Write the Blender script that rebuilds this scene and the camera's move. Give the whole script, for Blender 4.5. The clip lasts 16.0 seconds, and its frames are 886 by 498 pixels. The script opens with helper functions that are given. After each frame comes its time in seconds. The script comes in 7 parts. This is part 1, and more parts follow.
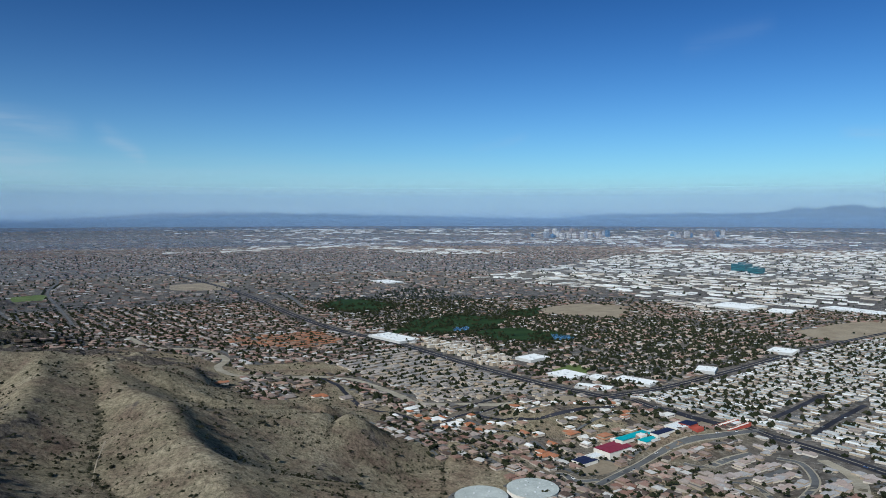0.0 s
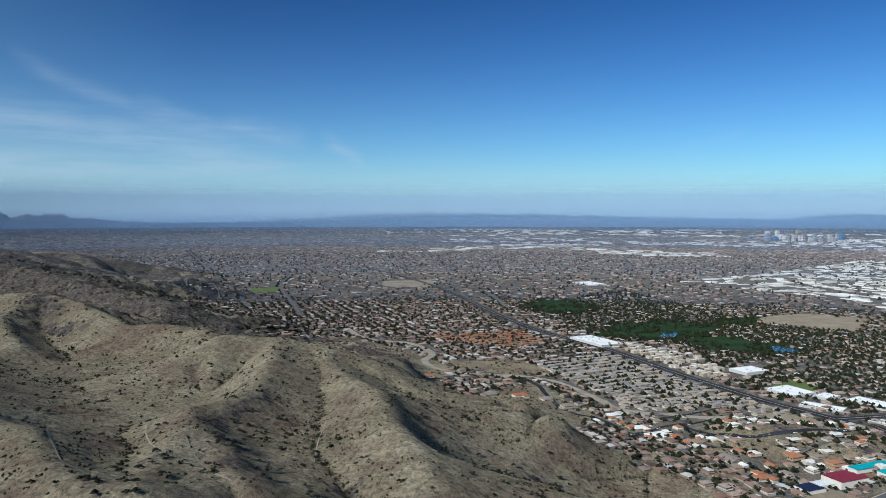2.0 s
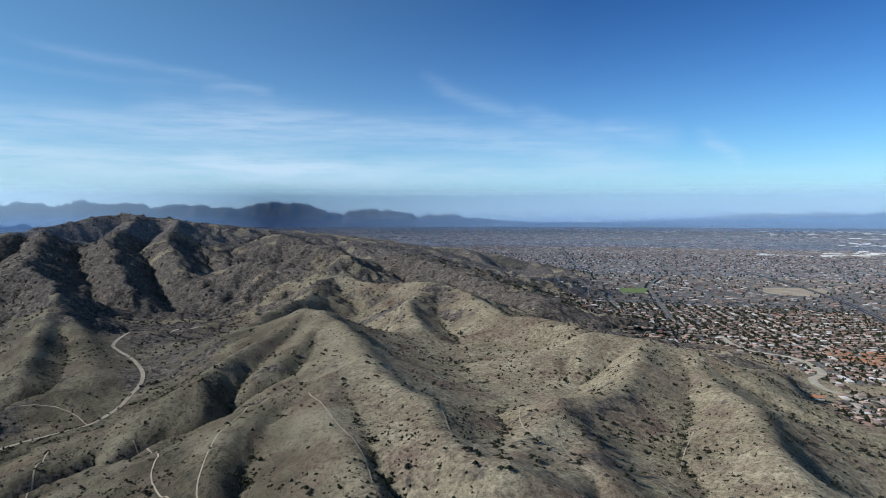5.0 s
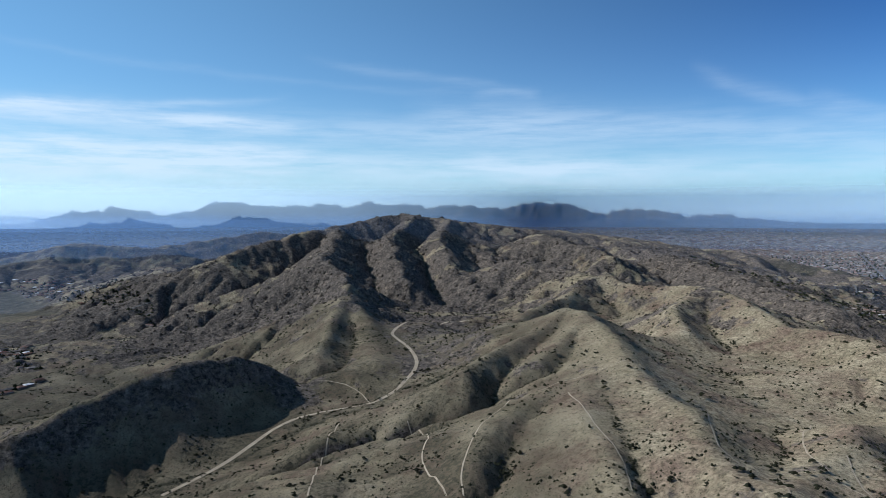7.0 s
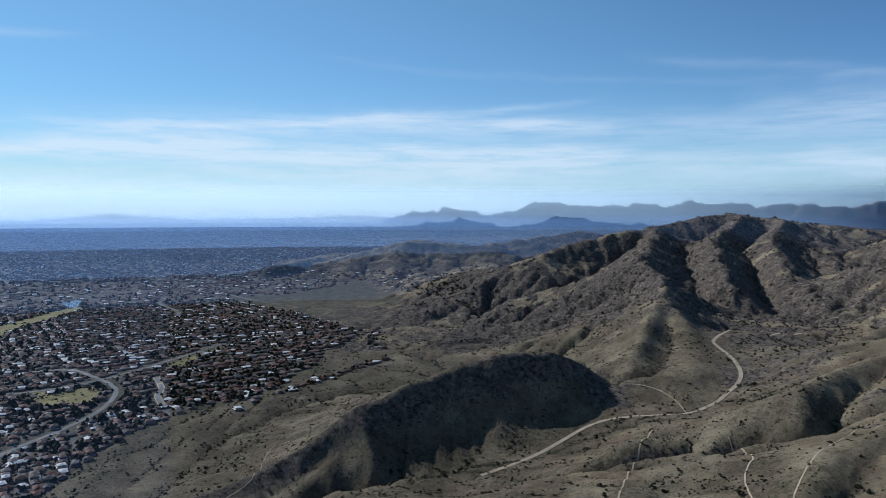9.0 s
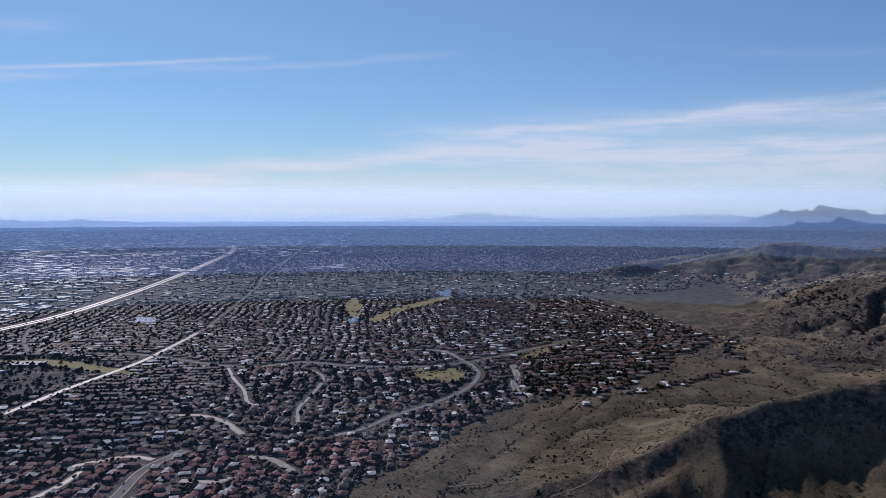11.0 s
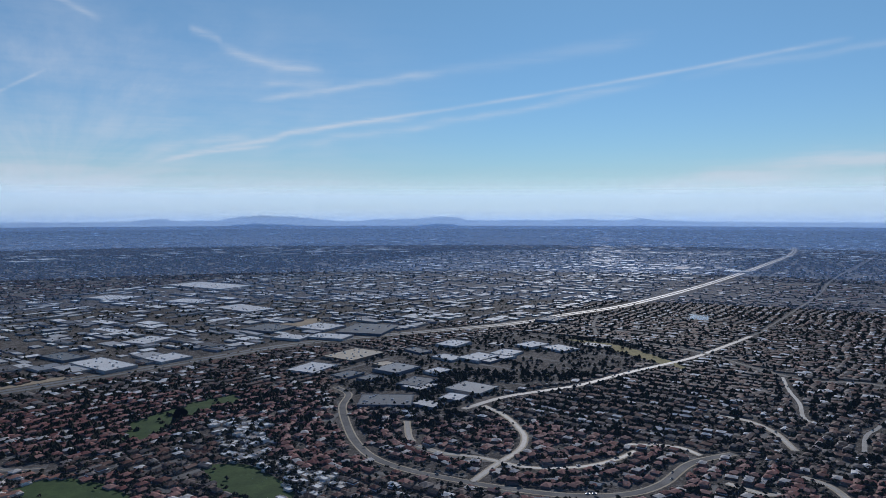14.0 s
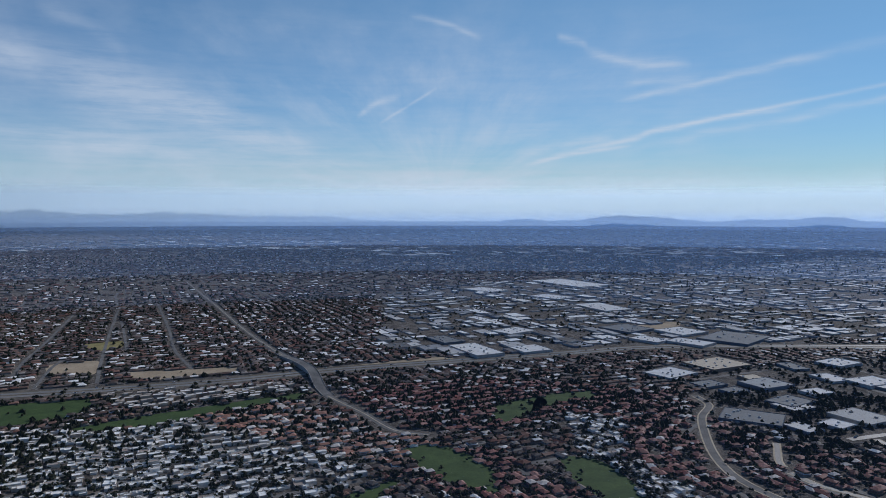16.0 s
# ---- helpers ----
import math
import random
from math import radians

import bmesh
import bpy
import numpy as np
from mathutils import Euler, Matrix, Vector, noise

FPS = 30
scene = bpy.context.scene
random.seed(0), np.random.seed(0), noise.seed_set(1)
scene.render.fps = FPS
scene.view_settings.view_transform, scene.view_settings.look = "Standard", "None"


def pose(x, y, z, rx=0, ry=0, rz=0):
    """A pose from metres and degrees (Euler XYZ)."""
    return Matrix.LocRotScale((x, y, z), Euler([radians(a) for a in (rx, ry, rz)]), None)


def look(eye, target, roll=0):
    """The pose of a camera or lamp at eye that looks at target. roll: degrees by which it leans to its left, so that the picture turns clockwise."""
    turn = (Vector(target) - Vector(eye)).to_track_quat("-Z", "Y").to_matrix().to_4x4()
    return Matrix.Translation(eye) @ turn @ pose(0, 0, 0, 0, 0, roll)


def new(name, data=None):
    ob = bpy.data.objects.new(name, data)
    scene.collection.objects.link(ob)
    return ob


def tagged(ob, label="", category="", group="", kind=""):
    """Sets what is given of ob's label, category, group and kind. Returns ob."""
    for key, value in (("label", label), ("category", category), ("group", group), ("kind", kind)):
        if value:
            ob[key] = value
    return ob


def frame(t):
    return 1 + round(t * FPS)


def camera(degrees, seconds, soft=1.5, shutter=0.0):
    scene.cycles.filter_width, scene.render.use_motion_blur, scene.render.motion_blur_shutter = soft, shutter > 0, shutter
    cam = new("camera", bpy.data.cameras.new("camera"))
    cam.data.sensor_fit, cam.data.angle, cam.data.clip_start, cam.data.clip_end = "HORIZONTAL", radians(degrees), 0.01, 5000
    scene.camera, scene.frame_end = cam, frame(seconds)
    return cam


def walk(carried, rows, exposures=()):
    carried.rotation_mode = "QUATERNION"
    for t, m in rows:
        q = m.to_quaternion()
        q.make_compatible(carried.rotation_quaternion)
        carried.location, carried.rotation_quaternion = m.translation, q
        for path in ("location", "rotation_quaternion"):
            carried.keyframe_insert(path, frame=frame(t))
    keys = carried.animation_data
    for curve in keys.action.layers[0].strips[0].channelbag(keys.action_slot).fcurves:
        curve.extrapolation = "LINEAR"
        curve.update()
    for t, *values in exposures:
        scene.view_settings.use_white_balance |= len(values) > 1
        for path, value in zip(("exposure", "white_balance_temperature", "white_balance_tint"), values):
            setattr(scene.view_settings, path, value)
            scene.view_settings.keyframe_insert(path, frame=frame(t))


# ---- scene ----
# ---------------------------------------------------------------- camera
EYE = 280.0          # camera height over the plain
NEAR, FAR = 3200.0, 4760.0


def drawn_in(x, y, z):
    """Beyond NEAR the land is drawn in towards the eye along the line of sight, so that 60 km of valley end inside FAR."""
    r = np.hypot(x, y) + 1e-6
    k = np.where(r > NEAR, (FAR - (FAR - NEAR) * NEAR / np.maximum(r, NEAR)) / r, 1.0)
    return x * k, y * k, EYE + (z - EYE) * k


def lattice(ix, iy, seed):
    n = (ix.astype(np.int64) * 374761393 + iy.astype(np.int64) * 668265263 + seed * 974634777) & 0xFFFFFFFF
    n = ((n ^ (n >> 13)) * 1274126177) & 0xFFFFFFFF
    return ((n ^ (n >> 16)) & 0xFFFF) / 65535.0


def value(x, y, seed=0):
    ix, iy = np.floor(x), np.floor(y)
    fx, fy = x - ix, y - iy
    fx, fy = fx * fx * (3 - 2 * fx), fy * fy * (3 - 2 * fy)
    a, b = lattice(ix, iy, seed), lattice(ix + 1, iy, seed)
    c, d = lattice(ix, iy + 1, seed), lattice(ix + 1, iy + 1, seed)
    return (a + (b - a) * fx) * (1 - fy) + (c + (d - c) * fx) * fy


def fbm(x, y, size, octaves=4, seed=0):
    s, amp, tot = 0.0, 1.0, 0.0
    for o in range(octaves):
        s, tot = s + amp * (value(x / size + 17.3 * o, y / size - 9.1 * o, seed + o) - 0.5), tot + amp
        size, amp = size / 2.03, amp * 0.5
    return 2 * s / tot


# Crest lines: height of shoulder (rounding), flank slope, then azimuth (degrees anticlockwise of +y), distance, height
CRESTS = []


def crest(shoulder, slope, line):
    CRESTS.append((shoulder, slope, line))


crest(40, 0.47, [(84.3, 2000, 168), (79.1, 2250, 216), (75.5, 2400, 245), (73.3, 2500, 267), (69.1, 2600, 291), (65.9, 2650, 299), (62.7, 2700, 282), (57.2, 2900, 258)])
crest(35, 0.4, [(57.2, 2900, 258), (51.5, 2650, 198), (48.6, 2350, 172), (44.5, 2000, 143), (40.6, 1750, 112), (37.7, 1500, 105)])
crest(30, 0.47, [(56.8, 3050, 267), (55.2, 3100, 286), (53.3, 3100, 266), (49.4, 3050, 205)])
crest(30, 0.5, [(65.9, 2650, 295), (67.3, 2200, 211), (66.4, 1850, 147), (64.5, 1650, 122)])
crest(30, 0.56, [(75.5, 2400, 245), (76.0, 2050, 201), (76.9, 1750, 174), (74.7, 1500, 147)])
crest(30, 0.5, [(79.1, 2250, 216), (82.2, 2120, 184), (87.2, 1960, 137), (90.1, 1870, 89), (92.6, 1830, 37)])
crest(25, 0.56, [(69.1, 2600, 291), (71.4, 2200, 221), (71.0, 1900, 175), (70.1, 1600, 127)])
crest(18, 0.5, [(74.7, 1500, 147), (75.1, 1300, 136), (76.3, 1120, 120), (77.4, 980, 100)])
crest(16, 0.47, [(75.1, 1300, 136), (72.9, 1120, 119), (71.5, 930, 101), (72.0, 830, 86)])
crest(14, 0.45, [(75.1, 1300, 136), (80.1, 1350, 91), (83.1, 1400, 59), (87.4, 1450, 31), (93.2, 1400, 31)])
crest(25, 0.47, [(64.5, 1800, 136), (60.9, 1700, 172), (57.2, 1600, 160), (55.2, 1500, 150), (51.5, 1420, 148), (46.5, 1300, 157), (43.7, 1180, 149), (40.6, 1040, 137), (37.7, 1000, 139), (34.7, 950, 137)])
crest(20, 0.47, [(59.0, 2300, 230), (58.6, 2250, 224), (56.8, 2150, 196), (53.7, 2000, 171)])
crest(20, 0.47, [(46.5, 1300, 157), (48.5, 1140, 140), (48.1, 1000, 127)])
crest(16, 0.47, [(57.2, 950, 159), (55.4, 920, 160), (53.2, 780, 151), (51.9, 650, 148), (49.3, 570, 143), (47.2, 535, 143), (45.9, 470, 139), (43.9, 425, 136), (40.4, 400, 140)])
crest(14, 0.47, [(51.9, 650, 148), (54.9, 640, 135), (59.0, 610, 128), (62.7, 560, 119), (65.0, 490, 112)])
crest(12, 0.47, [(54.9, 640, 135), (55.8, 560, 133), (54.0, 480, 128), (52.2, 430, 124), (51.5, 395, 124)])
crest(14, 0.47, [(57.2, 950, 159), (60.4, 860, 142), (62.7, 800, 132), (65.5, 720, 123)])
crest(12, 0.47, [(55.4, 920, 160), (57.6, 830, 144), (59.5, 750, 130)])
crest(14, 0.45, [(55.2, 1500, 150), (60.4, 1100, 130), (63.6, 950, 119)])
crest(18, 0.45, [(33.7, 830, 150), (29.6, 830, 143), (26.3, 830, 130), (23.1, 800, 123)])
crest(18, 0.47, [(29.6, 830, 143), (30.9, 700, 133), (32.8, 620, 130), (36.5, 580, 131)])
crest(16, 0.36, [(26.3, 830, 130), (24.4, 720, 124), (20.8, 610, 124), (19.4, 520, 118), (17.1, 450, 112)])
crest(16, 0.34, [(20.8, 610, 124), (16.3, 640, 90), (10.7, 720, 78), (7.0, 760, 55), (1.3, 780, 41), (-1.6, 760, 42)])
crest(14, 0.47, [(36.5, 580, 131), (33.8, 490, 125), (31.9, 430, 122), (31.0, 400, 116)])
crest(12, 0.47, [(36.5, 580, 131), (40.2, 430, 130), (40.5, 395, 125)])
crest(12, 0.43, [(10.7, 720, 68), (11.9, 590, 62), (13.1, 500, 66)])
crest(4, 0.81, [(112.5, 690, 25), (110.0, 700, 28), (104.2, 722, 52), (99.1, 755, 88), (93.9, 790, 106), (88.4, 835, 120), (84.3, 870, 125), (81.5, 900, 104), (79.1, 900, 74), (78.0, 870, 51)])
crest(40, 0.3, [(97.3, 3500, 87), (95.5, 3600, 142), (92.0, 3600, 125), (88.4, 3500, 120)])
crest(40, 0.3, [(88.4, 3700, 128), (85.6, 3800, 148), (81.5, 3900, 185), (77.8, 3800, 160)])
crest(30, 0.3, [(97.3, 3600, 112), (94.7, 3700, 144), (90.9, 3600, 126)])
crest(16, 0.3, [(20.3, 640, 113), (13.9, 720, 78), (10.4, 760, 57), (6.7, 780, 38)])
crest(10, 0.3, [(-14.5, 655, 26), (-17.1, 685, 32), (-19.7, 690, 30), (-22.6, 660, 30)])


# Levelled ground: middle, radius, height
PADS = ((-112, 600, 10, 69), (-62, 640, 10, 47), (36, 647, 40, 11), (87, 668, 33, 11), (165, 775, 30, 3))

# The canyon's floor: azimuth, distance, height
FLOOR = [(91.2, 660, 22), (89.8, 671, 25), (84.6, 711, 34), (81.2, 779, 44), (77.5, 810, 54), (72.4, 806, 64), (69.2, 884, 80), (70.5, 1034, 92), (69.2, 1160, 100)]

# The foot of the slope, along a canal: azimuth, distance
CANAL = [(0.0, 1017), (4.1, 1082), (7.1, 1171), (10.5, 1211), (14.4, 1225), (17.0, 1300), (19.3, 1460), (22.6, 1575), (24.3, 1738)]


def crest_height(x, y, seed, shoulder, slope, line):
    """A ridge that falls away on both sides of a crest line, steep at the top and easing off below."""
    best = np.full(x.shape, -1e9)
    px = [(-r * math.sin(radians(a)), r * math.cos(radians(a)), z) for a, r, z in line]
    run = 0.0
    bowl = 32.0 if slope > 0.8 else 70.0 if max(r for a, r, z in line) < 1000 else 150.0
    bend = np.clip((np.hypot(x, y) - 300) / 60, 3, 20)
    wx = x + bend * fbm(x, y, 110, 3, 40 + seed)
    wy = y + bend * fbm(x, y, 110, 3, 60 + seed)
    for (x0, y0, z0), (x1, y1, z1) in zip(px, px[1:]):
        ln = math.hypot(x1 - x0, y1 - y0)
        ux, uy = (x1 - x0) / ln, (y1 - y0) / ln
        raw = (wx - x0) * ux + (wy - y0) * uy
        t = np.clip(raw, 0, ln)
        side = (wx - x0) * uy - (wy - y0) * ux
        d = np.hypot(wx - x0 - t * ux, wy - y0 - t * uy)
        along = run + raw + 3000 * (side > 0)
        steep = slope * (0.9 + 0.5 * value(along / 120.0, 0 * along + seed, seed))
        fall = np.sqrt(d * d + 0.36 * shoulder * shoulder) - 0.6 * shoulder
        h = z0 + (z1 - z0) * t / ln - steep * (0.75 * bowl * (1 - np.exp(-fall / bowl)) + 0.42 * fall)
        best = np.maximum(best, h)
        run += ln
    return best


def base_height(x, y):
    b = 0.0
    for az, r, top, wide in ((60, 520, 70, 300), (76, 520, 80, 150), (67, 520, 82, 150), (83, 490, 74, 140), (75, 650, 66, 120), (70, 660, 76, 120), (64, 900, 76, 330), (66, 1350, 82, 420), (67, 1900, 84, 600), (68, 2500, 80, 700), (92, 820, 24, 260), (100, 1500, 22, 700)):
        cx, cy = -r * math.sin(radians(az)), r * math.cos(radians(az))
        b = np.maximum(b, top * np.exp(-((x - cx) ** 2 + (y - cy) ** 2) / wide ** 2))
    return b


def shallow():
    """The hill country's general level, a little under its crests, on a coarse grid."""
    gx, gy = np.meshgrid(np.arange(WEST, 450.0, 30.0), np.arange(SOUTH, 2270.0, 30.0))
    rim = np.minimum(np.minimum(gx - WEST, 420.0 - gx), np.minimum(gy - SOUTH, 2240.0 - gy))
    top, sum_ = np.zeros(gx.shape), np.full(gx.shape, 0.35)
    for number, (shoulder, slope, line) in enumerate(CRESTS):
        if number == 26:
            continue
        px = [(-r * math.sin(radians(a)), r * math.cos(radians(a)), z, r) for a, r, z in line]
        for (x0, y0, z0, r0), (x1, y1, z1, r1) in zip(px, px[1:]):
            n = max(1, int(math.hypot(x1 - x0, y1 - y0) / 40))
            for t in (np.arange(n) + 0.5) / n:
                wide = 30 + 0.07 * (r0 + (r1 - r0) * t)
                w = np.exp(-((gx - x0 - (x1 - x0) * t) ** 2 + (gy - y0 - (y1 - y0) * t) ** 2) / wide ** 2) * 40 / wide
                top, sum_ = top + w * (z0 + (z1 - z0) * t - 14 - 0.012 * (r0 + (r1 - r0) * t) - 0.035 * max(0.0, r0 + (r1 - r0) * t - 900)), sum_ + w
    return top / sum_ * np.clip((rim - 30) / 250.0, 0, 1)


def folded(x, y):
    """The hills as the crests alone give them, with coarse lumps that lead the first water."""
    u, v = np.clip((x - WEST) / 30.0, 0, LEVEL.shape[1] - 1.001), np.clip((y - SOUTH) / 30.0, 0, LEVEL.shape[0] - 1.001)
    i, j = u.astype(int), v.astype(int)
    u, v = u - i, v - j
    base = np.maximum(base_height(x, y), (LEVEL[j, i] * (1 - u) + LEVEL[j, i + 1] * u) * (1 - v) + (LEVEL[j + 1, i] * (1 - u) + LEVEL[j + 1, i + 1] * u) * v)
    k = 4.0
    total = np.exp(np.clip(base / k, -50, 120))
    for i, (shoulder, slope, line) in enumerate(CRESTS):
        px = [(-r * math.sin(radians(a)), r * math.cos(radians(a)), z) for a, r, z in line]
        reach = 60 + max(p[2] for p in px) / (0.36 * slope)
        near = (x > min(p[0] for p in px) - reach) & (x < max(p[0] for p in px) + reach) & (y > min(p[1] for p in px) - reach) & (y < max(p[1] for p in px) + reach)
        if near.any():
            total[near] += np.exp(np.clip(crest_height(x[near], y[near], i, shoulder, slope, line) / k, -50, 120))
    h = k * np.log(total) - k * 0.7
    r = np.hypot(x, y)
    az = np.degrees(np.arctan2(-x, y))
    inward = np.interp(az, [p[0] for p in CANAL], [p[1] for p in CANAL]) - r
    h = np.minimum(h, np.where(inward < 0, 3.0 * np.clip(1 + inward / 60, 0, 1), 3 + 0.04 * inward + 8e-7 * inward ** 3) + 6.0 * np.clip(np.maximum(CANAL[0][0] - 4 - az, az - CANAL[-1][0]), 0, 90))
    hill = np.clip(h / 30.0, 0, 1)
    rough = 1.0 + np.clip((r - 1000) / 500, 0, 1.6)
    return h + hill * rough * (2.4 * fbm(x, y, 75, 5, 9) + 2.2 * (0.4 - np.abs(fbm(x, y, 150, 3, 29))))


def worn(h, step, rounds, bite, creep):
    """Running water cuts gullies into a square grid of heights; also how much water passes each cell."""
    ny, nx = h.shape
    n = ny * nx
    idx = np.arange(n).reshape(ny, nx)
    hill = h > 1.0
    for turn in range(rounds + 1):
        for fill_ in range(90 if turn == 0 else 6):
            p = np.pad(h, 1, mode="edge")
            low = np.min([p[1 + dj:1 + dj + ny, 1 + di:1 + di + nx] for dj in (-1, 0, 1) for di in (-1, 0, 1) if dj or di], axis=0)
            h = np.where(hill, np.maximum(h, low + 0.02), h)
        p, q = np.pad(h, 1, mode="edge"), np.pad(idx, 1, mode="edge")
        best, to = np.zeros(h.shape), idx.copy()
        for dj in (-1, 0, 1):
            for di in (-1, 0, 1):
                if dj or di:
                    drop = (h - p[1 + dj:1 + dj + ny, 1 + di:1 + di + nx]) / math.hypot(dj, di)
                    better = drop > best
                    best, to = np.where(better, drop, best), np.where(better, q[1 + dj:1 + dj + ny, 1 + di:1 + di + nx], to)
        flat, down = h.ravel(), to.ravel().tolist()
        order = np.argsort(-flat)
        order = order[hill.ravel()[order]].tolist()
        water = [1.0] * n
        for i in order:
            if down[i] != i:
                water[down[i]] += water[i]
        if turn == rounds:
            break
        cut = (bite * np.sqrt(np.array(water))).tolist()
        z = flat.tolist()
        for i in reversed(order):
            z[i] = (z[i] + cut[i] * z[down[i]]) / (1 + cut[i])
        h = np.array(z).reshape(ny, nx)
        p = np.pad(h, 1, mode="edge")
        h = h + np.where(hill, creep * (p[2:, 1:-1] + p[:-2, 1:-1] + p[1:-1, 2:] + p[1:-1, :-2] - 4 * h), 0)
    return h, np.array(water).reshape(ny, nx)


STEP = 6.0
WEST, SOUTH = -3420.0, -640.0
LEVEL = shallow()
WX, WY = np.meshgrid(np.arange(WEST, 420.0, STEP), np.arange(SOUTH, 2240.0, STEP))
WORN, WATER_FLOW = worn(folded(WX, WY), STEP, 20, 0.036, 0.035)
WATER_FLOW = np.log2(1 + WATER_FLOW)


def on_grid(grid, x, y):
    """Bilinear reading of the worn grid; outside it, its edge."""
    u, v = np.clip((x - WEST) / STEP, 0, grid.shape[1] - 1.001), np.clip((y - SOUTH) / STEP, 0, grid.shape[0] - 1.001)
    i, j = u.astype(int), v.astype(int)
    u, v = u - i, v - j
    return (grid[j, i] * (1 - u) + grid[j, i + 1] * u) * (1 - v) + (grid[j + 1, i] * (1 - u) + grid[j + 1, i + 1] * u) * v


def height(x, y):
    x, y = np.asarray(x, float), np.asarray(y, float)
    edge = np.minimum(np.minimum(x - WEST, 410.0 - x), np.minimum(y - SOUTH, 2230.0 - y))
    w = np.clip(edge / 120.0, 0, 1)
    h = on_grid(WORN, x, y) * w
    out = w < 1
    h[out] += folded(x[out], y[out]) * (1 - w[out])
    hill = np.clip(h / 30.0, 0, 1)
    r = np.hypot(x, y)
    far = np.clip((r - 1050) / 450, 0, 1)
    crags = (1 - 2.4 * np.abs(fbm(x, y, 60, 4, 33))) * 6.5 * far + (1 - 2.4 * np.abs(fbm(x, y, 22, 3, 41))) * (0.5 + 3.6 * far)
    lumps = np.exp(-((x + 790) ** 2 + (y + 60) ** 2) / 190 ** 2)
    h = h + hill * (crags + 0.8 * fbm(x, y, 12, 3, 19) + lumps * (5.0 * fbm(x, y, 55, 3, 23) + 3.5 * fbm(x, y, 20, 3, 27)))
    near = np.full(x.shape, 1e9)
    level = np.zeros(x.shape)
    for (a0, r0, z0), (a1, r1, z1) in zip(FLOOR, FLOOR[1:]):
        x0, y0, x1, y1 = -r0 * math.sin(radians(a0)), r0 * math.cos(radians(a0)), -r1 * math.sin(radians(a1)), r1 * math.cos(radians(a1))
        t = np.clip(((x - x0) * (x1 - x0) + (y - y0) * (y1 - y0)) / ((x1 - x0) ** 2 + (y1 - y0) ** 2), 0, 1)
        d = np.hypot(x - x0 - t * (x1 - x0), y - y0 - t * (y1 - y0))
        level = np.where(d < near, z0 + t * (z1 - z0), level)
        near = np.minimum(near, d)
    w = np.clip((near - 10) / 100.0, 0, 1)
    w = w * w * (3 - 2 * w)
    h = h * w + (level + 0.05 * near) * (1 - w)
    for cx, cy, wide, z in PADS:
        w = np.clip((np.hypot(x - cx, y - cy) - wide) / 120.0, 0, 1)
        w = w * w * (3 - 2 * w)
        h = h * w + z * (1 - w)
    return np.where(h < 1e-3, 0.0, h)


cam = camera(64.5, 16.0, soft=0.5)
# seconds, heading in degrees anticlockwise of +y, tilt below the level
HEADING = [
    (0, -0.0, 2.83),
    (0.5, 5.45, 2.82),
    (1, 8.62, 2.81),
    (1.5, 12.19, 2.80),
    (2, 16.42, 2.78),
    (2.5, 20.3, 2.77),
    (3, 24.82, 2.76),
    (3.5, 29.83, 2.75),
    (4, 35.16, 2.75),
    (4.5, 40.49, 2.75),
    (4.7, 42.67, 2.76),
    (6.8, 65.0, 2.76),
    (7, 67.11, 2.77),
    (7.5, 72.93, 2.77),
    (8, 79.14, 2.77),
    (8.2, 81.74, 2.77),
    (10.3, 110.68, 2.83),
    (10.5, 113.53, 2.83),
    (11, 120.62, 2.85),
    (11.5, 127.81, 2.86),
    (12, 135.05, 2.87),
    (12.5, 142.26, 2.87),
    (13, 149.47, 2.87),
    (13.5, 156.67, 2.87),
    (14, 163.84, 2.87),
    (14.5, 170.95, 2.87),
    (15, 178.11, 2.87),
    (15.5, 185.3, 2.87),
    (16, 192.58, 2.87),
]
EXPOSURE = [(0, -0.05, 5800, 5), (2, 0.1, 5800, 5), (3.5, 0.3, 5800, 6), (7, 0.55, 5900, 8), (8.2, 0.48, 5900, 8), (10.3, 0.3, 5900, 12), (10.7, 0.25, 6000, 15), (11, 0.22, 6300, 24), (11.5, 0.1, 6050, 14), (14.5, 0.02, 6050, 14), (15, 0.02, 6300, 22), (15.4, 0.0, 6050, 14), (16, 0.02, 6050, 14)]
walk(cam, [(t, pose(0, 0, EYE, 90 - tilt, 0, turn)) for t, turn, tilt in HEADING], EXPOSURE)

# ---------------------------------------------------------------- light
SUN_TURN, SUN_UP = 150.0, 31.5
SUN_WAY = Vector((-math.sin(radians(SUN_TURN)) * math.cos(radians(SUN_UP)), math.cos(radians(SUN_TURN)) * math.cos(radians(SUN_UP)), math.sin(radians(SUN_UP))))
sun = new("sun", bpy.data.lights.new("sun", "SUN"))
sun.data.energy, sun.data.angle, sun.data.color = 3.9, radians(0.53), (1.0, 0.95, 0.88)
sun.matrix_world = look(SUN_WAY * 3000, (0, 0, 0))

# Cirrus: azimuth and height of both ends, sag, half width, density
CLOUDS = []


def cloud(*row):
    CLOUDS.append(row)


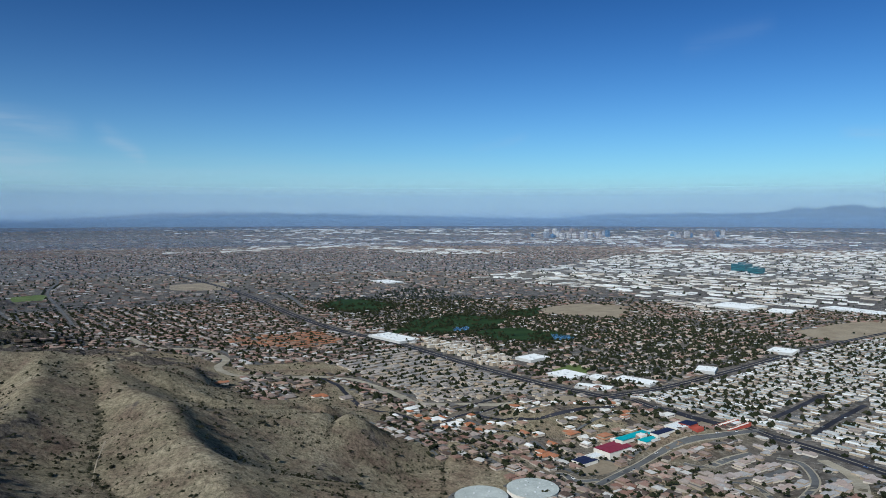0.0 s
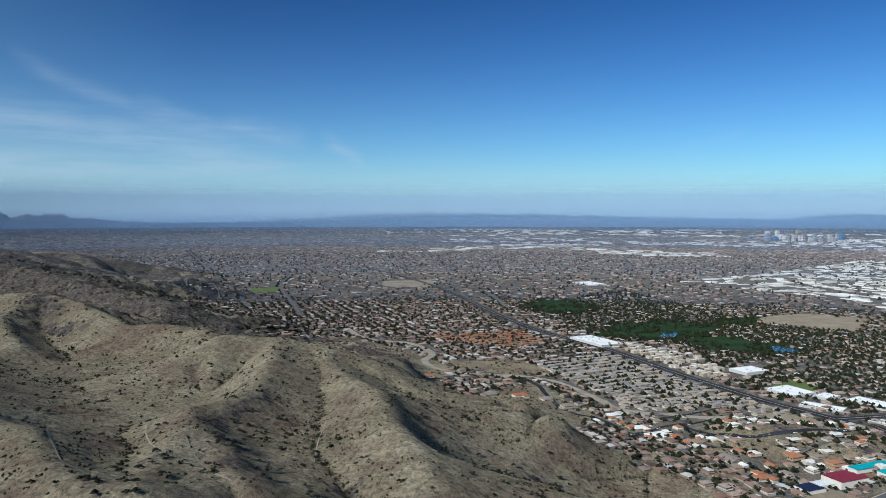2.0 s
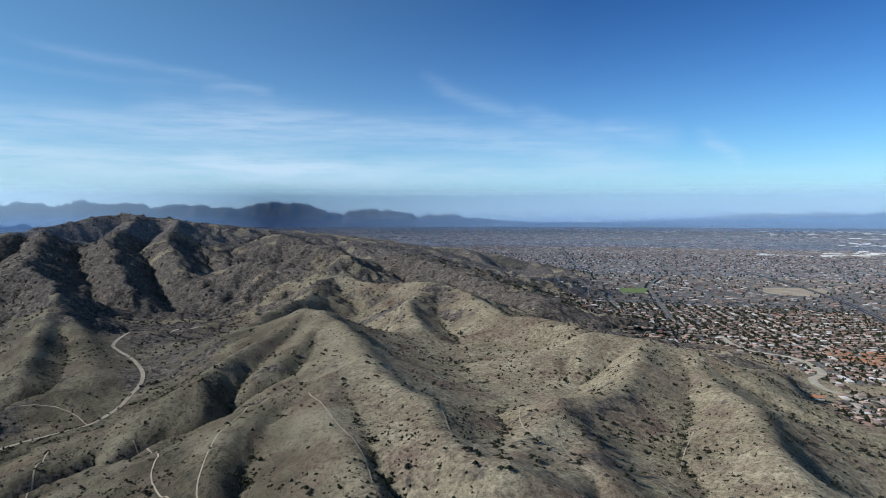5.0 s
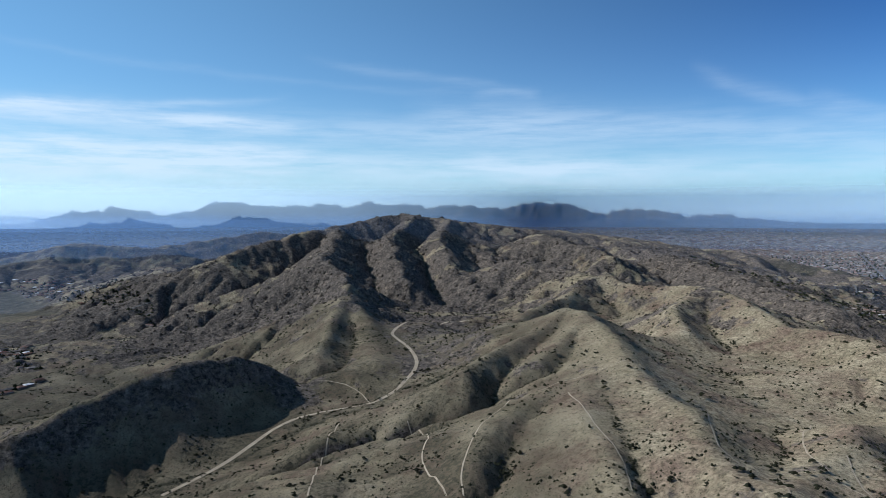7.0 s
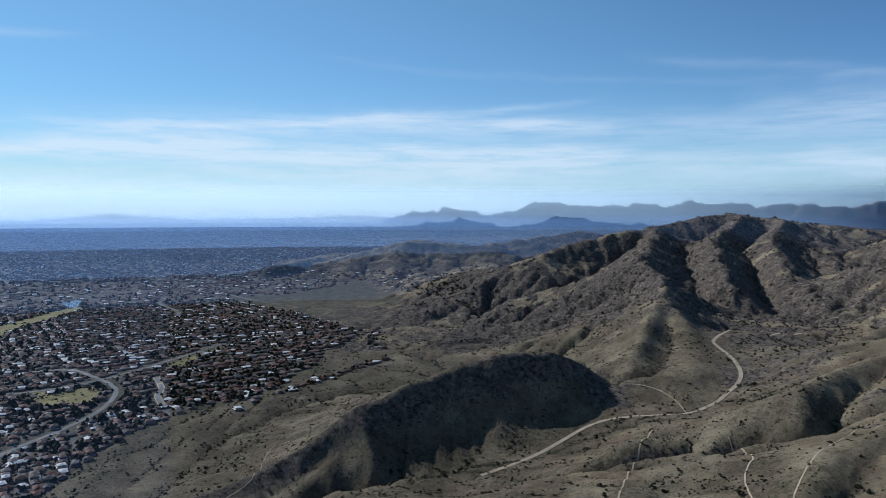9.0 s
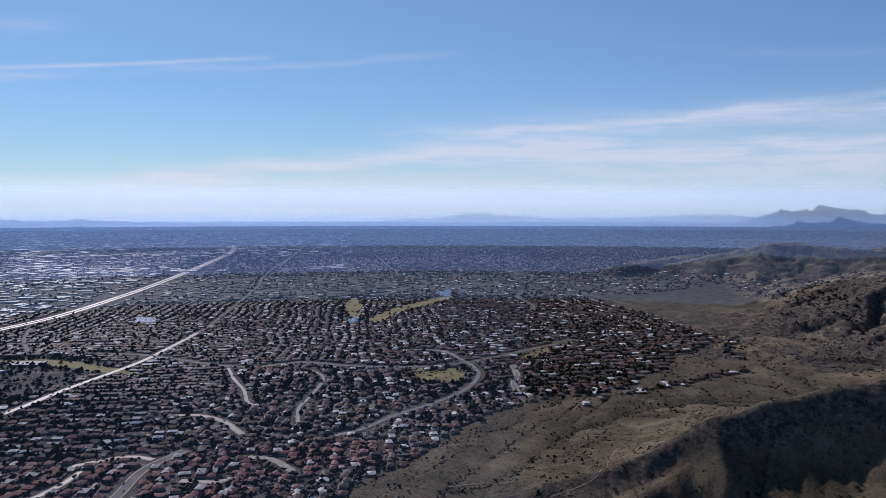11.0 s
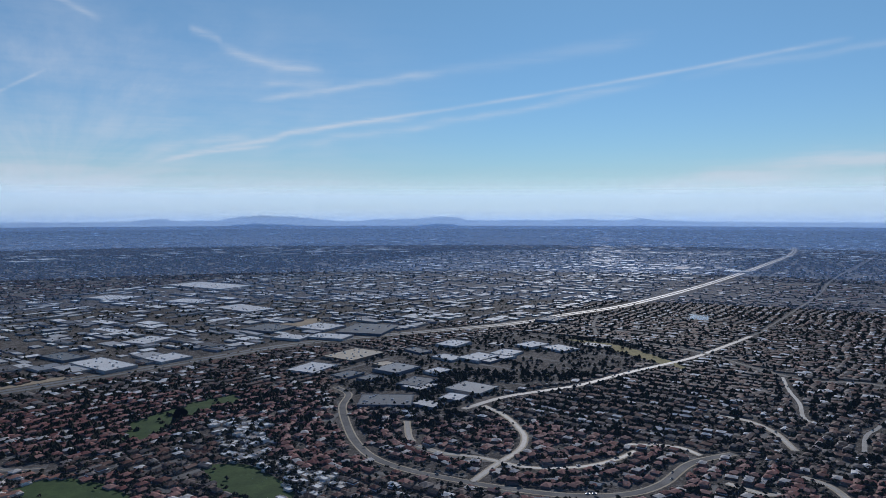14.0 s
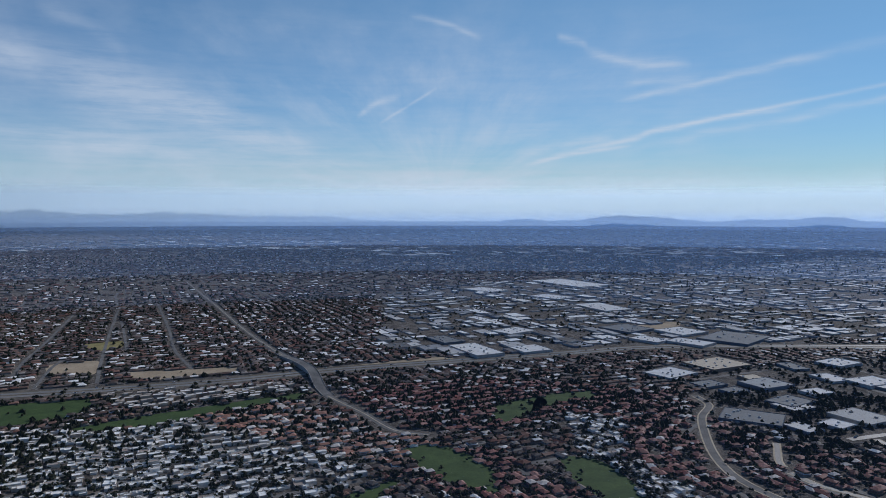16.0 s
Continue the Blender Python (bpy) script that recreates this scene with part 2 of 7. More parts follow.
cloud(127.4, 6.24, 49.6, 5.42, -1.15, 1.2, 0.55)
cloud(125.2, 5.51, 77.8, 6.75, -0.83, 0.46, 0.35)
cloud(122.7, 4.12, 45.4, 2.96, -0.46, 1.11, 0.6)
cloud(110.6, 4.45, 34.9, 2.69, 0.0, 1.84, 0.3)
cloud(70.7, 7.94, 27.3, 3.73, -0.83, 1.29, 0.6)
cloud(68.1, 4.18, 26.8, 3.27, 0.23, 0.92, 0.5)
cloud(48.1, 11.17, 32.3, 5.9, 0.65, 0.65, 0.28)
cloud(40.0, 8.55, 27.3, 5.31, 0.0, 0.55, 0.3)
cloud(26.4, 6.21, 22.7, 4.38, 0.0, 0.65, 0.2)
cloud(65.0, 9.65, 59.1, 9.52, 0.0, 0.41, 0.18)
cloud(104.4, 12.44, 59.4, 9.63, 0.46, 0.28, 0.1)
cloud(78.7, 12.34, 59.4, 9.63, -0.18, 0.32, 0.12)
cloud(76.2, 11.77, 58.9, 9.58, 0.0, 0.37, 0.1)
cloud(150.7, 1.52, 106.1, 5.66, -0.46, 0.65, 0.5)
cloud(147.5, 2.23, 105.4, 5.48, -0.55, 0.74, 0.65)
cloud(123.5, 5.15, 74.4, 4.62, 0.0, 0.92, 0.6)
cloud(151.7, 1.07, 77.5, 3.08, 0.0, 1.94, 0.5)
cloud(126.9, 6.37, 78.7, 9.21, 0.37, 0.32, 0.45)
cloud(107.7, 7.56, 78.6, 6.76, -0.46, 0.46, 0.45)
cloud(145.8, 10.24, 118.1, 12.81, -0.09, 0.28, 0.3)
cloud(138.5, 11.7, 133.7, 12.08, 0.0, 0.18, 0.25)
cloud(177.1, 6.29, 134.3, 12.13, -0.28, 0.15, 0.45)
cloud(186.4, 3.71, 165.6, 7.85, -0.55, 0.23, 0.55)
cloud(177.5, 5.3, 146.3, 10.25, 0.18, 0.28, 0.35)
cloud(185.5, 4.03, 177.5, 5.3, -0.14, 0.14, 0.5)
cloud(179.3, 8.38, 163.4, 11.17, -0.28, 0.28, 0.4)
cloud(165.7, 11.13, 146.8, 13.54, 0.0, 0.46, 0.25)
cloud(181.5, 12.79, 173.2, 11.4, 0.46, 0.37, 0.42)
cloud(183.6, 13.61, 181.0, 13.06, 0.0, 0.32, 0.35)
cloud(186.8, 4.44, 178.9, 6.04, -0.28, 0.37, 0.35)
cloud(199.6, 7.74, 195.9, 9.31, -0.37, 0.28, 0.35)
cloud(197.8, 7.19, 193.0, 10.08, 0.0, 0.14, 0.35)
cloud(195.4, 15.58, 189.3, 13.7, -0.28, 0.23, 0.3)
cloud(190.5, 5.98, 182.9, 6.85, 0.0, 0.65, 0.25)
cloud(178.4, 10.02, 172.5, 10.31, 0.0, 0.28, 0.25)
cloud(230.6, 11.33, 206.2, 5.74, -1.38, 1.38, 0.35)
cloud(230.8, 5.57, 212.5, 4.92, 0.0, 0.74, 0.3)
cloud(221.2, 8.35, 201.0, 3.59, -0.92, 1.84, 0.3)
cloud(222.4, 14.26, 216.3, 11.5, -0.46, 0.74, 0.18)
cloud(227.8, 4.86, 182.7, 2.2, 0.0, 2.3, 0.3)
cloud(199.7, 1.98, 167.9, 2.23, 0.0, 1.38, 0.3)
cloud(209.5, 15.24, 188.2, 14.15, 0.0, 0.65, 0.08)
cloud(34.0, 7.13, 26.9, 5.67, -0.37, 0.74, 0.22)
cloud(25.8, 6.13, 22.6, 4.2, 0.0, 0.55, 0.25)
cloud(-18.3, 12.53, -25.3, 13.88, 0.18, 0.65, 0.09)
cloud(-29.1, 5.97, -36.2, 5.15, 0.0, 0.41, 0.3)
cloud(-2.1, 5.37, -7.1, 6.32, 0.0, 0.32, 0.15)
cloud(35.3, 3.33, -9.8, 2.7, 0.0, 1.38, 0.25)
cloud(245, 8.0, 160, 8.0, 0.0, 6.0, 0.14)
cloud(236, 1.5, 95, 1.5, 0.0, 2.0, 0.3)


def build_sky():
    world = bpy.data.worlds.new("sky")
    scene.world = world
    world.use_nodes = True
    nt = world.node_tree
    nt.nodes.clear()

    def node(kind, *ins, **settings):
        n = nt.nodes.new(kind)
        for k, v in settings.items():
            setattr(n, k, v)
        for i, v in enumerate(ins):
            if isinstance(v, bpy.types.NodeSocket):
                nt.links.new(v, n.inputs[i])
            elif v is not None:
                n.inputs[i].default_value = v
        return n

    def m(op, *ins, clamp=False):
        return node("ShaderNodeMath", *ins, operation=op, use_clamp=clamp).outputs[0]

    air = node("ShaderNodeTexSky", sky_type="NISHITA", sun_disc=False, sun_elevation=radians(SUN_UP), sun_rotation=radians(-SUN_TURN), altitude=600, air_density=1.0, dust_density=0.15, ozone_density=4.0)
    way = node("ShaderNodeTexCoord").outputs["Generated"]
    sep = node("ShaderNodeSeparateXYZ", way)
    x, y, z = sep.outputs
    az = m("MULTIPLY", m("ARCTAN2", m("MULTIPLY", x, -1.0), y), 57.29578)
    az = m("ADD", az, m("MULTIPLY", m("LESS_THAN", az, -60.0), 360.0))
    el = m("MULTIPLY", m("ARCSINE", z), 57.29578)
    plane = node("ShaderNodeCombineXYZ", m("MULTIPLY", az, 0.10), m("MULTIPLY", el, 0.9), 0.0).outputs[0]
    fine = node("ShaderNodeTexNoise", plane, noise_dimensions="3D")
    fine.inputs["Scale"].default_value, fine.inputs["Detail"].default_value, fine.inputs["Roughness"].default_value = 1.6, 6.0, 0.62
    broad = node("ShaderNodeTexNoise", node("ShaderNodeCombineXYZ", m("MULTIPLY", az, 0.16), m("MULTIPLY", el, 0.3), 4.0).outputs[0])
    broad.inputs["Scale"].default_value, broad.inputs["Detail"].default_value = 1.0, 4.0
    bent = m("MULTIPLY_ADD", m("SUBTRACT", broad.outputs[0], 0.5), 1.3, el)
    total = None
    for a0, e0, a1, e1, sag, wide, dense in CLOUDS:
        dense *= 1.1 if a0 > 190 and wide > 0.4 else 1.3 if a0 > 170 else 0.85
        t = m("MULTIPLY_ADD", az, 1 / (a1 - a0), -a0 / (a1 - a0), clamp=True)
        mid = m("MULTIPLY_ADD", t, m("MULTIPLY_ADD", t, 4 * sag, e1 - e0 - 4 * sag), e0)
        d = m("SUBTRACT", bent if wide > 0.2 else el, mid)
        g = m("EXPONENT", m("MULTIPLY", m("MULTIPLY", d, d), -1 / wide ** 2))
        ends = m("MULTIPLY", m("MULTIPLY", t, m("SUBTRACT", 1.0, t)), 7.0, clamp=True)
        piece = m("MULTIPLY", g, ends)
        total = m("MULTIPLY_ADD", piece, dense, total) if total is not None else m("MULTIPLY", piece, dense)
    swing = m("MULTIPLY_ADD", az, 1.0, -193.0)
    lift = m("MULTIPLY_ADD", el, 1.6, -1.0)
    turn_ = m("ARCTAN2", swing, lift)
    away_ = m("SQRT", m("MULTIPLY_ADD", swing, swing, m("MULTIPLY", lift, lift)))
    rays = node("ShaderNodeTexNoise", node("ShaderNodeCombineXYZ", m("MULTIPLY", turn_, 2.1), m("MULTIPLY", away_, 0.055), 7.0).outputs[0])
    rays.inputs["Scale"].default_value, rays.inputs["Detail"].default_value, rays.inputs["Roughness"].default_value = 1.6, 6.0, 0.6
    patchy = m("MULTIPLY_ADD", broad.outputs[0], 3.0, -0.8, clamp=True)
    fan = m("MULTIPLY", m("MULTIPLY_ADD", rays.outputs[0], 4.0, -1.55, clamp=True), patchy)
    fan = m("MULTIPLY", fan, m("MULTIPLY_ADD", az, 1 / 22.0, -165 / 22.0, clamp=True))
    fan = m("MULTIPLY", fan, m("MULTIPLY_ADD", el, -1 / 9.0, 19 / 9.0, clamp=True))
    torn = m("MULTIPLY_ADD", fine.outputs[0], 3.4, -1.0, clamp=True)
    veil = m("MULTIPLY", total, m("MULTIPLY_ADD", torn, 0.7, 0.26), clamp=True)
    veil = m("MULTIPLY_ADD", fan, 0.46, veil, clamp=True)
    haze = m("EXPONENT", m("MULTIPLY", m("MAXIMUM", el, 0.0), -0.21))
    deep = node("ShaderNodeGamma", node("ShaderNodeMixRGB", 1.0, air.outputs[0], (0.1, 0.1, 0.1, 1), blend_type="MULTIPLY").outputs[0], 1.9)
    air = node("ShaderNodeMixRGB", 1.0, deep.outputs[0], (0.70, 0.985, 0.985, 1), blend_type="MULTIPLY")
    toward = node("ShaderNodeVectorMath", way, (-math.sin(radians(SUN_TURN)), math.cos(radians(SUN_TURN)), 0.0), operation="DOT_PRODUCT").outputs["Value"]
    side = m("MULTIPLY_ADD", m("MULTIPLY", toward, toward), -0.24, 1.25)
    air = node("ShaderNodeVectorMath", air.outputs[0], operation="SCALE")
    nt.links.new(side, air.inputs["Scale"])
    sunny = m("MULTIPLY_ADD", toward, 0.75, 0.3, clamp=True)
    rim = node("ShaderNodeMixRGB", sunny, (0.42, 0.535, 0.68, 1), (0.44, 0.505, 0.54, 1)).outputs[0]
    glow = node("ShaderNodeMixRGB", m("MULTIPLY", sunny, 0.62), air.outputs[0], (0.205, 0.383, 0.468, 1))
    pale = node("ShaderNodeMixRGB", m("MULTIPLY", haze, 0.84), glow.outputs[0], rim).outputs[0]
    col = node("ShaderNodeMixRGB", m("MULTIPLY", veil, 0.70), pale, node("ShaderNodeMixRGB", sunny, (0.47, 0.55, 0.64, 1), (0.58, 0.63, 0.67, 1)).outputs[0]).outputs[0]
    back = node("ShaderNodeBackground", col, 1.0)
    nt.links.new(back.outputs[0], node("ShaderNodeOutputWorld").inputs[0])


build_sky()


# ---------------------------------------------------------------- materials
def setting(n, key, v, nt):
    if isinstance(v, bpy.types.NodeSocket):
        nt.links.new(v, n.inputs[key])
    else:
        n.inputs[key].default_value = v


class Mat:
    """A node material with short calls for its nodes."""

    def __init__(self, name, rough=0.85, metal=0.0, shine=None, matte=1.0):
        self.m = bpy.data.materials.new(name)
        self.m.use_nodes = True
        self.nt = self.m.node_tree
        self.bsdf = self.nt.nodes["Principled BSDF"]
        self.bsdf.inputs["Roughness"].default_value, self.bsdf.inputs["Metallic"].default_value = rough, metal
        self.bsdf.inputs["Specular IOR Level"].default_value = shine if shine is not None else 0.5 if rough < 0.4 else 0.08
        if "Diffuse Roughness" in self.bsdf.inputs:
            self.bsdf.inputs["Diffuse Roughness"].default_value = matte
        self.place = self.nt.nodes.new("ShaderNodeNewGeometry").outputs["Position"]

    def noise(self, size, detail=4.0, rough=0.6, stretch=None):
        n = self.nt.nodes.new("ShaderNodeTexNoise")
        vec = self.place
        if stretch:
            s = self.nt.nodes.new("ShaderNodeVectorMath")
            s.operation = "MULTIPLY"
            self.nt.links.new(vec, s.inputs[0])
            s.inputs[1].default_value = stretch
            vec = s.outputs[0]
        self.nt.links.new(vec, n.inputs["Vector"])
        n.inputs["Scale"].default_value, n.inputs["Detail"].default_value, n.inputs["Roughness"].default_value = 1.0 / size, detail, rough
        return n.outputs[0]

    def cells(self, size, what="Distance"):
        n = self.nt.nodes.new("ShaderNodeTexVoronoi")
        self.nt.links.new(self.place, n.inputs["Vector"])
        n.inputs["Scale"].default_value = 1.0 / size
        return n.outputs[what]

    def ramp(self, fac, *stops, hard=False):
        n = self.nt.nodes.new("ShaderNodeValToRGB")
        self.nt.links.new(fac, n.inputs[0])
        n.color_ramp.interpolation = "CONSTANT" if hard else "LINEAR"
        while len(n.color_ramp.elements) < len(stops):
            n.color_ramp.elements.new(0.5)
        for e, (p, c) in zip(n.color_ramp.elements, stops):
            e.position = p
            e.color = (*c, 1) if len(c) == 3 else c
        return n.outputs[0]

    def step(self, v, lo, hi):
        n = self.nt.nodes.new("ShaderNodeMapRange")
        self.nt.links.new(v, n.inputs[0])
        n.inputs[1].default_value, n.inputs[2].default_value = lo, hi
        return n.outputs[0]

    def mix(self, fac, a, b, kind="MIX"):
        n = self.nt.nodes.new("ShaderNodeMixRGB")
        n.blend_type = kind
        for i, v in enumerate((fac, a, b)):
            if isinstance(v, bpy.types.NodeSocket):
                self.nt.links.new(v, n.inputs[i])
            elif i == 0:
                n.inputs[0].default_value = v
            else:
                n.inputs[i].default_value = (*v, 1)
        return n.outputs[0]

    def math(self, op, a, b):
        n = self.nt.nodes.new("ShaderNodeMath")
        n.operation = op
        for i, v in enumerate((a, b)):
            setting(n, i, v, self.nt)
        return n.outputs[0]

    def attr(self, name):
        n = self.nt.nodes.new("ShaderNodeAttribute")
        n.attribute_name = name
        return n.outputs["Fac"]

    def island(self):
        return self.nt.nodes.new("ShaderNodeNewGeometry").outputs["Random Per Island"]

    def own(self):
        return self.nt.nodes.new("ShaderNodeObjectInfo").outputs["Random"]

    def colour(self, c):
        setting(self.bsdf, "Base Color", c if isinstance(c, bpy.types.NodeSocket) else (*c, 1), self.nt)
        return self

    def bump(self, h, depth, strength=0.6):
        n = self.nt.nodes.new("ShaderNodeBump")
        n.inputs["Strength"].default_value, n.inputs["Distance"].default_value = strength, depth
        self.nt.links.new(h, n.inputs["Height"])
        self.nt.links.new(n.outputs[0], self.bsdf.inputs["Normal"])
        return self


def ground_material():
    k = Mat("desert_and_city_ground", 0.95, matte=0.6)
    dust = k.ramp(k.noise(160, 5), (0.3, (0.05, 0.044, 0.039)), (0.52, (0.10, 0.087, 0.077)), (0.72, (0.2, 0.172, 0.148)))
    lots = k.ramp(k.noise(22, 4), (0.38, (0.03, 0.029, 0.027)), (0.64, (0.21, 0.184, 0.162)))
    town = k.mix(0.5, dust, lots)
    town = k.mix(k.math("MULTIPLY", k.step(k.noise(9, 4, 0.7), 0.55, 0.62), 0.75), town, (0.26, 0.245, 0.225))
    town = k.mix(k.math("MULTIPLY", k.step(k.noise(5, 4, 0.7), 0.55, 0.64), 0.6), town, (0.035, 0.034, 0.03))
    grass = k.ramp(k.noise(90, 7, 0.7), (0.28, (0.14, 0.122, 0.084)), (0.46, (0.27, 0.23, 0.16)), (0.7, (0.385, 0.334, 0.245)))
    earth = k.ramp(k.noise(38, 6, 0.7), (0.42, (0.16, 0.115, 0.088)), (0.62, (0.25, 0.19, 0.145)))
    grass = k.mix(k.step(k.noise(55, 5, 0.7), 0.45, 0.65), grass, earth)
    grit = k.ramp(k.noise(4.5, 6, 0.85), (0.36, (0.34, 0.33, 0.31)), (0.6, (1.24, 1.21, 1.16)))
    hills = k.mix(1.0, grass, grit, "MULTIPLY")
    scrub = k.step(k.noise(2.4, 3, 0.75), 0.56, 0.64)
    hills = k.mix(k.math("MULTIPLY", scrub, 0.6), hills, (0.045, 0.047, 0.028))
    stones = k.mix(1.0, k.ramp(k.noise(14, 7, 0.8), (0.3, (0.034, 0.031, 0.029)), (0.52, (0.105, 0.091, 0.08)), (0.75, (0.235, 0.195, 0.155))), k.ramp(k.noise(6.0, 6, 0.85), (0.38, (0.25, 0.25, 0.26)), (0.6, (1.75, 1.68, 1.6))), "MULTIPLY")
    blotch = k.step(k.math("ADD", k.attr("rock_and_shade"), k.math("MULTIPLY", k.math("SUBTRACT", k.noise(11, 6, 0.75), 0.5), 1.7)), 0.38, 0.62)
    brush = k.step(k.math("ADD", k.noise(4.5, 5, 0.75), k.math("MULTIPLY", k.noise(60, 3), 0.5)), 0.66, 0.86)
    hills = k.mix(k.math("MULTIPLY", k.attr("cover"), brush), hills, (0.07, 0.062, 0.042))
    hills = k.mix(blotch, hills, stones)
    streak = k.ramp(k.noise(30, 6, 0.75, (1, 1, 1)), (0.34, (0.045, 0.045, 0.034)), (0.5, (0.085, 0.08, 0.06)), (0.66, (0.16, 0.142, 0.108)))
    hills = k.mix(k.attr("flats"), hills, streak)
    hills = k.mix(k.math("MULTIPLY", k.attr("gully"), k.step(k.noise(5, 4, 0.7), 0.38, 0.56)), hills, (0.042, 0.041, 0.027))
    far = k.ramp(k.noise(34, 5, 0.75, (1, 1, 0)), (0.30, (0.05, 0.055, 0.045)), (0.46, (0.13, 0.12, 0.105)), (0.60, (0.19, 0.17, 0.15)), (0.70, (0.36, 0.35, 0.335)))
    town = k.mix(k.attr("distant"), town, far)
    c = k.mix(k.attr("desert"), town, hills)
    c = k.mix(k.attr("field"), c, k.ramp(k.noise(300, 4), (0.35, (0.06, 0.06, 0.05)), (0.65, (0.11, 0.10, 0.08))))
    k.colour(c).bump(k.noise(7.0, 8, 0.75), 3.0, 0.8)
    return k.m


def rock_far_material():
    k = Mat("far_mountain_rock", 0.95)
    c = k.ramp(k.noise(60, 6, 0.7), (0.3, (0.12, 0.11, 0.105)), (0.7, (0.3, 0.265, 0.235)))
    k.colour(c).bump(k.noise(25, 6, 0.7), 12, 0.7)
    return k.m


def haze_material(density, tint, radius):
    """Stand-in for air light: an upright sheet, mostly clear, its haze put into the tint, thinning out upwards."""
    k = Mat("painted_valley_haze")
    nt = k.nt
    nt.nodes.remove(k.bsdf)
    z = nt.nodes.new("ShaderNodeSeparateXYZ")
    nt.links.new(k.place, z.inputs[0])
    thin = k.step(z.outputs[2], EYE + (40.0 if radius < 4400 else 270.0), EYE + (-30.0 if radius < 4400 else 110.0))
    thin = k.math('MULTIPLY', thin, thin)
    clear, one, out = (nt.nodes.new("ShaderNode" + s) for s in ("BsdfTransparent", "BsdfDiffuse", "MixShader"))
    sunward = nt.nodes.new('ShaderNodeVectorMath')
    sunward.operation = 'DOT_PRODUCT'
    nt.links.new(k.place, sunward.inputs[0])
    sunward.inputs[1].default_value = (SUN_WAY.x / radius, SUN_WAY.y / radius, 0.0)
    # how bright the haze looks towards the sun is put into the tint
    sunside_tint = k.mix(k.step(sunward.outputs['Value'], -0.5, 0.8), tint[0], tint[1])
    nt.links.new(sunside_tint, one.inputs[0])
    up = nt.nodes.new("ShaderNodeCombineXYZ")
    up.inputs[2].default_value = 1.0
    nt.links.new(up.outputs[0], one.inputs["Normal"])
    two, both = nt.nodes.new("ShaderNodeBsdfTranslucent"), nt.nodes.new("ShaderNodeAddShader")
    down = nt.nodes.new("ShaderNodeCombineXYZ")
    down.inputs[2].default_value = -1.0
    nt.links.new(sunside_tint, two.inputs[0])
    nt.links.new(down.outputs[0], two.inputs["Normal"])
    nt.links.new(one.outputs[0], both.inputs[0])
    nt.links.new(two.outputs[0], both.inputs[1])
    nt.links.new(k.math("MULTIPLY", thin, density), out.inputs[0])
    nt.links.new(clear.outputs[0], out.inputs[1])
    nt.links.new(both.outputs[0], out.inputs[2])
    nt.links.new(out.outputs[0], nt.nodes["Material Output"].inputs[0])
    return k.m


# ---------------------------------------------------------------- land
def mesh_object(name, verts, faces, material, parent=None, smooth=False):
    me = bpy.data.meshes.new(name)
    verts, faces = np.asarray(verts, np.float32), np.asarray(faces, np.int32)
    me.vertices.add(len(verts))
    me.vertices.foreach_set("co", verts.ravel())
    n = faces.shape[1]
    me.loops.add(faces.size)
    me.loops.foreach_set("vertex_index", faces.ravel())
    me.polygons.add(len(faces))
    me.polygons.foreach_set("loop_start", np.arange(0, faces.size, n, dtype=np.int32))
    me.polygons.foreach_set("use_smooth", np.full(len(faces), smooth))
    me.update(calc_edges=True)
    me.materials.append(material)
    ob = new(name, me)
    ob.parent = parent
    return ob


AZ = np.concatenate([np.arange(-42, -6, 0.4), np.arange(-6, 112, 0.17), np.arange(112, 124, 0.3), np.arange(124, 236, 0.8), np.arange(236, 318, 2.0)])
RR = np.concatenate([[0, 60, 150, 220, 270], 300 * np.exp(np.arange(0, math.log(NEAR / 300), 0.0064)), NEAR * np.exp(np.arange(0.0, 0.42, 0.008)), 4900 * np.exp(np.linspace(0.0, math.log(28000 / 4900), 40))])
GA, GR = np.meshgrid(np.radians(AZ), RR)
GX, GY = -GR * np.sin(GA), GR * np.cos(GA)
GZ = height(GX, GY)


def polygon(x, y, corners):
    """Which points lie inside a polygon."""
    inside = np.zeros(np.shape(x), bool)
    for (x0, y0), (x1, y1) in zip(corners, corners[1:] + corners[:1]):
        cut = ((y0 > y) != (y1 > y)) & (x < (x1 - x0) * (y - y0) / (y1 - y0 + 1e-9) + x0)
        inside ^= cut
    return inside


def lie(x, y):
    """Height of the land's sheet."""
    x, y = np.asarray(x, float), np.asarray(y, float)
    a = np.degrees(np.arctan2(-x, y))
    a = np.where(a < AZ[0], a + 360, a)
    r = np.hypot(x, y)
    i = np.clip(np.searchsorted(AZ, a) - 1, 0, len(AZ) - 2)
    j = np.clip(np.searchsorted(RR, r) - 1, 0, len(RR) - 2)
    u = np.clip((a - AZ[i]) / (AZ[i + 1] - AZ[i]), 0, 1)
    v = np.clip((r - RR[j]) / (RR[j + 1] - RR[j]), 0, 1)
    return (GZ[j, i] * (1 - u) + GZ[j, i + 1] * u) * (1 - v) + (GZ[j + 1, i] * (1 - u) + GZ[j + 1, i + 1] * u) * v


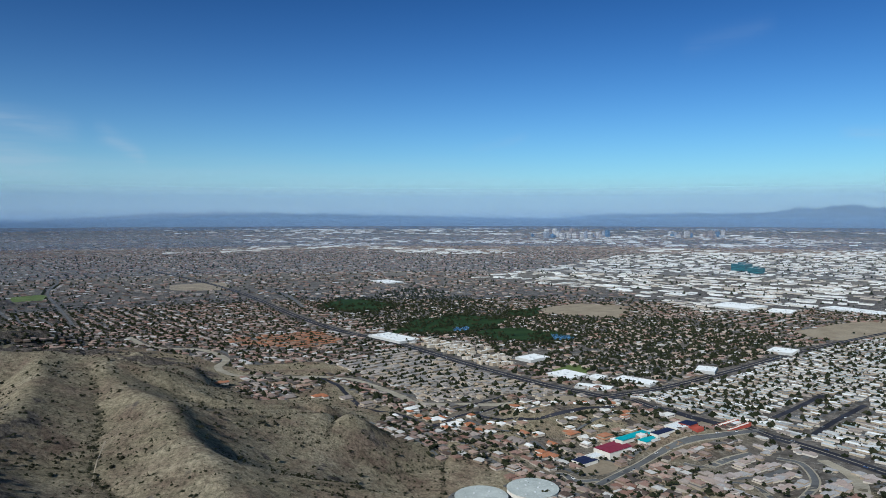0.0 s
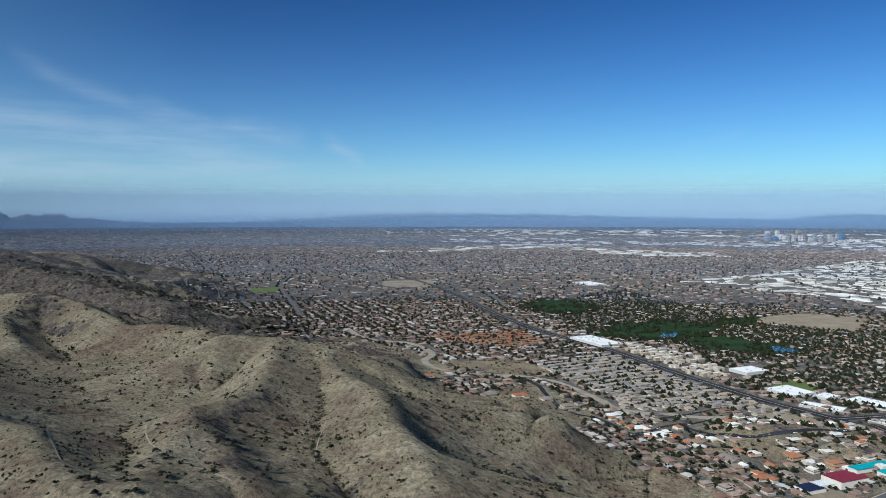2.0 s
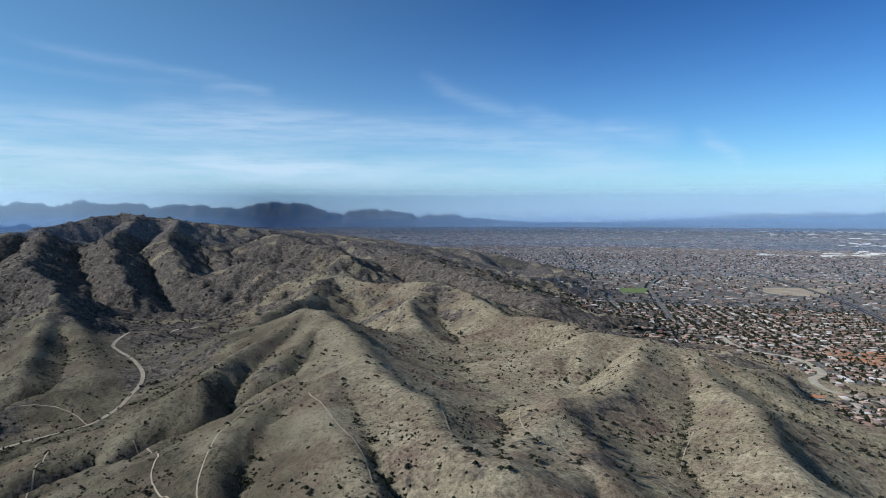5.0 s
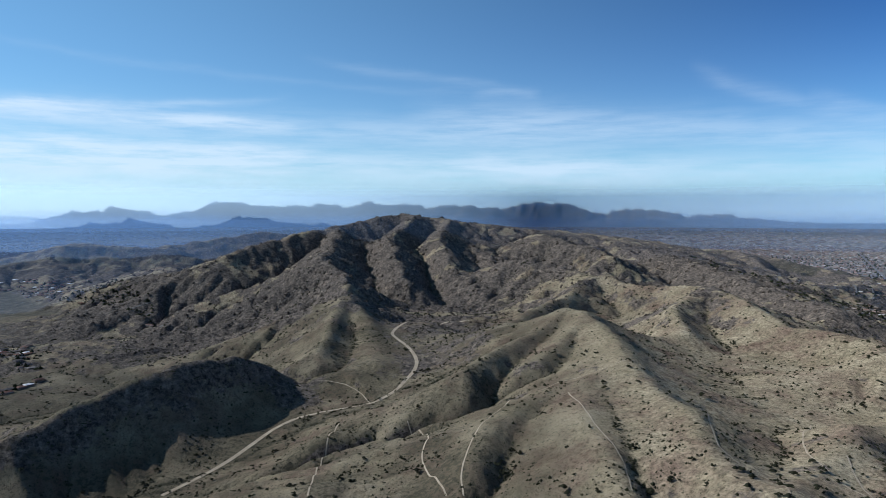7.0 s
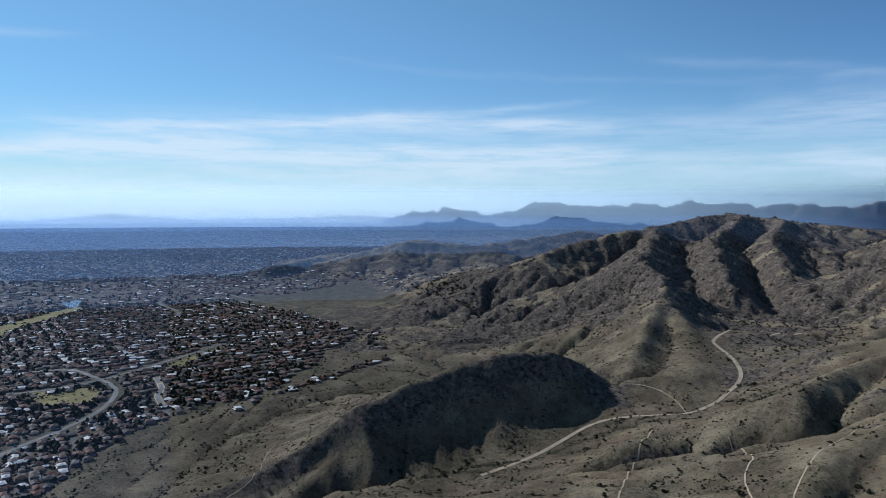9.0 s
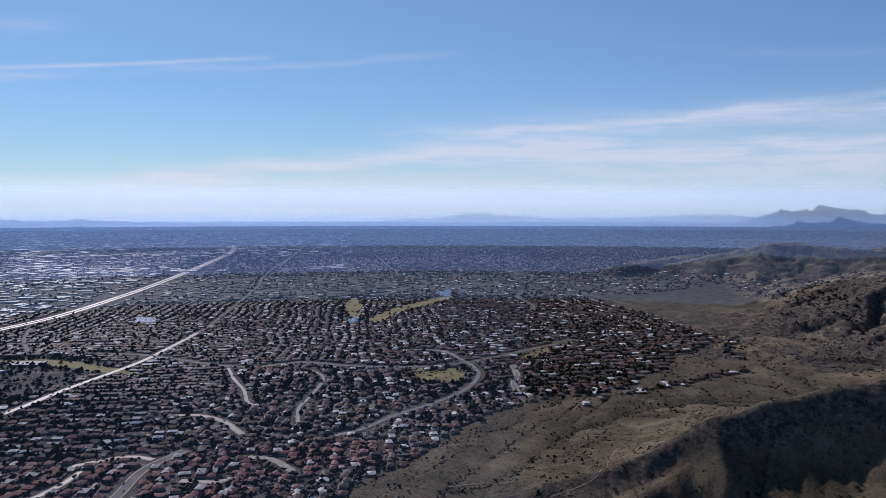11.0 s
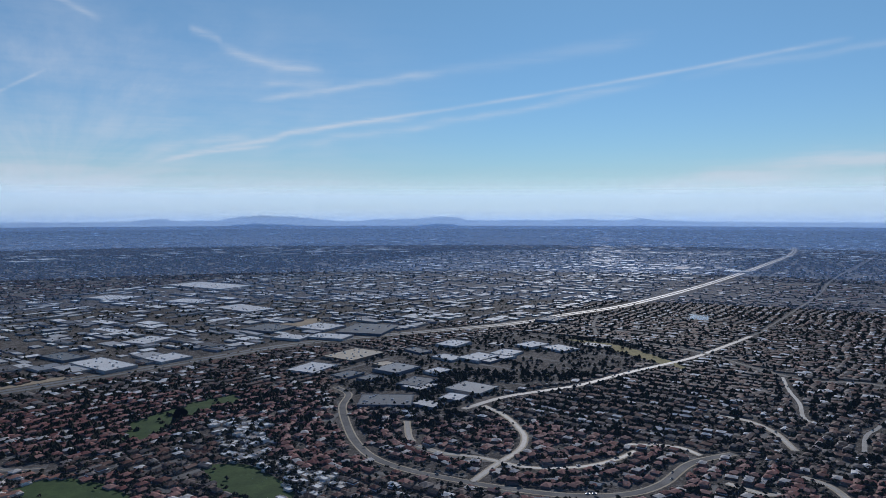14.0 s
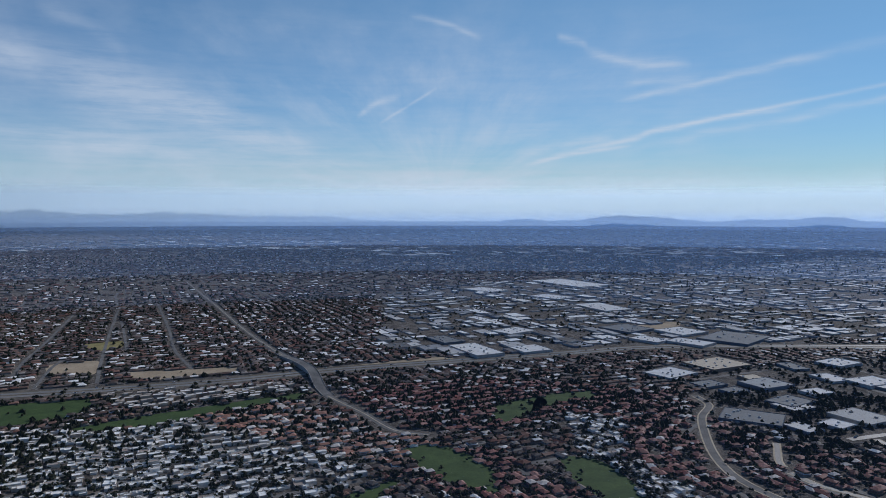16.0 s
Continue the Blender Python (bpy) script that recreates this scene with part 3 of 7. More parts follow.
DESERT_EDGE = [(91, 593), (58, 733), (-15, 745), (-88, 750), (-172, 745), (-232, 734), (-344, 1228), (-512, 1388), (-697, 1422), (-805, 1266), (-833, 1248), (-976, 1236), (-1131, 1302), (-1189, 1385), (-1321, 1401), (-1695, 1518), (-2300, 2300), (-3300, 1900), (-4300, 900), (-4200, -100), (-3600, -250), (-1549, 44), (-2962, -468), (-2445, -660), (-2322, -829), (-1801, -421), (-1531, -244), (-1280, -161), (-1086, -272), (-933, -330), (-1584, -225), (-1255, -156), (-1032, -282), (-966, -386), (-844, -437), (-720, -433), (-573, -436), (-538, -436), (-200, -150), (0, 0), (40, 300)]
FOOT_SLOPE = [(-703, 1434), (-512, 1388), (-436, 1313), (-407, 1251), (-256, 889), (-191, 1154), (-75, 977), (-72, 942), (-88, 750), (-171, 740), (-233, 734)]
OPEN_LOT = [(-241, 1324), (-192, 1284), (-143, 1220), (-218, 1194), (-341, 1219), (-369, 1284)]


def desert_mask(x, y):
    wob = 18 * fbm(x, y, 60, 3, 5)
    return (polygon(x + wob, y - wob, DESERT_EDGE) | polygon(x + wob, y - wob, OPEN_LOT) | polygon(x + wob, y - wob, FOOT_SLOPE)) * 1.0


def build_ground():
    x, y, z = drawn_in(GX, GY, GZ)
    nr, na = GX.shape
    idx = np.arange(nr * na).reshape(nr, na)
    nxt = np.roll(idx, -1, axis=1)
    faces = np.stack([idx[:-1], idx[1:], nxt[1:], nxt[:-1]], -1).reshape(-1, 4)[:, ::-1]
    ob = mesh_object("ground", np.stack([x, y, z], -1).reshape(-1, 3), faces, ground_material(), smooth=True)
    tagged(ob, "dry tan desert hills and valley floor under the city", "ground", kind="structure")
    hill = np.clip(GZ / 14.0, 0, 1)
    desert = np.maximum(hill, desert_mask(GX, GY))
    gx, gy = np.gradient(GZ, axis=0) / np.maximum(np.gradient(GR, axis=0), 1e-3), np.gradient(GZ, axis=1) / np.maximum(np.gradient(GA, axis=1) * GR, 1e-3)
    steep = np.hypot(gx, gy)
    crag = fbm(GX, GY, 150, 4, 77) + 0.8 * fbm(GX, GY, 36, 4, 78)
    far_up = np.clip((GR - 1080) / 420, 0, 1)
    rock_and_shade = np.clip((crag + 0.95 * far_up + 0.6 * (steep - 0.45) - 0.42) * 1.9, 0, 1) * hill
    pale = 0.0
    for cx, cy, wide in ((-1490, 830, 150), (-1930, 1200, 110), (-1300, 880, 150), (-1100, 920, 170)):
        pale = np.maximum(pale, np.exp(-((GX - cx) ** 2 + (GY - cy) ** 2) / wide ** 2))
    # Dark patches: varnished rock, plus painted shade on slopes turned from the sun
    for az_, away_, wide in ((68, 1650, 460), (66.5, 1150, 190), (79, 1800, 380), (62, 2500, 520), (52, 2500, 420), (69, 900, 70), (40.5, 480, 45), (49, 640, 40)):
        cx, cy = -away_ * math.sin(radians(az_)), away_ * math.cos(radians(az_))
        rock_and_shade = rock_and_shade + 0.6 * np.exp(-((GX - cx) ** 2 + (GY - cy) ** 2) / wide ** 2) * np.clip(0.75 + crag, 0, 1) * hill
    flow = np.clip((on_grid(WATER_FLOW, GX, GY) - 3.6) / 3.6, 0, 1) * np.clip(GZ / 8.0, 0, 1)
    # Shade on the sharp ridge's face away from the sun, painted with dark rock colour
    away = np.full(GX.shape, 1e9)
    spine = [(-r * math.sin(radians(a)), r * math.cos(radians(a))) for a, r, z in CRESTS[26][2]]
    for (x0, y0), (x1, y1) in zip(spine, spine[1:]):
        t = np.clip(((GX - x0) * (x1 - x0) + (GY - y0) * (y1 - y0)) / ((x1 - x0) ** 2 + (y1 - y0) ** 2), 0, 1)
        d = np.hypot(GX - x0 - t * (x1 - x0), GY - y0 - t * (y1 - y0))
        away = np.minimum(away, d + 60 * ((GX - x0) * (y1 - y0) - (GY - y0) * (x1 - x0) < 0))
    ridge = np.clip(1.25 - away / 50 + 0.6 * crag, 0, 0.66)
    rock_and_shade = np.clip(np.maximum(rock_and_shade - 0.8 * pale, ridge), 0, 0.94)
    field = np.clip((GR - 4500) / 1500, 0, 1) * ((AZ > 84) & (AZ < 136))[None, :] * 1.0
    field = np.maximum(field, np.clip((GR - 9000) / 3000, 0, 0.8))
    for key, v in (("desert", desert), ("rock_and_shade", rock_and_shade), ("gully", flow), ("cover", np.clip((AZ - 50) / 14, 0, 1)[None, :] * np.clip((1500 - GR) / 300, 0, 1)), ("flats", np.clip((GR - 1000) / 250, 0, 1) * np.clip(1 - GZ / 22.0, 0, 1) * ((AZ > 76) & (AZ < 140))[None, :]), ("distant", np.clip((GR - 2600) / 900, 0, 1)), ("field", field)):
        ob.data.attributes.new(key, "FLOAT", "POINT").data.foreach_set("value", v.astype(np.float32).ravel())
    return ob


build_ground()


# Skylines: azimuth and height in degrees
RANGE_NORTH = [(-9.9, -0.38), (-5.3, -0.25), (3.9, -0.11), (12.0, 0.06), (15.9, 0.24), (18.0, 0.19), (22.5, 0.06), (27.4, -0.24), (32.2, -0.46), (34.2, -0.64)]
RANGE_NORTHEAST = [(-37.0, -0.29), (-34.5, 0.3), (-32.2, 0.66), (-29.9, 0.55), (-27.1, 0.44), (-24.5, 0.08), (-20.1, 0.12), (-13.4, 0.03), (-9.0, -0.33)]
RANGE_WEST = [(54.6, 0.11), (57.3, 0.75), (59.1, 1.17), (60.4, 0.86), (61.8, 0.68), (64.1, 0.69), (66.4, 0.97), (68.2, 0.6), (70.0, 0.84), (73.7, 0.98), (75.5, 0.8), (78.0, 0.84), (80.0, 0.66), (82.6, 0.88), (84.7, 1.01), (86.5, 0.44), (88.4, 0.1), (90.7, 0.44), (92.6, 0.52), (95.5, 0.11), (96.8, -0.25), (97.9, -0.76)]
RANGE_BLUE = [(38.9, -0.63), (40.7, -0.43), (44.2, -0.18), (46.0, 0.17), (47.4, -0.04), (50.3, 0.54), (53.3, 0.42), (55.5, -0.16)]
RANGE_SOUTHWEST = [(95.6, -0.51), (98.2, -0.07), (100.8, 0.02), (105.4, -0.25), (111.8, -0.34), (115.0, -0.07), (116.4, 0.03), (117.7, 0.16), (119.1, -0.06), (120.9, -0.29), (123.6, -0.38), (126.6, -0.59)]
RANGE_SOUTH = [(141.7, -0.64), (146.8, -0.46), (149.2, -0.42), (153.7, -0.47), (160.6, -0.57), (162.7, -0.3), (164.7, -0.25), (168.4, -0.43), (172.1, -0.57), (176.6, -0.29), (178.7, -0.01), (181.2, -0.42), (183.8, -0.54), (185.6, -0.36), (188.1, -0.62), (189.0, -0.74)]
RANGE_EAST = [(193.7, -0.69), (199.2, -0.45), (202.8, -0.22), (209.7, -0.07), (214.2, 0.16), (218.5, -0.05), (221.0, 0.12), (223.5, 0.36), (224.8, 0.24), (229.8, -0.13)]


def far_range(skyline, near, deep, seed, low=-0.6):
    """A mountain range at the valley's rim, with ribs and gullies down its face."""
    a0, a1 = skyline[0][0], skyline[-1][0]
    az = np.arange(a0, a1, 0.08)
    top = np.interp(az, [p[0] for p in skyline], [p[1] for p in skyline])
    rows = 17
    v = np.linspace(0, 1, rows)[:, None]
    a = az[None, :] + 0.06 * fbm(az[None, :] * 40 + 0 * v, v * 60, 24, 3, seed)
    jag = ((0.36 * fbm(az * 30, az * 0, 30, 6, seed + 3) - 0.3 * np.abs(fbm(az * 30, az * 0, 18, 4, seed + 13)) + 0.05) * np.clip((top - low) / 1.2, 0.1, 1))[None, :]
    rise = np.where(v < 0.75, (v / 0.75) ** 1.25, 1 - ((v - 0.75) / 0.25) ** 2 * 0.9)
    rib = 1 + 0.55 * fbm(az[None, :] * 30 + 30 * v, v * 25, 16, 4, seed + 7) * np.sin(np.pi * np.clip(v / 0.75, 0, 1))
    el = low + (top[None, :] + jag - low) * np.clip(rise * rib, 0, 1.0)
    r = near + deep * v + 0 * a
    x, y = -r * np.sin(np.radians(a)), r * np.cos(np.radians(a))
    z = EYE + r * np.tan(np.radians(el))
    n = len(az)
    idx = np.arange(rows * n).reshape(rows, n)
    faces = np.stack([idx[:-1, :-1], idx[:-1, 1:], idx[1:, 1:], idx[1:, :-1]], -1).reshape(-1, 4)
    ob = mesh_object("mountain_range", np.stack([x, y, z], -1).reshape(-1, 3), faces, FAR_ROCK, smooth=True)
    return tagged(ob, "hazy blue desert mountain range on the horizon", "mountain range", kind="structure")


FAR_ROCK = rock_far_material()
far_range(RANGE_NORTH, 4640, 100, 1)
far_range(RANGE_NORTHEAST, 4640, 100, 2)
far_range(RANGE_WEST, 4470, 70, 3, -0.95)
far_range(RANGE_BLUE, 4475, 75, 4, -0.95)
far_range(RANGE_SOUTHWEST, 4640, 100, 5)
far_range(RANGE_SOUTH, 4480, 70, 6, -0.92)
far_range(RANGE_EAST, 4640, 100, 7)


def haze_sheet(radius, density, tint):
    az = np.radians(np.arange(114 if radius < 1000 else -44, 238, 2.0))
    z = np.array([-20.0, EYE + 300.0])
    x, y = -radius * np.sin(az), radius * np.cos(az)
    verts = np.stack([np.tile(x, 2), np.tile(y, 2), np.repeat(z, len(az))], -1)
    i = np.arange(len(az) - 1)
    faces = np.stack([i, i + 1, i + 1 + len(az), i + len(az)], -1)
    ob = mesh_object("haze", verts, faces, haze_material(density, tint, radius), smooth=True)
    return tagged(ob, "thin upright sheet with painted bluish haze over the valley", "haze", kind="structure")


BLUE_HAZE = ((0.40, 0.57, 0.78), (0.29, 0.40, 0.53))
HAZE, RIM_HAZE = ((0.25, 0.41, 0.68), (0.17, 0.31, 0.62)), ((0.56, 0.73, 0.87), (0.38, 0.465, 0.49))      # haze tints as painted away from the sun, towards it
# Added sheets round the eye imitate distance haze; the nearest imitates sun glare
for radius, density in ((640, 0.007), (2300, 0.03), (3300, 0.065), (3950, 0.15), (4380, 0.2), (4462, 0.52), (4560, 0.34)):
    haze_sheet(radius, density, HAZE if radius < 4400 else BLUE_HAZE if radius < 4500 else RIM_HAZE)


# ---------------------------------------------------------------- plan of the city
GRID = radians(37.5)      # the street grid's turn
CELL, SPAN = 4.0, 7000.0
SIDE = int(2 * SPAN / CELL)
TAKEN = np.zeros((SIDE, SIDE), np.uint8)     # 1 road, 2 building, 3 open green or dirt, 4 desert, 5 water
STYLE = np.zeros((SIDE, SIDE), np.uint8)
ROAD_LIST, GREEN_LIST, POND_LIST, STORE_LIST, AREA_LIST, TRAIL_LIST = [], [], [], [], [], []
STYLES = ["suburb", "mobile", "tract", "grey_tile", "orange", "estate", "condo", "leafy", "industry", "flat_white", "pink_tile", "red_tile", "park", "industry_blue", "sunbelt"]


def cell(x, y):
    return np.clip(((np.asarray(y) + SPAN) / CELL).astype(int), 0, SIDE - 1), np.clip(((np.asarray(x) + SPAN) / CELL).astype(int), 0, SIDE - 1)


def fill(raster, corners, code):
    xs, ys = [c[0] for c in corners], [c[1] for c in corners]
    (j0, i0), (j1, i1) = cell(min(xs), min(ys)), cell(max(xs), max(ys))
    if j1 <= j0 or i1 <= i0:
        return
    gx, gy = np.meshgrid((np.arange(i0, i1 + 1) + 0.5) * CELL - SPAN, (np.arange(j0, j1 + 1) + 0.5) * CELL - SPAN)
    sub = raster[j0:j1 + 1, i0:i1 + 1]
    sub[polygon(gx, gy, corners)] = code


def curve(line, gap):
    """A smooth line through the points, with steps of about gap metres."""
    p = np.array(line, float)
    ext = np.vstack([2 * p[0] - p[1], p, 2 * p[-1] - p[-2]])
    out = []
    for a, b, c, d in zip(ext, ext[1:], ext[2:], ext[3:]):
        n = max(2, int(np.hypot(*(c - b)) / gap))
        t = (np.arange(n) / n)[:, None]
        out.append(0.5 * (2 * b + (c - a) * t + (2 * a - 5 * b + 4 * c - d) * t ** 2 + (3 * b - a - 3 * c + d) * t ** 3))
    return np.vstack(out + [p[-1:]])


def mark(line, wide, code):
    p = curve(line, 4.0)
    k = int(wide / 2 / CELL) + 1
    for dj in range(-k, k + 1):
        for di in range(-k, k + 1):
            if math.hypot(di, dj) * CELL <= wide / 2 + 1:
                j, i = cell(p[:, 0] + di * CELL, p[:, 1] + dj * CELL)
                TAKEN[j, i] = code


def road(kind, wide, tone, line):
    ROAD_LIST.append((kind, wide, tone, line))


def area(style, corners):
    AREA_LIST.append((style, corners))
    fill(STYLE, corners, STYLES.index(style))


def green(kind, corners):
    GREEN_LIST.append((kind, corners))


def pond(corners):
    POND_LIST.append(corners)


def store(tone, tall, corners):
    STORE_LIST.append((tone, tall, corners))


def trail(kind, wide, line):
    TRAIL_LIST.append((kind, wide, line))


fill(STYLE, [(-SPAN, -SPAN), (SPAN, -SPAN), (SPAN, -40), (-SPAN, -40)], STYLES.index("sunbelt"))
road("avenue", 26, "dark", [(501, 697), (480, 747), (428, 851), (349, 948), (248, 1064), (164, 1147), (49, 1299), (-103, 1518), (-251, 1682), (-414, 1938), (-706, 2465), (-1034, 2948), (-1431, 3447)])
road("avenue", 20, "dark", [(248, 1064), (364, 1128), (510, 1239), (736, 1426), (1046, 1645), (1245, 1773)])
road("canal_road", 15, "tan", [(-715, 1584), (-605, 1454), (-505, 1441), (-422, 1349), (-409, 1263), (-365, 1199), (-303, 1182), (-220, 1191), (-145, 1162), (-77, 1079), (-42, 1023), (0, 1017), (63, 1014), (97, 987)])
road("lane", 11, "dark", [(-218, 1194), (-166, 1109), (-113, 963), (-65, 948), (-17, 895)])
road("street", 13, "grey", [(156, 693), (199, 744), (274, 804), (373, 868), (412, 893)])
road("street", 11, "grey", [(161, 712), (137, 709), (129, 729), (120, 730)])
road("street", 10, "grey", [(262, 752), (282, 747), (324, 782), (360, 806)])
road("street", 10, "grey", [(289, 697), (314, 689), (317, 658)])
road("street", 10, "grey", [(383, 793), (402, 778), (397, 740), (382, 709), (345, 660)])
road("canal_road", 14, "tan", [(432, 787), (438, 747), (430, 712), (400, 656)])
road("street", 10, "dark", [(270, 879), (328, 922), (350, 940)])
road("street", 9, "dark", [(13, 985), (100, 1057), (177, 1004), (233, 1035)])
road("street", 9, "dark", [(44, 967), (105, 879), (157, 891), (242, 967)])
road("street", 9, "dark", [(-17, 895), (44, 967), (149, 1035)])
road("street", 12, "dark", [(456, 954), (513, 1005), (588, 1075)])
road("street", 12, "dark", [(471, 880), (534, 941), (619, 1017)])
road("street", 11, "grey", [(-1775, 3190), (-1581, 2872), (-1392, 2462), (-1033, 1914), (-910, 1722)])
road("street", 14, "grey", [(-727, 2614), (-566, 2465), (-413, 2091)])
road("street", 12, "grey", [(-3551, 4807), (-1801, 2652), (-1154, 1856)])
road("freeway", 62, "highway", [(997, -840), (897, -892), (757, -968), (610, -1058), (455, -1179), (271, -1293), (66, -1420), (-164, -1544), (-660, -1657), (-844, -1756), (-1087, -1869), (-1397, -2082), (-1897, -2467), (-2723, -3155), (-3666, -3983), (-4435, -4796)])
road("ramp", 14, "grey", [(-520, -1568), (-688, -1690), (-816, -1570), (-934, -1393)])
road("avenue", 16, "grey", [(1660, -2582), (1159, -1952), (805, -1502), (588, -1251), (501, -1155), (422, -1023), (326, -931), (256, -861), (208, -852)])
road("street", 15, "pale", [(-305, -948), (-385, -993), (-466, -1013), (-534, -1030), (-655, -1087), (-834, -1161), (-956, -1232), (-1120, -1335)])
road("street", 9, "grey", [(-1120, -1335), (-1260, -1436), (-1935, -1971), (-2458, -2426), (-4066, -3680)])
road("street", 12.5, "grey", [(-146, -1129), (-159, -1077), (-141, -1013), (-134, -936), (-133, -855), (-143, -790), (-170, -740), (-216, -693), (-255, -660), (-310, -624), (-367, -610), (-418, -624), (-483, -667), (-551, -681)])
road("street", 8.5, "pale", [(-339, -956), (-350, -903), (-347, -839), (-339, -803), (-316, -764), (-270, -723), (-229, -683)])
road("street", 8, "pale", [(-204, -811), (-225, -779), (-264, -749), (-304, -706), (-358, -692), (-406, -701), (-446, -721)])
road("street", 8, "pale", [(-214, -914), (-201, -847), (-202, -828)])
road("street", 8, "pale", [(-449, -746), (-500, -721), (-510, -686)])
road("street", 8.5, "pale", [(-632, -822), (-656, -785), (-653, -731), (-626, -667)])
road("street", 8, "pale", [(-571, -599), (-578, -568), (-563, -523)])
road("street", 8, "pale", [(-483, -607), (-501, -570), (-517, -569)])
road("street", 11, "pale", [(-1166, -774), (-1178, -699), (-1110, -607), (-1040, -546), (-952, -520), (-870, -523), (-793, -541), (-716, -546), (-679, -560)])
road("street", 8, "pale", [(-887, -978), (-830, -901), (-786, -832), (-741, -778), (-730, -754)])
road("street", 8, "pale", [(-942, -830), (-903, -768), (-797, -707), (-750, -684), (-697, -638)])
road("street", 9, "pale", [(-1120, -520), (-1060, -484), (-1012, -468), (-969, -442)])
road("street", 12, "grey", [(-791, -1453), (-869, -1610), (-956, -1738)])
road("avenue", 18, "grey", [(-850, -1313), (-890, -1197), (-902, -963), (-980, -892), (-999, -776), (-1057, -648), (-1186, -569), (-1388, -498)])
road("street", 9, "grey", [(980, -999), (1067, -1121), (1165, -1278), (1413, -1654)])
road("street", 9, "grey", [(881, -941), (964, -1069), (998, -1136)])
road("street", 9, "grey", [(808, -995), (924, -1152), (1125, -1434), (1366, -1779)])
road("street", 9, "grey", [(950, -1260), (1093, -1441), (1215, -1592)])
road("street", 9, "grey", [(714, -1123), (853, -1281), (1012, -1499), (1331, -1916)])
road("street", 14, "grey", [(-2291, -970), (-2187, -1000), (-1907, -817), (-1728, -790)])
road("avenue", 16, "grey", [(-2511, -934), (-2281, -745), (-2074, -568)])
road("street", 12, "grey", [(-2743, -2632), (-4119, -3709)])
road("street", 12, "grey", [(-3914, -2864), (-2698, -1838)])
area("mobile", [(280, 1054), (367, 1110), (499, 1212), (719, 1391), (1013, 1592), (1270, 1729), (540, 728), (493, 767), (437, 868), (362, 973)])
area("tract", [(219, 659), (381, 853), (434, 796), (487, 728), (466, 663), (295, 635)])
area("grey_tile", [(-216, 1274), (-75, 1448), (47, 1266), (160, 1116), (227, 1048), (159, 995), (75, 1074), (-19, 980), (-58, 1109), (-130, 1194)])
area("orange", [(-488, 1545), (-302, 1665), (-224, 1545), (-263, 1447), (-425, 1478)])
area("estate", [(-115, 978), (-50, 964), (37, 989), (230, 1022), (291, 898), (155, 770), (100, 784), (53, 853), (-32, 894)])
area("condo", [(-49, 1567), (20, 1512), (209, 1424), (204, 1315), (99, 1266), (-28, 1424)])
area("leafy", [(-379, 2091), (-96, 2699), (289, 1919), (538, 1919), (741, 1772), (768, 1488), (521, 1267), (268, 1109), (169, 1178), (71, 1567), (-125, 1642)])
area("industry", [(140, 3086), (670, 3844), (1225, 4807), (4373, 5794), (1346, 1773), (1131, 2097), (746, 1975), (655, 2562)])
area("flat_white", [(830, -705), (746, -740), (609, -777), (545, -841), (447, -800), (303, -783), (236, -691), (261, -613), (630, -532)])
area("flat_white", [(45, -978), (-17, -1035), (-81, -952), (-102, -855), (-97, -698), (-28, -683), (-2, -760), (24, -828)])
area("pink_tile", [(545, -841), (459, -957), (260, -877), (183, -835), (224, -731), (323, -762), (453, -811)])
area("red_tile", [(425, -1004), (205, -1166), (-107, -1155), (-105, -970), (45, -992), (138, -868), (264, -889), (352, -955)])
area("red_tile", [(213, -696), (202, -724), (140, -834), (-2, -678), (83, -659)])
area("condo", [(759, -925), (507, -1057), (443, -1036), (517, -944), (659, -864)])
area("park", [(-160, -1207), (-161, -1271), (-302, -1382), (-633, -1555), (-798, -1372), (-823, -1185), (-553, -1066), (-398, -1024), (-279, -891), (-174, -1026)])
area("red_tile", [(-37, -1108), (-136, -1079), (-160, -983), (-272, -869), (-348, -898), (-483, -720), (-626, -568), (-692, -511), (-624, -460), (-457, -529), (-416, -506), (-25, -807)])
area("industry_blue", [(470, -1430), (359, -1356), (-260, -1510), (-612, -1780), (-963, -2015), (-1700, -3300), (-40, -3300), (560, -2700), (760, -2300), (560, -1800)])
area("industry_blue", [(-688, -1690), (-1130, -2015), (-2063, -2728), (-3700, -4288), (-2793, -4976), (-1469, -4987), (-316, -3353), (-170, -1837)])
green("golf", [(144, -929), (144, -1006), (92, -1070), (73, -1031), (98, -966), (120, -921)])
green("golf", [(225, -794), (201, -820), (146, -791), (97, -722), (103, -682), (148, -703), (192, -735)])
green("golf", [(43, -814), (-2, -804), (-31, -758), (-50, -702), (-23, -682), (15, -724), (35, -769)])
green("golf", [(893, -793), (852, -846), (749, -907), (708, -862), (718, -804), (762, -756), (823, -730)])
green("golf", [(681, -761), (621, -838), (525, -942), (446, -1021), (437, -988), (502, -901), (577, -801)])
green("golf", [(248, -640), (207, -698), (204, -667), (216, -630)])
green("golf", [(93, -987), (84, -1078), (7, -1130), (-1, -1090), (48, -1046)])
green("dry", [(-994, -654), (-1073, -601), (-1027, -560), (-975, -551), (-952, -609)])
green("dry", [(-1723, -1380), (-1897, -1466), (-1669, -1263), (-1469, -1125), (-1500, -1186)])
green("dry", [(-1453, -1104), (-1729, -1187), (-2116, -1221), (-2017, -1154), (-1636, -1106), (-1441, -1036)])
green("dry", [(-1138, -564), (-1250, -524), (-1388, -498), (-1365, -490), (-1213, -508)])
green("dry", [(-690, -1437), (-773, -1329), (-785, -1093), (-761, -1078), (-730, -1304)])
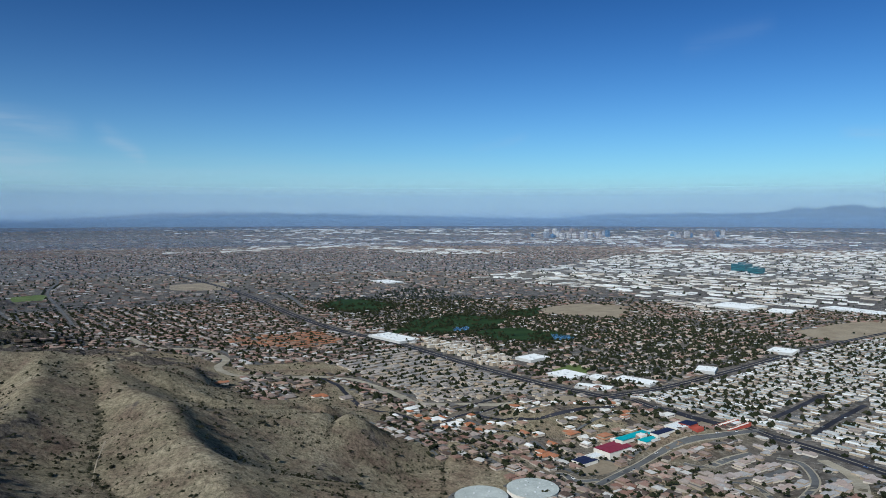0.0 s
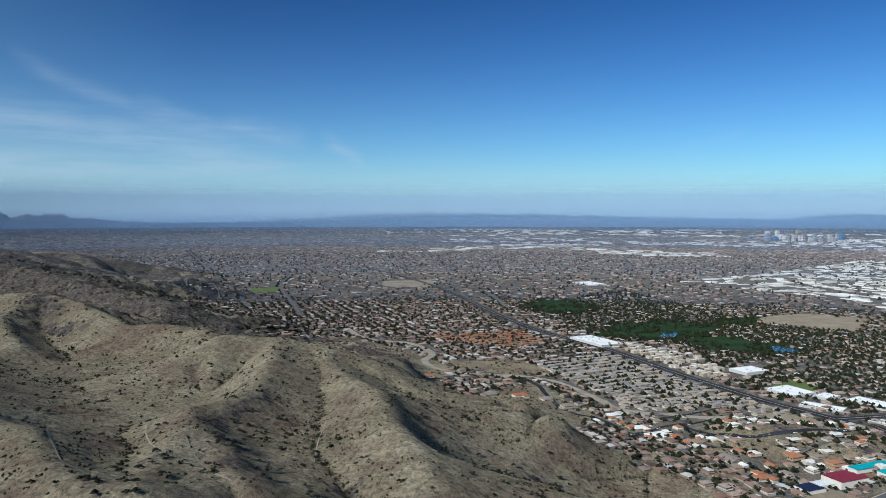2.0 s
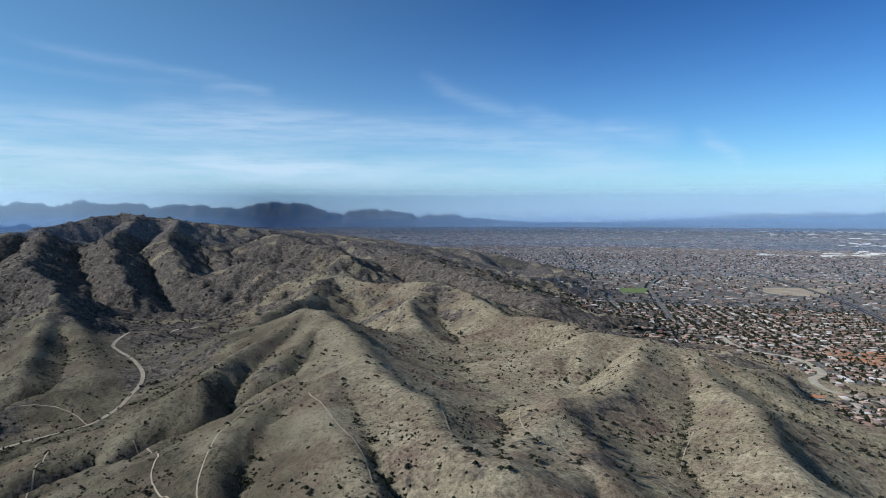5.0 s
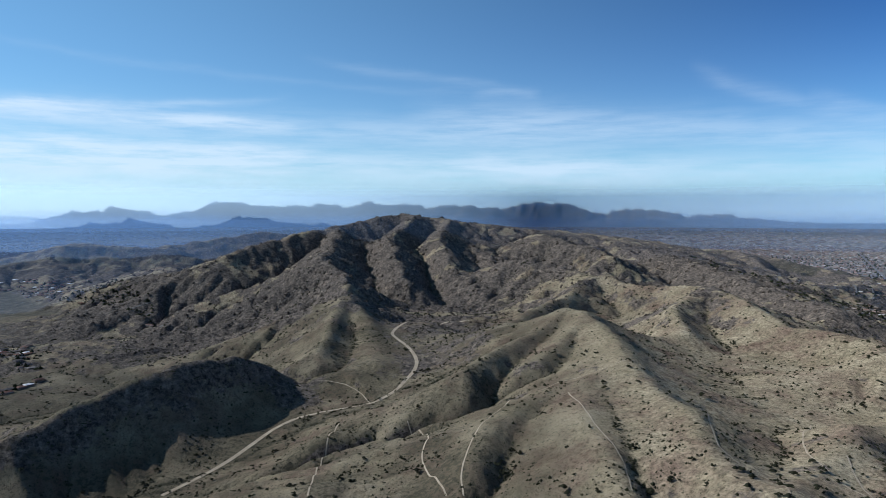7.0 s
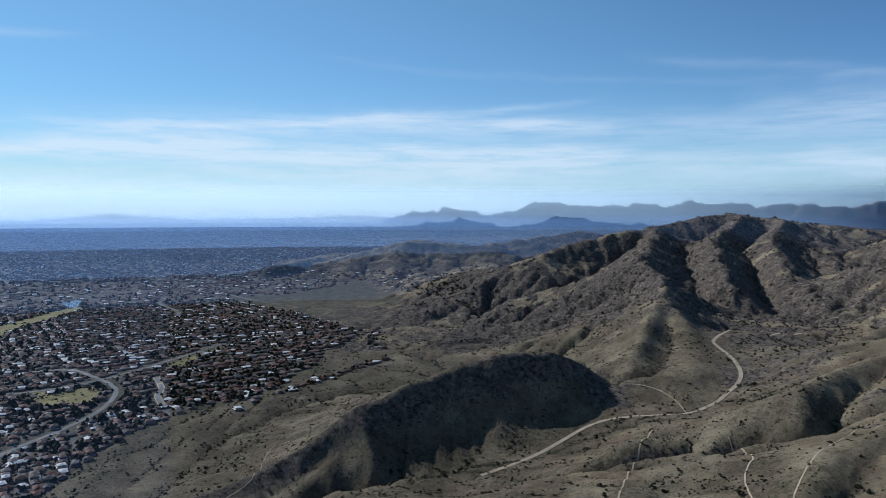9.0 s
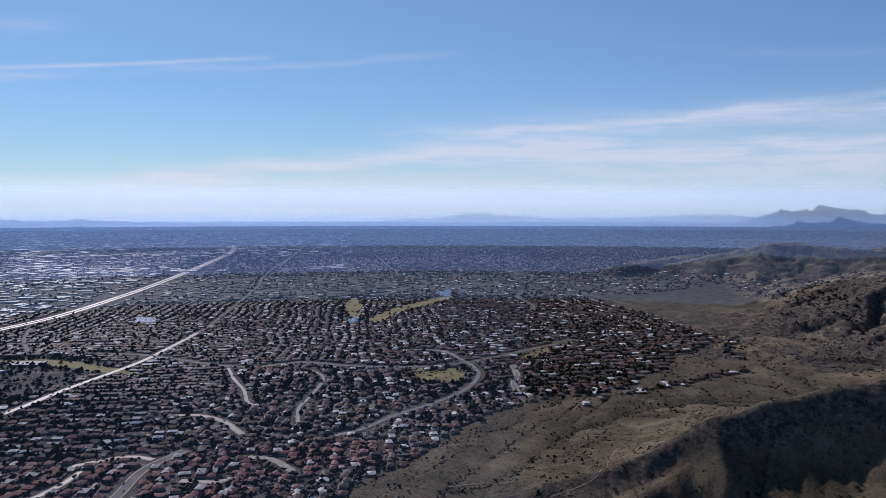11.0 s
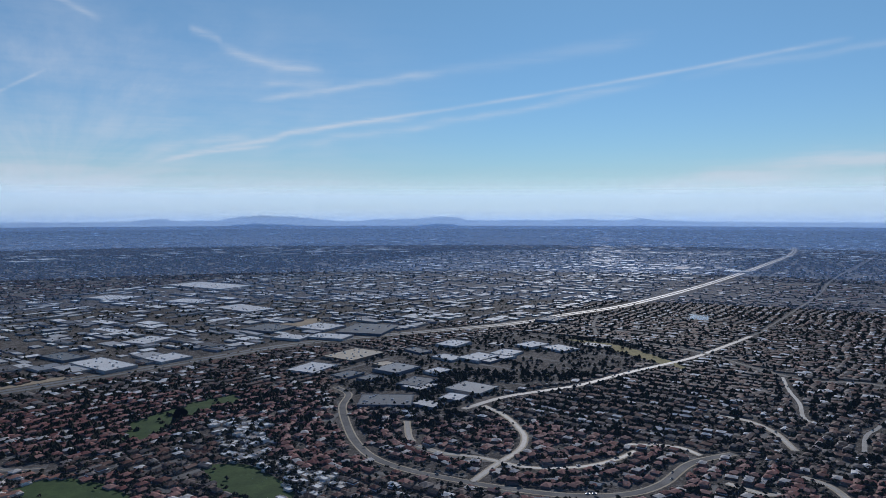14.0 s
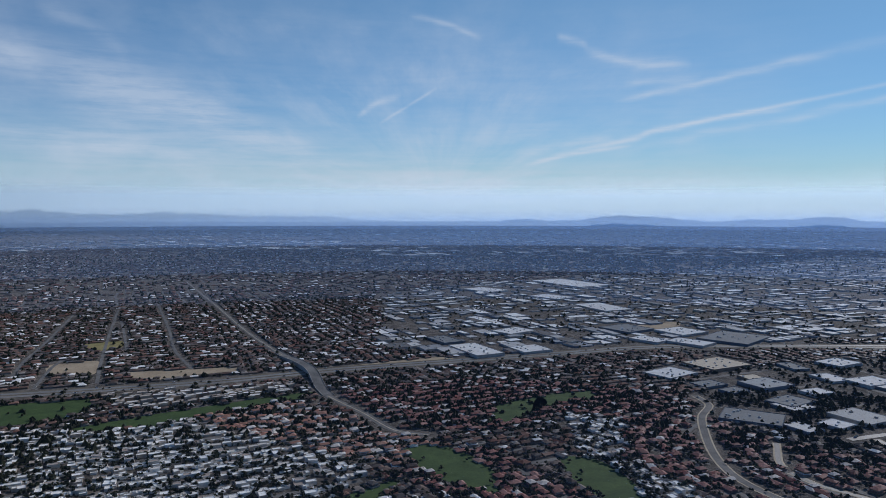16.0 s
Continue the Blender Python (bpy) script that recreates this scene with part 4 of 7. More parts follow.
green("lush", [(-391, 2157), (-309, 2333), (-147, 2158), (-201, 2007), (-323, 2054)])
green("lush", [(-125, 1642), (-66, 1865), (57, 1939), (175, 1866), (134, 1725), (-5, 1642)])
green("lush", [(48, 1642), (162, 1725), (288, 1643), (244, 1533), (121, 1553)])
green("lush", [(191, 2032), (298, 2094), (255, 1897), (180, 1918)])
green("dirt", [(286, 2069), (418, 2187), (560, 2121), (486, 1898), (398, 1919), (280, 1962)])
green("dirt", [(830, 1661), (1045, 1800), (1204, 1820), (1023, 1584), (828, 1555)])
green("dirt", [(128, 1074), (205, 1067), (233, 1035), (174, 1035)])
green("dirt", [(143, 741), (176, 780), (194, 761), (179, 739), (153, 727)])
green("dirt", [(-1079, 2759), (-915, 2875), (-812, 2614), (-987, 2574)])
green("turf", [(194, 1247), (238, 1295), (269, 1266), (243, 1212)])
green("dirt", [(999, -1095), (935, -1150), (882, -1087), (862, -1046), (933, -1035)])
green("dirt", [(490, -1171), (387, -1268), (291, -1332), (280, -1281), (411, -1175)])
green("dirt", [(814, -1078), (724, -1121), (636, -1164), (619, -1112), (759, -1026)])
green("dry", [(1081, -1296), (1026, -1342), (973, -1268), (1016, -1234)])
green("dirt", [(-98, -1824), (-200, -1893), (-175, -1778), (-80, -1724)])
green("dry", [(-1012, -663), (-1051, -677), (-1011, -608), (-1052, -588), (-1014, -554), (-978, -557), (-963, -610)])
green("dirt", [(289, 967), (373, 940), (394, 884), (368, 891), (304, 940)])
green("turf", [(-1458, 2344), (-1392, 2427), (-1292, 2267), (-1339, 2195)])
pond([(-1465, -1171), (-1504, -1161), (-1431, -1092), (-1393, -1101)])
pond([(-2160, -1304), (-2233, -1289), (-2091, -1203), (-2033, -1211)])
pond([(-1200, -1684), (-1244, -1651), (-1176, -1555), (-1138, -1584)])
pond([(252, 1627), (296, 1612), (295, 1554), (252, 1547)])
pond([(22, 1725), (62, 1743), (57, 1675), (30, 1658)])
store("white", 9, [(-73, -1266), (-116, -1231), (-177, -1308), (-133, -1353)])
store("sand", 10, [(-163, -1376), (-214, -1302), (-271, -1417), (-222, -1463)])
store("sand", 8, [(-238, -1288), (-272, -1219), (-300, -1248), (-264, -1310)])
store("white", 11, [(312, -1453), (234, -1360), (185, -1399), (265, -1499)])
store("white", 9, [(176, -1448), (135, -1402), (103, -1466), (143, -1523)])
store("white", 9, [(-403, -1303), (-431, -1251), (-495, -1299), (-466, -1337)])
store("white", 9, [(-561, -1382), (-582, -1342), (-642, -1394), (-623, -1437)])
store("white", 8, [(-314, -1199), (-331, -1169), (-362, -1205), (-343, -1231)])
store("grey", 9, [(-159, -1019), (-237, -988), (-258, -1053), (-184, -1069)])
store("grey", 8, [(-240, -1119), (-281, -1093), (-317, -1138), (-292, -1176)])
store("grey", 7, [(-138, -1210), (-164, -1180), (-217, -1228), (-196, -1255)])
store("grey", 7, [(-167, -1162), (-187, -1143), (-257, -1199), (-237, -1225)])
store("white", 7, [(-289, -1021), (-312, -994), (-339, -1023), (-314, -1044)])
store("grey", 8, [(383, -1543), (324, -1473), (294, -1516), (348, -1570)])
store("white", 9, [(240, -1650), (185, -1612), (163, -1700), (213, -1741)])
store("white", 9, [(82, -2217), (-20, -2069), (-98, -2132), (-5, -2259)])
store("white", 9, [(-130, -1763), (-194, -1691), (-253, -1762), (-194, -1819)])
store("grey", 9, [(-3, -1775), (-71, -1703), (-132, -1782), (-62, -1841)])
store("grey", 10, [(-211, -1663), (-317, -1605), (-384, -1722), (-293, -1784)])
store("white", 9, [(-146, -1617), (-217, -1560), (-252, -1616), (-177, -1660)])
store("white", 9, [(-68, -1630), (-129, -1582), (-154, -1632), (-96, -1673)])
store("white", 8, [(346, -1861), (279, -1786), (272, -1830), (335, -1897)])
store("white", 9, [(227, -2390), (123, -2326), (89, -2399), (188, -2482)])
store("white", 10, [(279, -2946), (58, -2728), (-29, -2846), (161, -3077)])
store("white", 9, [(495, -2569), (367, -2478), (333, -2578), (442, -2652)])
store("white", 9, [(-397, -1447), (-434, -1403), (-489, -1459), (-455, -1492)])
store("grey", 12, [(-755, -1707), (-791, -1654), (-844, -1732), (-806, -1769)])
store("white", 8, [(-479, -1324), (-511, -1285), (-555, -1323), (-527, -1357)])
store("white", 9, [(-177, 1626), (-99, 1539), (-49, 1567), (-126, 1658)])
store("white", 9, [(130, 1325), (158, 1285), (221, 1424), (195, 1448)])
store("white", 7, [(181, 1229), (218, 1187), (254, 1221), (222, 1261)])
store("white", 7, [(249, 1195), (265, 1178), (287, 1212), (266, 1229)])
store("white", 7, [(291, 1187), (340, 1139), (363, 1171), (312, 1212)])
store("white", 6, [(214, 1135), (268, 1109), (278, 1135), (227, 1158)])
store("white", 10, [(454, 1252), (481, 1230), (508, 1286), (475, 1295)])
store("white", 9, [(667, 1437), (702, 1402), (740, 1444), (702, 1475)])
store("white", 9, [(815, 2161), (887, 2083), (1007, 2122), (920, 2246)])
store("white", 9, [(922, 2010), (972, 1965), (1052, 2059), (995, 2096)])
store("white", 9, [(1139, 2097), (1210, 1977), (1299, 1966), (1194, 2149)])
store("white", 8, [(-296, 2952), (-215, 2831), (-175, 2928), (-255, 3030)])
store("white", 7, [(-357, -1328), (-383, -1279), (-422, -1290), (-396, -1340)])
store("white", 7, [(-469, -1304), (-489, -1257), (-521, -1283), (-499, -1326)])
store("white", 7, [(-610, -1349), (-631, -1288), (-674, -1323), (-655, -1378)])
store("grey", 7, [(-325, -1415), (-346, -1360), (-375, -1375), (-353, -1426)])
store("white", 7, [(-427, -1460), (-446, -1416), (-482, -1448), (-460, -1488)])
trail("dirt_road", 5.5, [(-674, 8), (-695, 42), (-716, 70), (-744, 97), (-773, 126), (-786, 159), (-777, 197), (-770, 235), (-786, 268), (-812, 293), (-838, 314), (-882, 333), (-945, 344), (-997, 345), (-1033, 351), (-1097, 394), (-1175, 476), (-1185, 553)])
trail("trail", 2.6, [(-415, 190), (-432, 196), (-449, 206), (-472, 221), (-498, 242), (-533, 275), (-571, 322), (-574, 365), (-553, 392), (-539, 410), (-538, 426)])
trail("trail", 2.6, [(-538, 426), (-522, 434), (-492, 428), (-466, 425), (-429, 406), (-376, 363), (-336, 333), (-309, 326), (-284, 323), (-259, 305)])
trail("trail", 2.2, [(-509, 332), (-470, 318), (-434, 304), (-402, 293), (-379, 286), (-357, 276), (-330, 260)])
trail("trail", 3, [(-499, 104), (-572, 127), (-636, 151), (-694, 178)])
trail("trail", 2.4, [(-867, 193), (-838, 222), (-808, 234), (-769, 234)])
trail("trail", 2.6, [(-626, 227), (-584, 228), (-541, 215), (-514, 199), (-480, 189), (-425, 182)])
trail("trail", 2.4, [(-414, 509), (-362, 437), (-314, 389), (-284, 373), (-267, 372)])
trail("trail", 2.2, [(-308, 411), (-290, 394), (-268, 377), (-241, 366)])
trail("trail", 2.2, [(-265, 543), (-252, 502), (-236, 463)])
trail("trail", 2, [(-609, -354), (-635, -329), (-652, -305), (-691, -303), (-719, -274), (-744, -250)])
trail("trail", 2, [(-622, -249), (-654, -219), (-677, -215), (-773, -225), (-727, -161)])

gx, gy = np.meshgrid((np.arange(SIDE) + 0.5) * CELL - SPAN, (np.arange(SIDE) + 0.5) * CELL - SPAN)
TAKEN[desert_mask(gx, gy) > 0.5] = 4
for kind, corners in GREEN_LIST:
    fill(TAKEN, corners, 3)
for corners in POND_LIST:
    fill(TAKEN, corners, 5)
for kind, wide, tone, line in ROAD_LIST:
    mark(line, wide + (12 if kind in ('avenue', 'street') and min(math.hypot(*q) for q in line) < 1400 else 7), 1)
for tone, tall, corners in STORE_LIST:
    mid = np.mean(corners, axis=0)
    fill(TAKEN, [tuple(mid + (np.array(c) - mid) * 1.15) for c in corners], 2)


# ---------------------------------------------------------------- road and field surfaces
def plain_material(name, stops, size, rough=0.9, fine=None, bump=0.0, shine=None):
    k = Mat(name, rough, shine=shine, matte=0.3)
    c = k.ramp(k.noise(size, 5), *stops)
    if fine:
        c = k.mix(0.5, c, k.ramp(k.noise(fine, 4, 0.7), (0.3, (0.4, 0.4, 0.4)), (0.7, (0.75, 0.75, 0.75))), "OVERLAY")
    k.colour(c)
    if bump:
        k.bump(k.noise(fine or size / 10, 4), bump)
    return k.m


SURFACE = {
    "dark": plain_material("fresh_asphalt", ((0.35, (0.022, 0.022, 0.028)), (0.65, (0.045, 0.045, 0.055))), 40, 0.75, 3),
    "grey": plain_material("worn_asphalt", ((0.35, (0.085, 0.085, 0.088)), (0.65, (0.15, 0.148, 0.145))), 30, 0.85, 2),
    "pale": plain_material("bleached_asphalt", ((0.35, (0.12, 0.118, 0.115)), (0.65, (0.19, 0.187, 0.182))), 30, 0.55, 2, shine=0.1),
    "highway": plain_material("concrete_carriageway", ((0.35, (0.11, 0.11, 0.112)), (0.65, (0.17, 0.169, 0.168))), 60, 0.5, 3, shine=0.1),
    "tan": plain_material("gravel_bank", ((0.35, (0.26, 0.225, 0.17)), (0.65, (0.38, 0.335, 0.26))), 25, 0.9, 2),
    "trail": plain_material("trodden_dirt", ((0.35, (0.25, 0.205, 0.15)), (0.65, (0.35, 0.295, 0.225))), 12, 0.95, 1.5),
    "golf": plain_material("mown_fairway", ((0.3, (0.028, 0.05, 0.018)), (0.7, (0.052, 0.085, 0.028))), 26, 0.9, 4),
    "lush": plain_material("shaded_fairway", ((0.3, (0.016, 0.034, 0.014)), (0.7, (0.032, 0.058, 0.022))), 40, 0.9, 5),
    "turf": plain_material("sports_turf", ((0.3, (0.09, 0.12, 0.04)), (0.7, (0.14, 0.17, 0.06))), 30, 0.9, 4),
    "dry": plain_material("dormant_grass", ((0.3, (0.14, 0.125, 0.05)), (0.7, (0.24, 0.21, 0.10))), 30, 0.9, 4),
    "verge": plain_material("landscaped_verge", ((0.3, (0.07, 0.063, 0.052)), (0.7, (0.15, 0.132, 0.11))), 20, 0.95, 4),
    "dirt": plain_material("bare_dirt_lot", ((0.3, (0.22, 0.175, 0.125)), (0.7, (0.33, 0.275, 0.2))), 50, 0.95, 5),
}


def strip(name, line, wide, material, lift, gap=7.0, shift=0.0, drape=1):
    """A band that lies on the land along a line."""
    p = curve(line, gap)
    d = np.gradient(p, axis=0)
    d /= np.maximum(np.hypot(d[:, 0], d[:, 1]), 1e-6)[:, None]
    side = np.stack([-d[:, 1], d[:, 0]], -1)
    across = np.linspace(-0.5, 0.5, drape + 1) * wide + shift
    x = p[:, :1] + side[:, :1] * across
    y = p[:, 1:] + side[:, 1:] * across
    far = np.hypot(x, y) / 1000.0
    z = lie(x, y) + lift * (0.6 + far ** 2 * 0.5)
    x, y, z = drawn_in(x, y, z)
    n, w = x.shape
    idx = np.arange(n * w).reshape(n, w)
    faces = np.stack([idx[:-1, :-1], idx[:-1, 1:], idx[1:, 1:], idx[1:, :-1]], -1).reshape(-1, 4)[:, ::-1]
    return mesh_object(name, np.stack([x, y, z], -1).reshape(-1, 3), faces, material)


def patch(name, corners, material, lift):
    """A flat lot with a softly rounded outline."""
    ring = curve(list(corners) + [corners[0]], 9.0)[:-1]
    mid = ring.mean(axis=0)
    x, y = ring[:, 0], ring[:, 1]
    far = np.hypot(x, y) / 1000.0
    x, y, z = drawn_in(x, y, lie(x, y) + lift * (0.6 + far ** 2 * 0.5))
    bm = bmesh.new()
    bm.faces.new([bm.verts.new(v) for v in zip(x, y, z)])
    bmesh.ops.triangulate(bm, faces=bm.faces[:])
    if far.min() < 1.3:
        bmesh.ops.subdivide_edges(bm, edges=bm.edges[:], cuts=3, use_grid_fill=True)
        for v in bm.verts:
            v.co.z = float(lie(v.co.x, v.co.y)) + lift * 1.2
    bmesh.ops.recalc_face_normals(bm, faces=bm.faces[:])
    for f in bm.faces:
        if f.normal.z < 0:
            f.normal_flip()
    me = bpy.data.meshes.new(name)
    bm.to_mesh(me)
    bm.free()
    me.materials.append(material)
    return new(name, me)


ROAD_WORDS = {"dark": "dark fresh asphalt road through the neighbourhood", "grey": "worn grey asphalt street between houses", "pale": "sun-bleached pale asphalt street between houses", "highway": "wide concrete freeway crossing the valley", "tan": "tan gravel road along a canal bank"}
for kind, wide, tone, line in ROAD_LIST:
    if kind == "freeway":
        tagged(strip("road", line, 0.75 * wide, SURFACE["verge"], 0.16), "gravel verge and median of the freeway", "road", kind="structure")
        for s in (-9, 9):
            tagged(strip("road", line, 11, SURFACE["highway"], 0.24, shift=s), ROAD_WORDS["highway"], "road", kind="structure")
            for off in (-5.1, 5.1):
                tagged(strip("road_line", line, 0.5, SURFACE["tan"], 0.32, shift=s + off), "pale painted edge line on the freeway", "road marking", kind="structure")
        continue
    if tone in ("grey", "pale") and kind in ("street", "avenue") and max(math.hypot(*q) for q in line) < 1250:
        tagged(strip("pavement", line, 0.7 * wide + 4, SURFACE["tan"], 0.14), "pale concrete pavement along a street", "pavement", kind="structure")
    tagged(strip("road", line, wide * (0.7 if kind != "canal_road" else 1.0), SURFACE[tone], 0.22), ROAD_WORDS[tone], "road", kind="structure")
    if kind == "avenue":
        tagged(strip("road_line", line, 1.6, SURFACE["tan"], 0.30), "pale median strip along an avenue", "road marking", kind="structure")
GREEN_WORDS = {"golf": "green mown golf fairway", "lush": "dark green golf fairway between trees", "turf": "green sports turf field", "dry": "yellowed dormant grass park field", "dirt": "bare tan dirt lot"}
for kind, corners in GREEN_LIST:
    tagged(patch("field", corners, SURFACE[kind], 0.12), GREEN_WORDS[kind], "field", kind="structure")


def water_material():
    k = Mat("pond_water", 0.2, shine=0.35)
    k.colour((0.02, 0.045, 0.05)).bump(k.noise(3, 3), 0.12, 0.6)
    return k.m


WATER = water_material()
for corners in POND_LIST:
    tagged(patch("water", corners, WATER, 0.34), "small blue pond beside a fairway", "pond", kind="structure")
for kind, wide, line in TRAIL_LIST:
    tagged(strip("path", line, wide * (0.45 if kind == "trail" else 0.9), SURFACE["trail"], 0.45, gap=2.5, drape=3), {"dirt_road": "pale dirt road winding through the hills", "trail": "narrow pale hiking trail on the hillside"}[kind], "path", kind="structure")


# ---------------------------------------------------------------- houses
def hip(w, d, h, rise, over, x=0.0, y=0.0, gable=False):
    """Walls and a hipped (or gabled) roof: vertices, triangles, 0 wall / 1 roof for each triangle."""
    a, b = w / 2, d / 2
    v = [(-a, -b, -0.6), (a, -b, -0.6), (a, b, -0.6), (-a, b, -0.6), (-a, -b, h), (a, -b, h), (a, b, h), (-a, b, h)]
    f = [(0, 1, 5), (0, 5, 4), (1, 2, 6), (1, 6, 5), (2, 3, 7), (2, 7, 6), (3, 0, 4), (3, 4, 7)]
    m = [0] * 8
    A, B = a + over, b + over
    k = A if gable else max(A - B, 0.3)
    n = len(v)
    v += [(-A, -B, h - 0.1), (A, -B, h - 0.1), (A, B, h - 0.1), (-A, B, h - 0.1), (-k, 0, h + rise), (k, 0, h + rise)]
    f += [(n, n + 1, n + 5), (n, n + 5, n + 4), (n + 2, n + 3, n + 4), (n + 2, n + 4, n + 5), (n + 1, n + 2, n + 5), (n + 3, n, n + 4), (n, n + 2, n + 1), (n, n + 3, n + 2)]
    m += [1] * 8
    return [(px + x, py + y, pz) for px, py, pz in v], f, m


def parapet(w, d, h, x=0.0, y=0.0, rim=0.5):
    """A flat-roofed block with a low wall round its roof."""
    a, b = w / 2, d / 2
    v = [(sx * a, sy * b, z) for z in (-0.6, h) for sx, sy in ((-1, -1), (1, -1), (1, 1), (-1, 1))]
    f = [(0, 1, 5), (0, 5, 4), (1, 2, 6), (1, 6, 5), (2, 3, 7), (2, 7, 6), (3, 0, 4), (3, 4, 7)]
    a2, b2 = a - rim, b - rim
    v += [(sx * a2, sy * b2, z) for z in (h, h - 0.6) for sx, sy in ((-1, -1), (1, -1), (1, 1), (-1, 1))]
    for i in range(4):
        j = (i + 1) % 4
        f += [(4 + i, 4 + j, 8 + j), (4 + i, 8 + j, 8 + i), (8 + i, 8 + j, 12 + j), (8 + i, 12 + j, 12 + i)]
    m = [0] * len(f)
    n = len(v)
    v += [(sx * a2, sy * b2, h - 0.55) for sx, sy in ((-1, -1), (1, -1), (1, 1), (-1, 1))]
    f += [(n, n + 1, n + 2), (n, n + 2, n + 3)]
    m += [1, 1]
    return [(px + x, py + y, pz) for px, py, pz in v], f, m


def join(*pieces):
    v, f, m = [], [], []
    for pv, pf, pm in pieces:
        n = len(v)
        v, f, m = v + pv, f + [tuple(i + n for i in t) for t in pf], m + pm
    return np.array(v, float), np.array(f, int), np.array(m, int)


HOUSES = {
    "tile": [join(hip(16, 11, 3.0, 2.1, 0.6), hip(7, 8, 2.8, 1.7, 0.5, 4.2, -7.0)),
             join(hip(14, 12, 3.1, 2.3, 0.6), hip(6.5, 7, 2.9, 1.6, 0.5, -4.0, 6.5)),
             join(hip(13, 10, 5.6, 2.0, 0.6), hip(15, 13, 2.9, 1.5, 0.6)),
             join(hip(17, 9, 3.0, 1.8, 0.6, gable=True), hip(8, 10, 3.0, 1.8, 0.5, 0.0, -4.5))],
    "flat": [join(parapet(15, 11, 3.6), parapet(8, 7, 3.0, -6, 7)),
             join(parapet(12, 13, 3.4), parapet(6, 9, 4.4, 7, 1)),
             join(parapet(14, 9, 5.8), parapet(10, 8, 3.2, 3, -7)),
             join(parapet(11, 10, 3.3), parapet(9, 8, 3.3, 8, 5), parapet(4, 4, 4.4, 0, 0))],
    "mobile": [join(hip(17, 7, 2.9, 0.8, 0.3, gable=True)), join(hip(16, 6.5, 2.8, 0.6, 0.2, gable=True), parapet(8, 3.2, 2.6, 2, 4.8, 0.1)),
               join(hip(18, 8, 3.0, 0.9, 0.3, gable=True), parapet(5, 3, 2.5, -5, -5.4, 0.1))],
    "condo": [join(parapet(22, 13, 7.0), parapet(9, 8, 8.4, -5, 5)), join(parapet(18, 12, 6.6), parapet(12, 8, 6.6, 6, 9))],
    "plain": [join(hip(18, 14, 3.4, 2.0, 0.6))],
    "plain_shed": [join(parapet(64, 56, 6.0, rim=0.8)), join(parapet(84, 62, 6.6, rim=0.8)), join(parapet(46, 40, 5.5, rim=0.8))],
    "shed": [join(parapet(64, 56, 6.0, rim=0.8), parapet(6, 5, 7.2, 12, 5), parapet(4, 4, 7.0, -15, -8)),
             join(parapet(84, 70, 6.6, rim=0.8), parapet(5, 4, 7.8, 20, 9), parapet(5, 5, 7.8, -22, 3)),
             join(parapet(46, 40, 5.5, rim=0.8), parapet(4, 4, 6.6, 8, 4))],
}


def roof_material(name, tones, own, rough=0.6, shine=0.1):
    """Roof colours, one for each house, with tile courses, patches and dust."""
    k = Mat(name, rough, shine=shine, matte=0.6)
    n = len(tones)
    pick = k.ramp(k.own() if own else k.island(), *[(i / n, c) for i, c in enumerate(tones)], hard=True)
    worn = k.ramp(k.noise(2.2, 4, 0.7), (0.3, (0.34, 0.34, 0.34)), (0.7, (0.62, 0.61, 0.6)))
    c = k.mix(0.7, pick, worn, "OVERLAY")
    c = k.mix(k.step(k.noise(14, 3), 0.5, 0.75), c, k.mix(0.35, pick, (0.3, 0.27, 0.23)))
    k.colour(c).bump(k.noise(0.8, 2), 0.08, 0.5)
    return k.m


def wall_material(name, tones, own):
    k = Mat(name, 0.9)
    n = len(tones)
    pick = k.ramp(k.own() if own else k.island(), *[(i / n, c) for i, c in enumerate(tones)], hard=True)
    c = k.mix(0.5, pick, k.ramp(k.noise(3.0, 4), (0.3, (0.38, 0.37, 0.36)), (0.7, (0.56, 0.56, 0.56))), "OVERLAY")
    k.colour(c).bump(k.noise(0.5, 2), 0.03, 0.3)
    return k.m


STUCCO = ((0.40, 0.33, 0.25), (0.48, 0.42, 0.34), (0.33, 0.26, 0.19), (0.55, 0.5, 0.44), (0.36, 0.31, 0.27))
ADOBE = ((0.25, 0.19, 0.14), (0.3, 0.25, 0.2), (0.2, 0.15, 0.11), (0.38, 0.33, 0.28), (0.22, 0.18, 0.16))
WHITES = ((0.72, 0.70, 0.66), (0.6, 0.57, 0.52), (0.78, 0.77, 0.74), (0.5, 0.44, 0.37))
BROWNS = ((0.20, 0.115, 0.09), (0.36, 0.255, 0.21), (0.26, 0.165, 0.135), (0.32, 0.27, 0.24), (0.08, 0.066, 0.06), (0.24, 0.175, 0.15), (0.13, 0.12, 0.115), (0.46, 0.44, 0.42), (0.09, 0.065, 0.055))
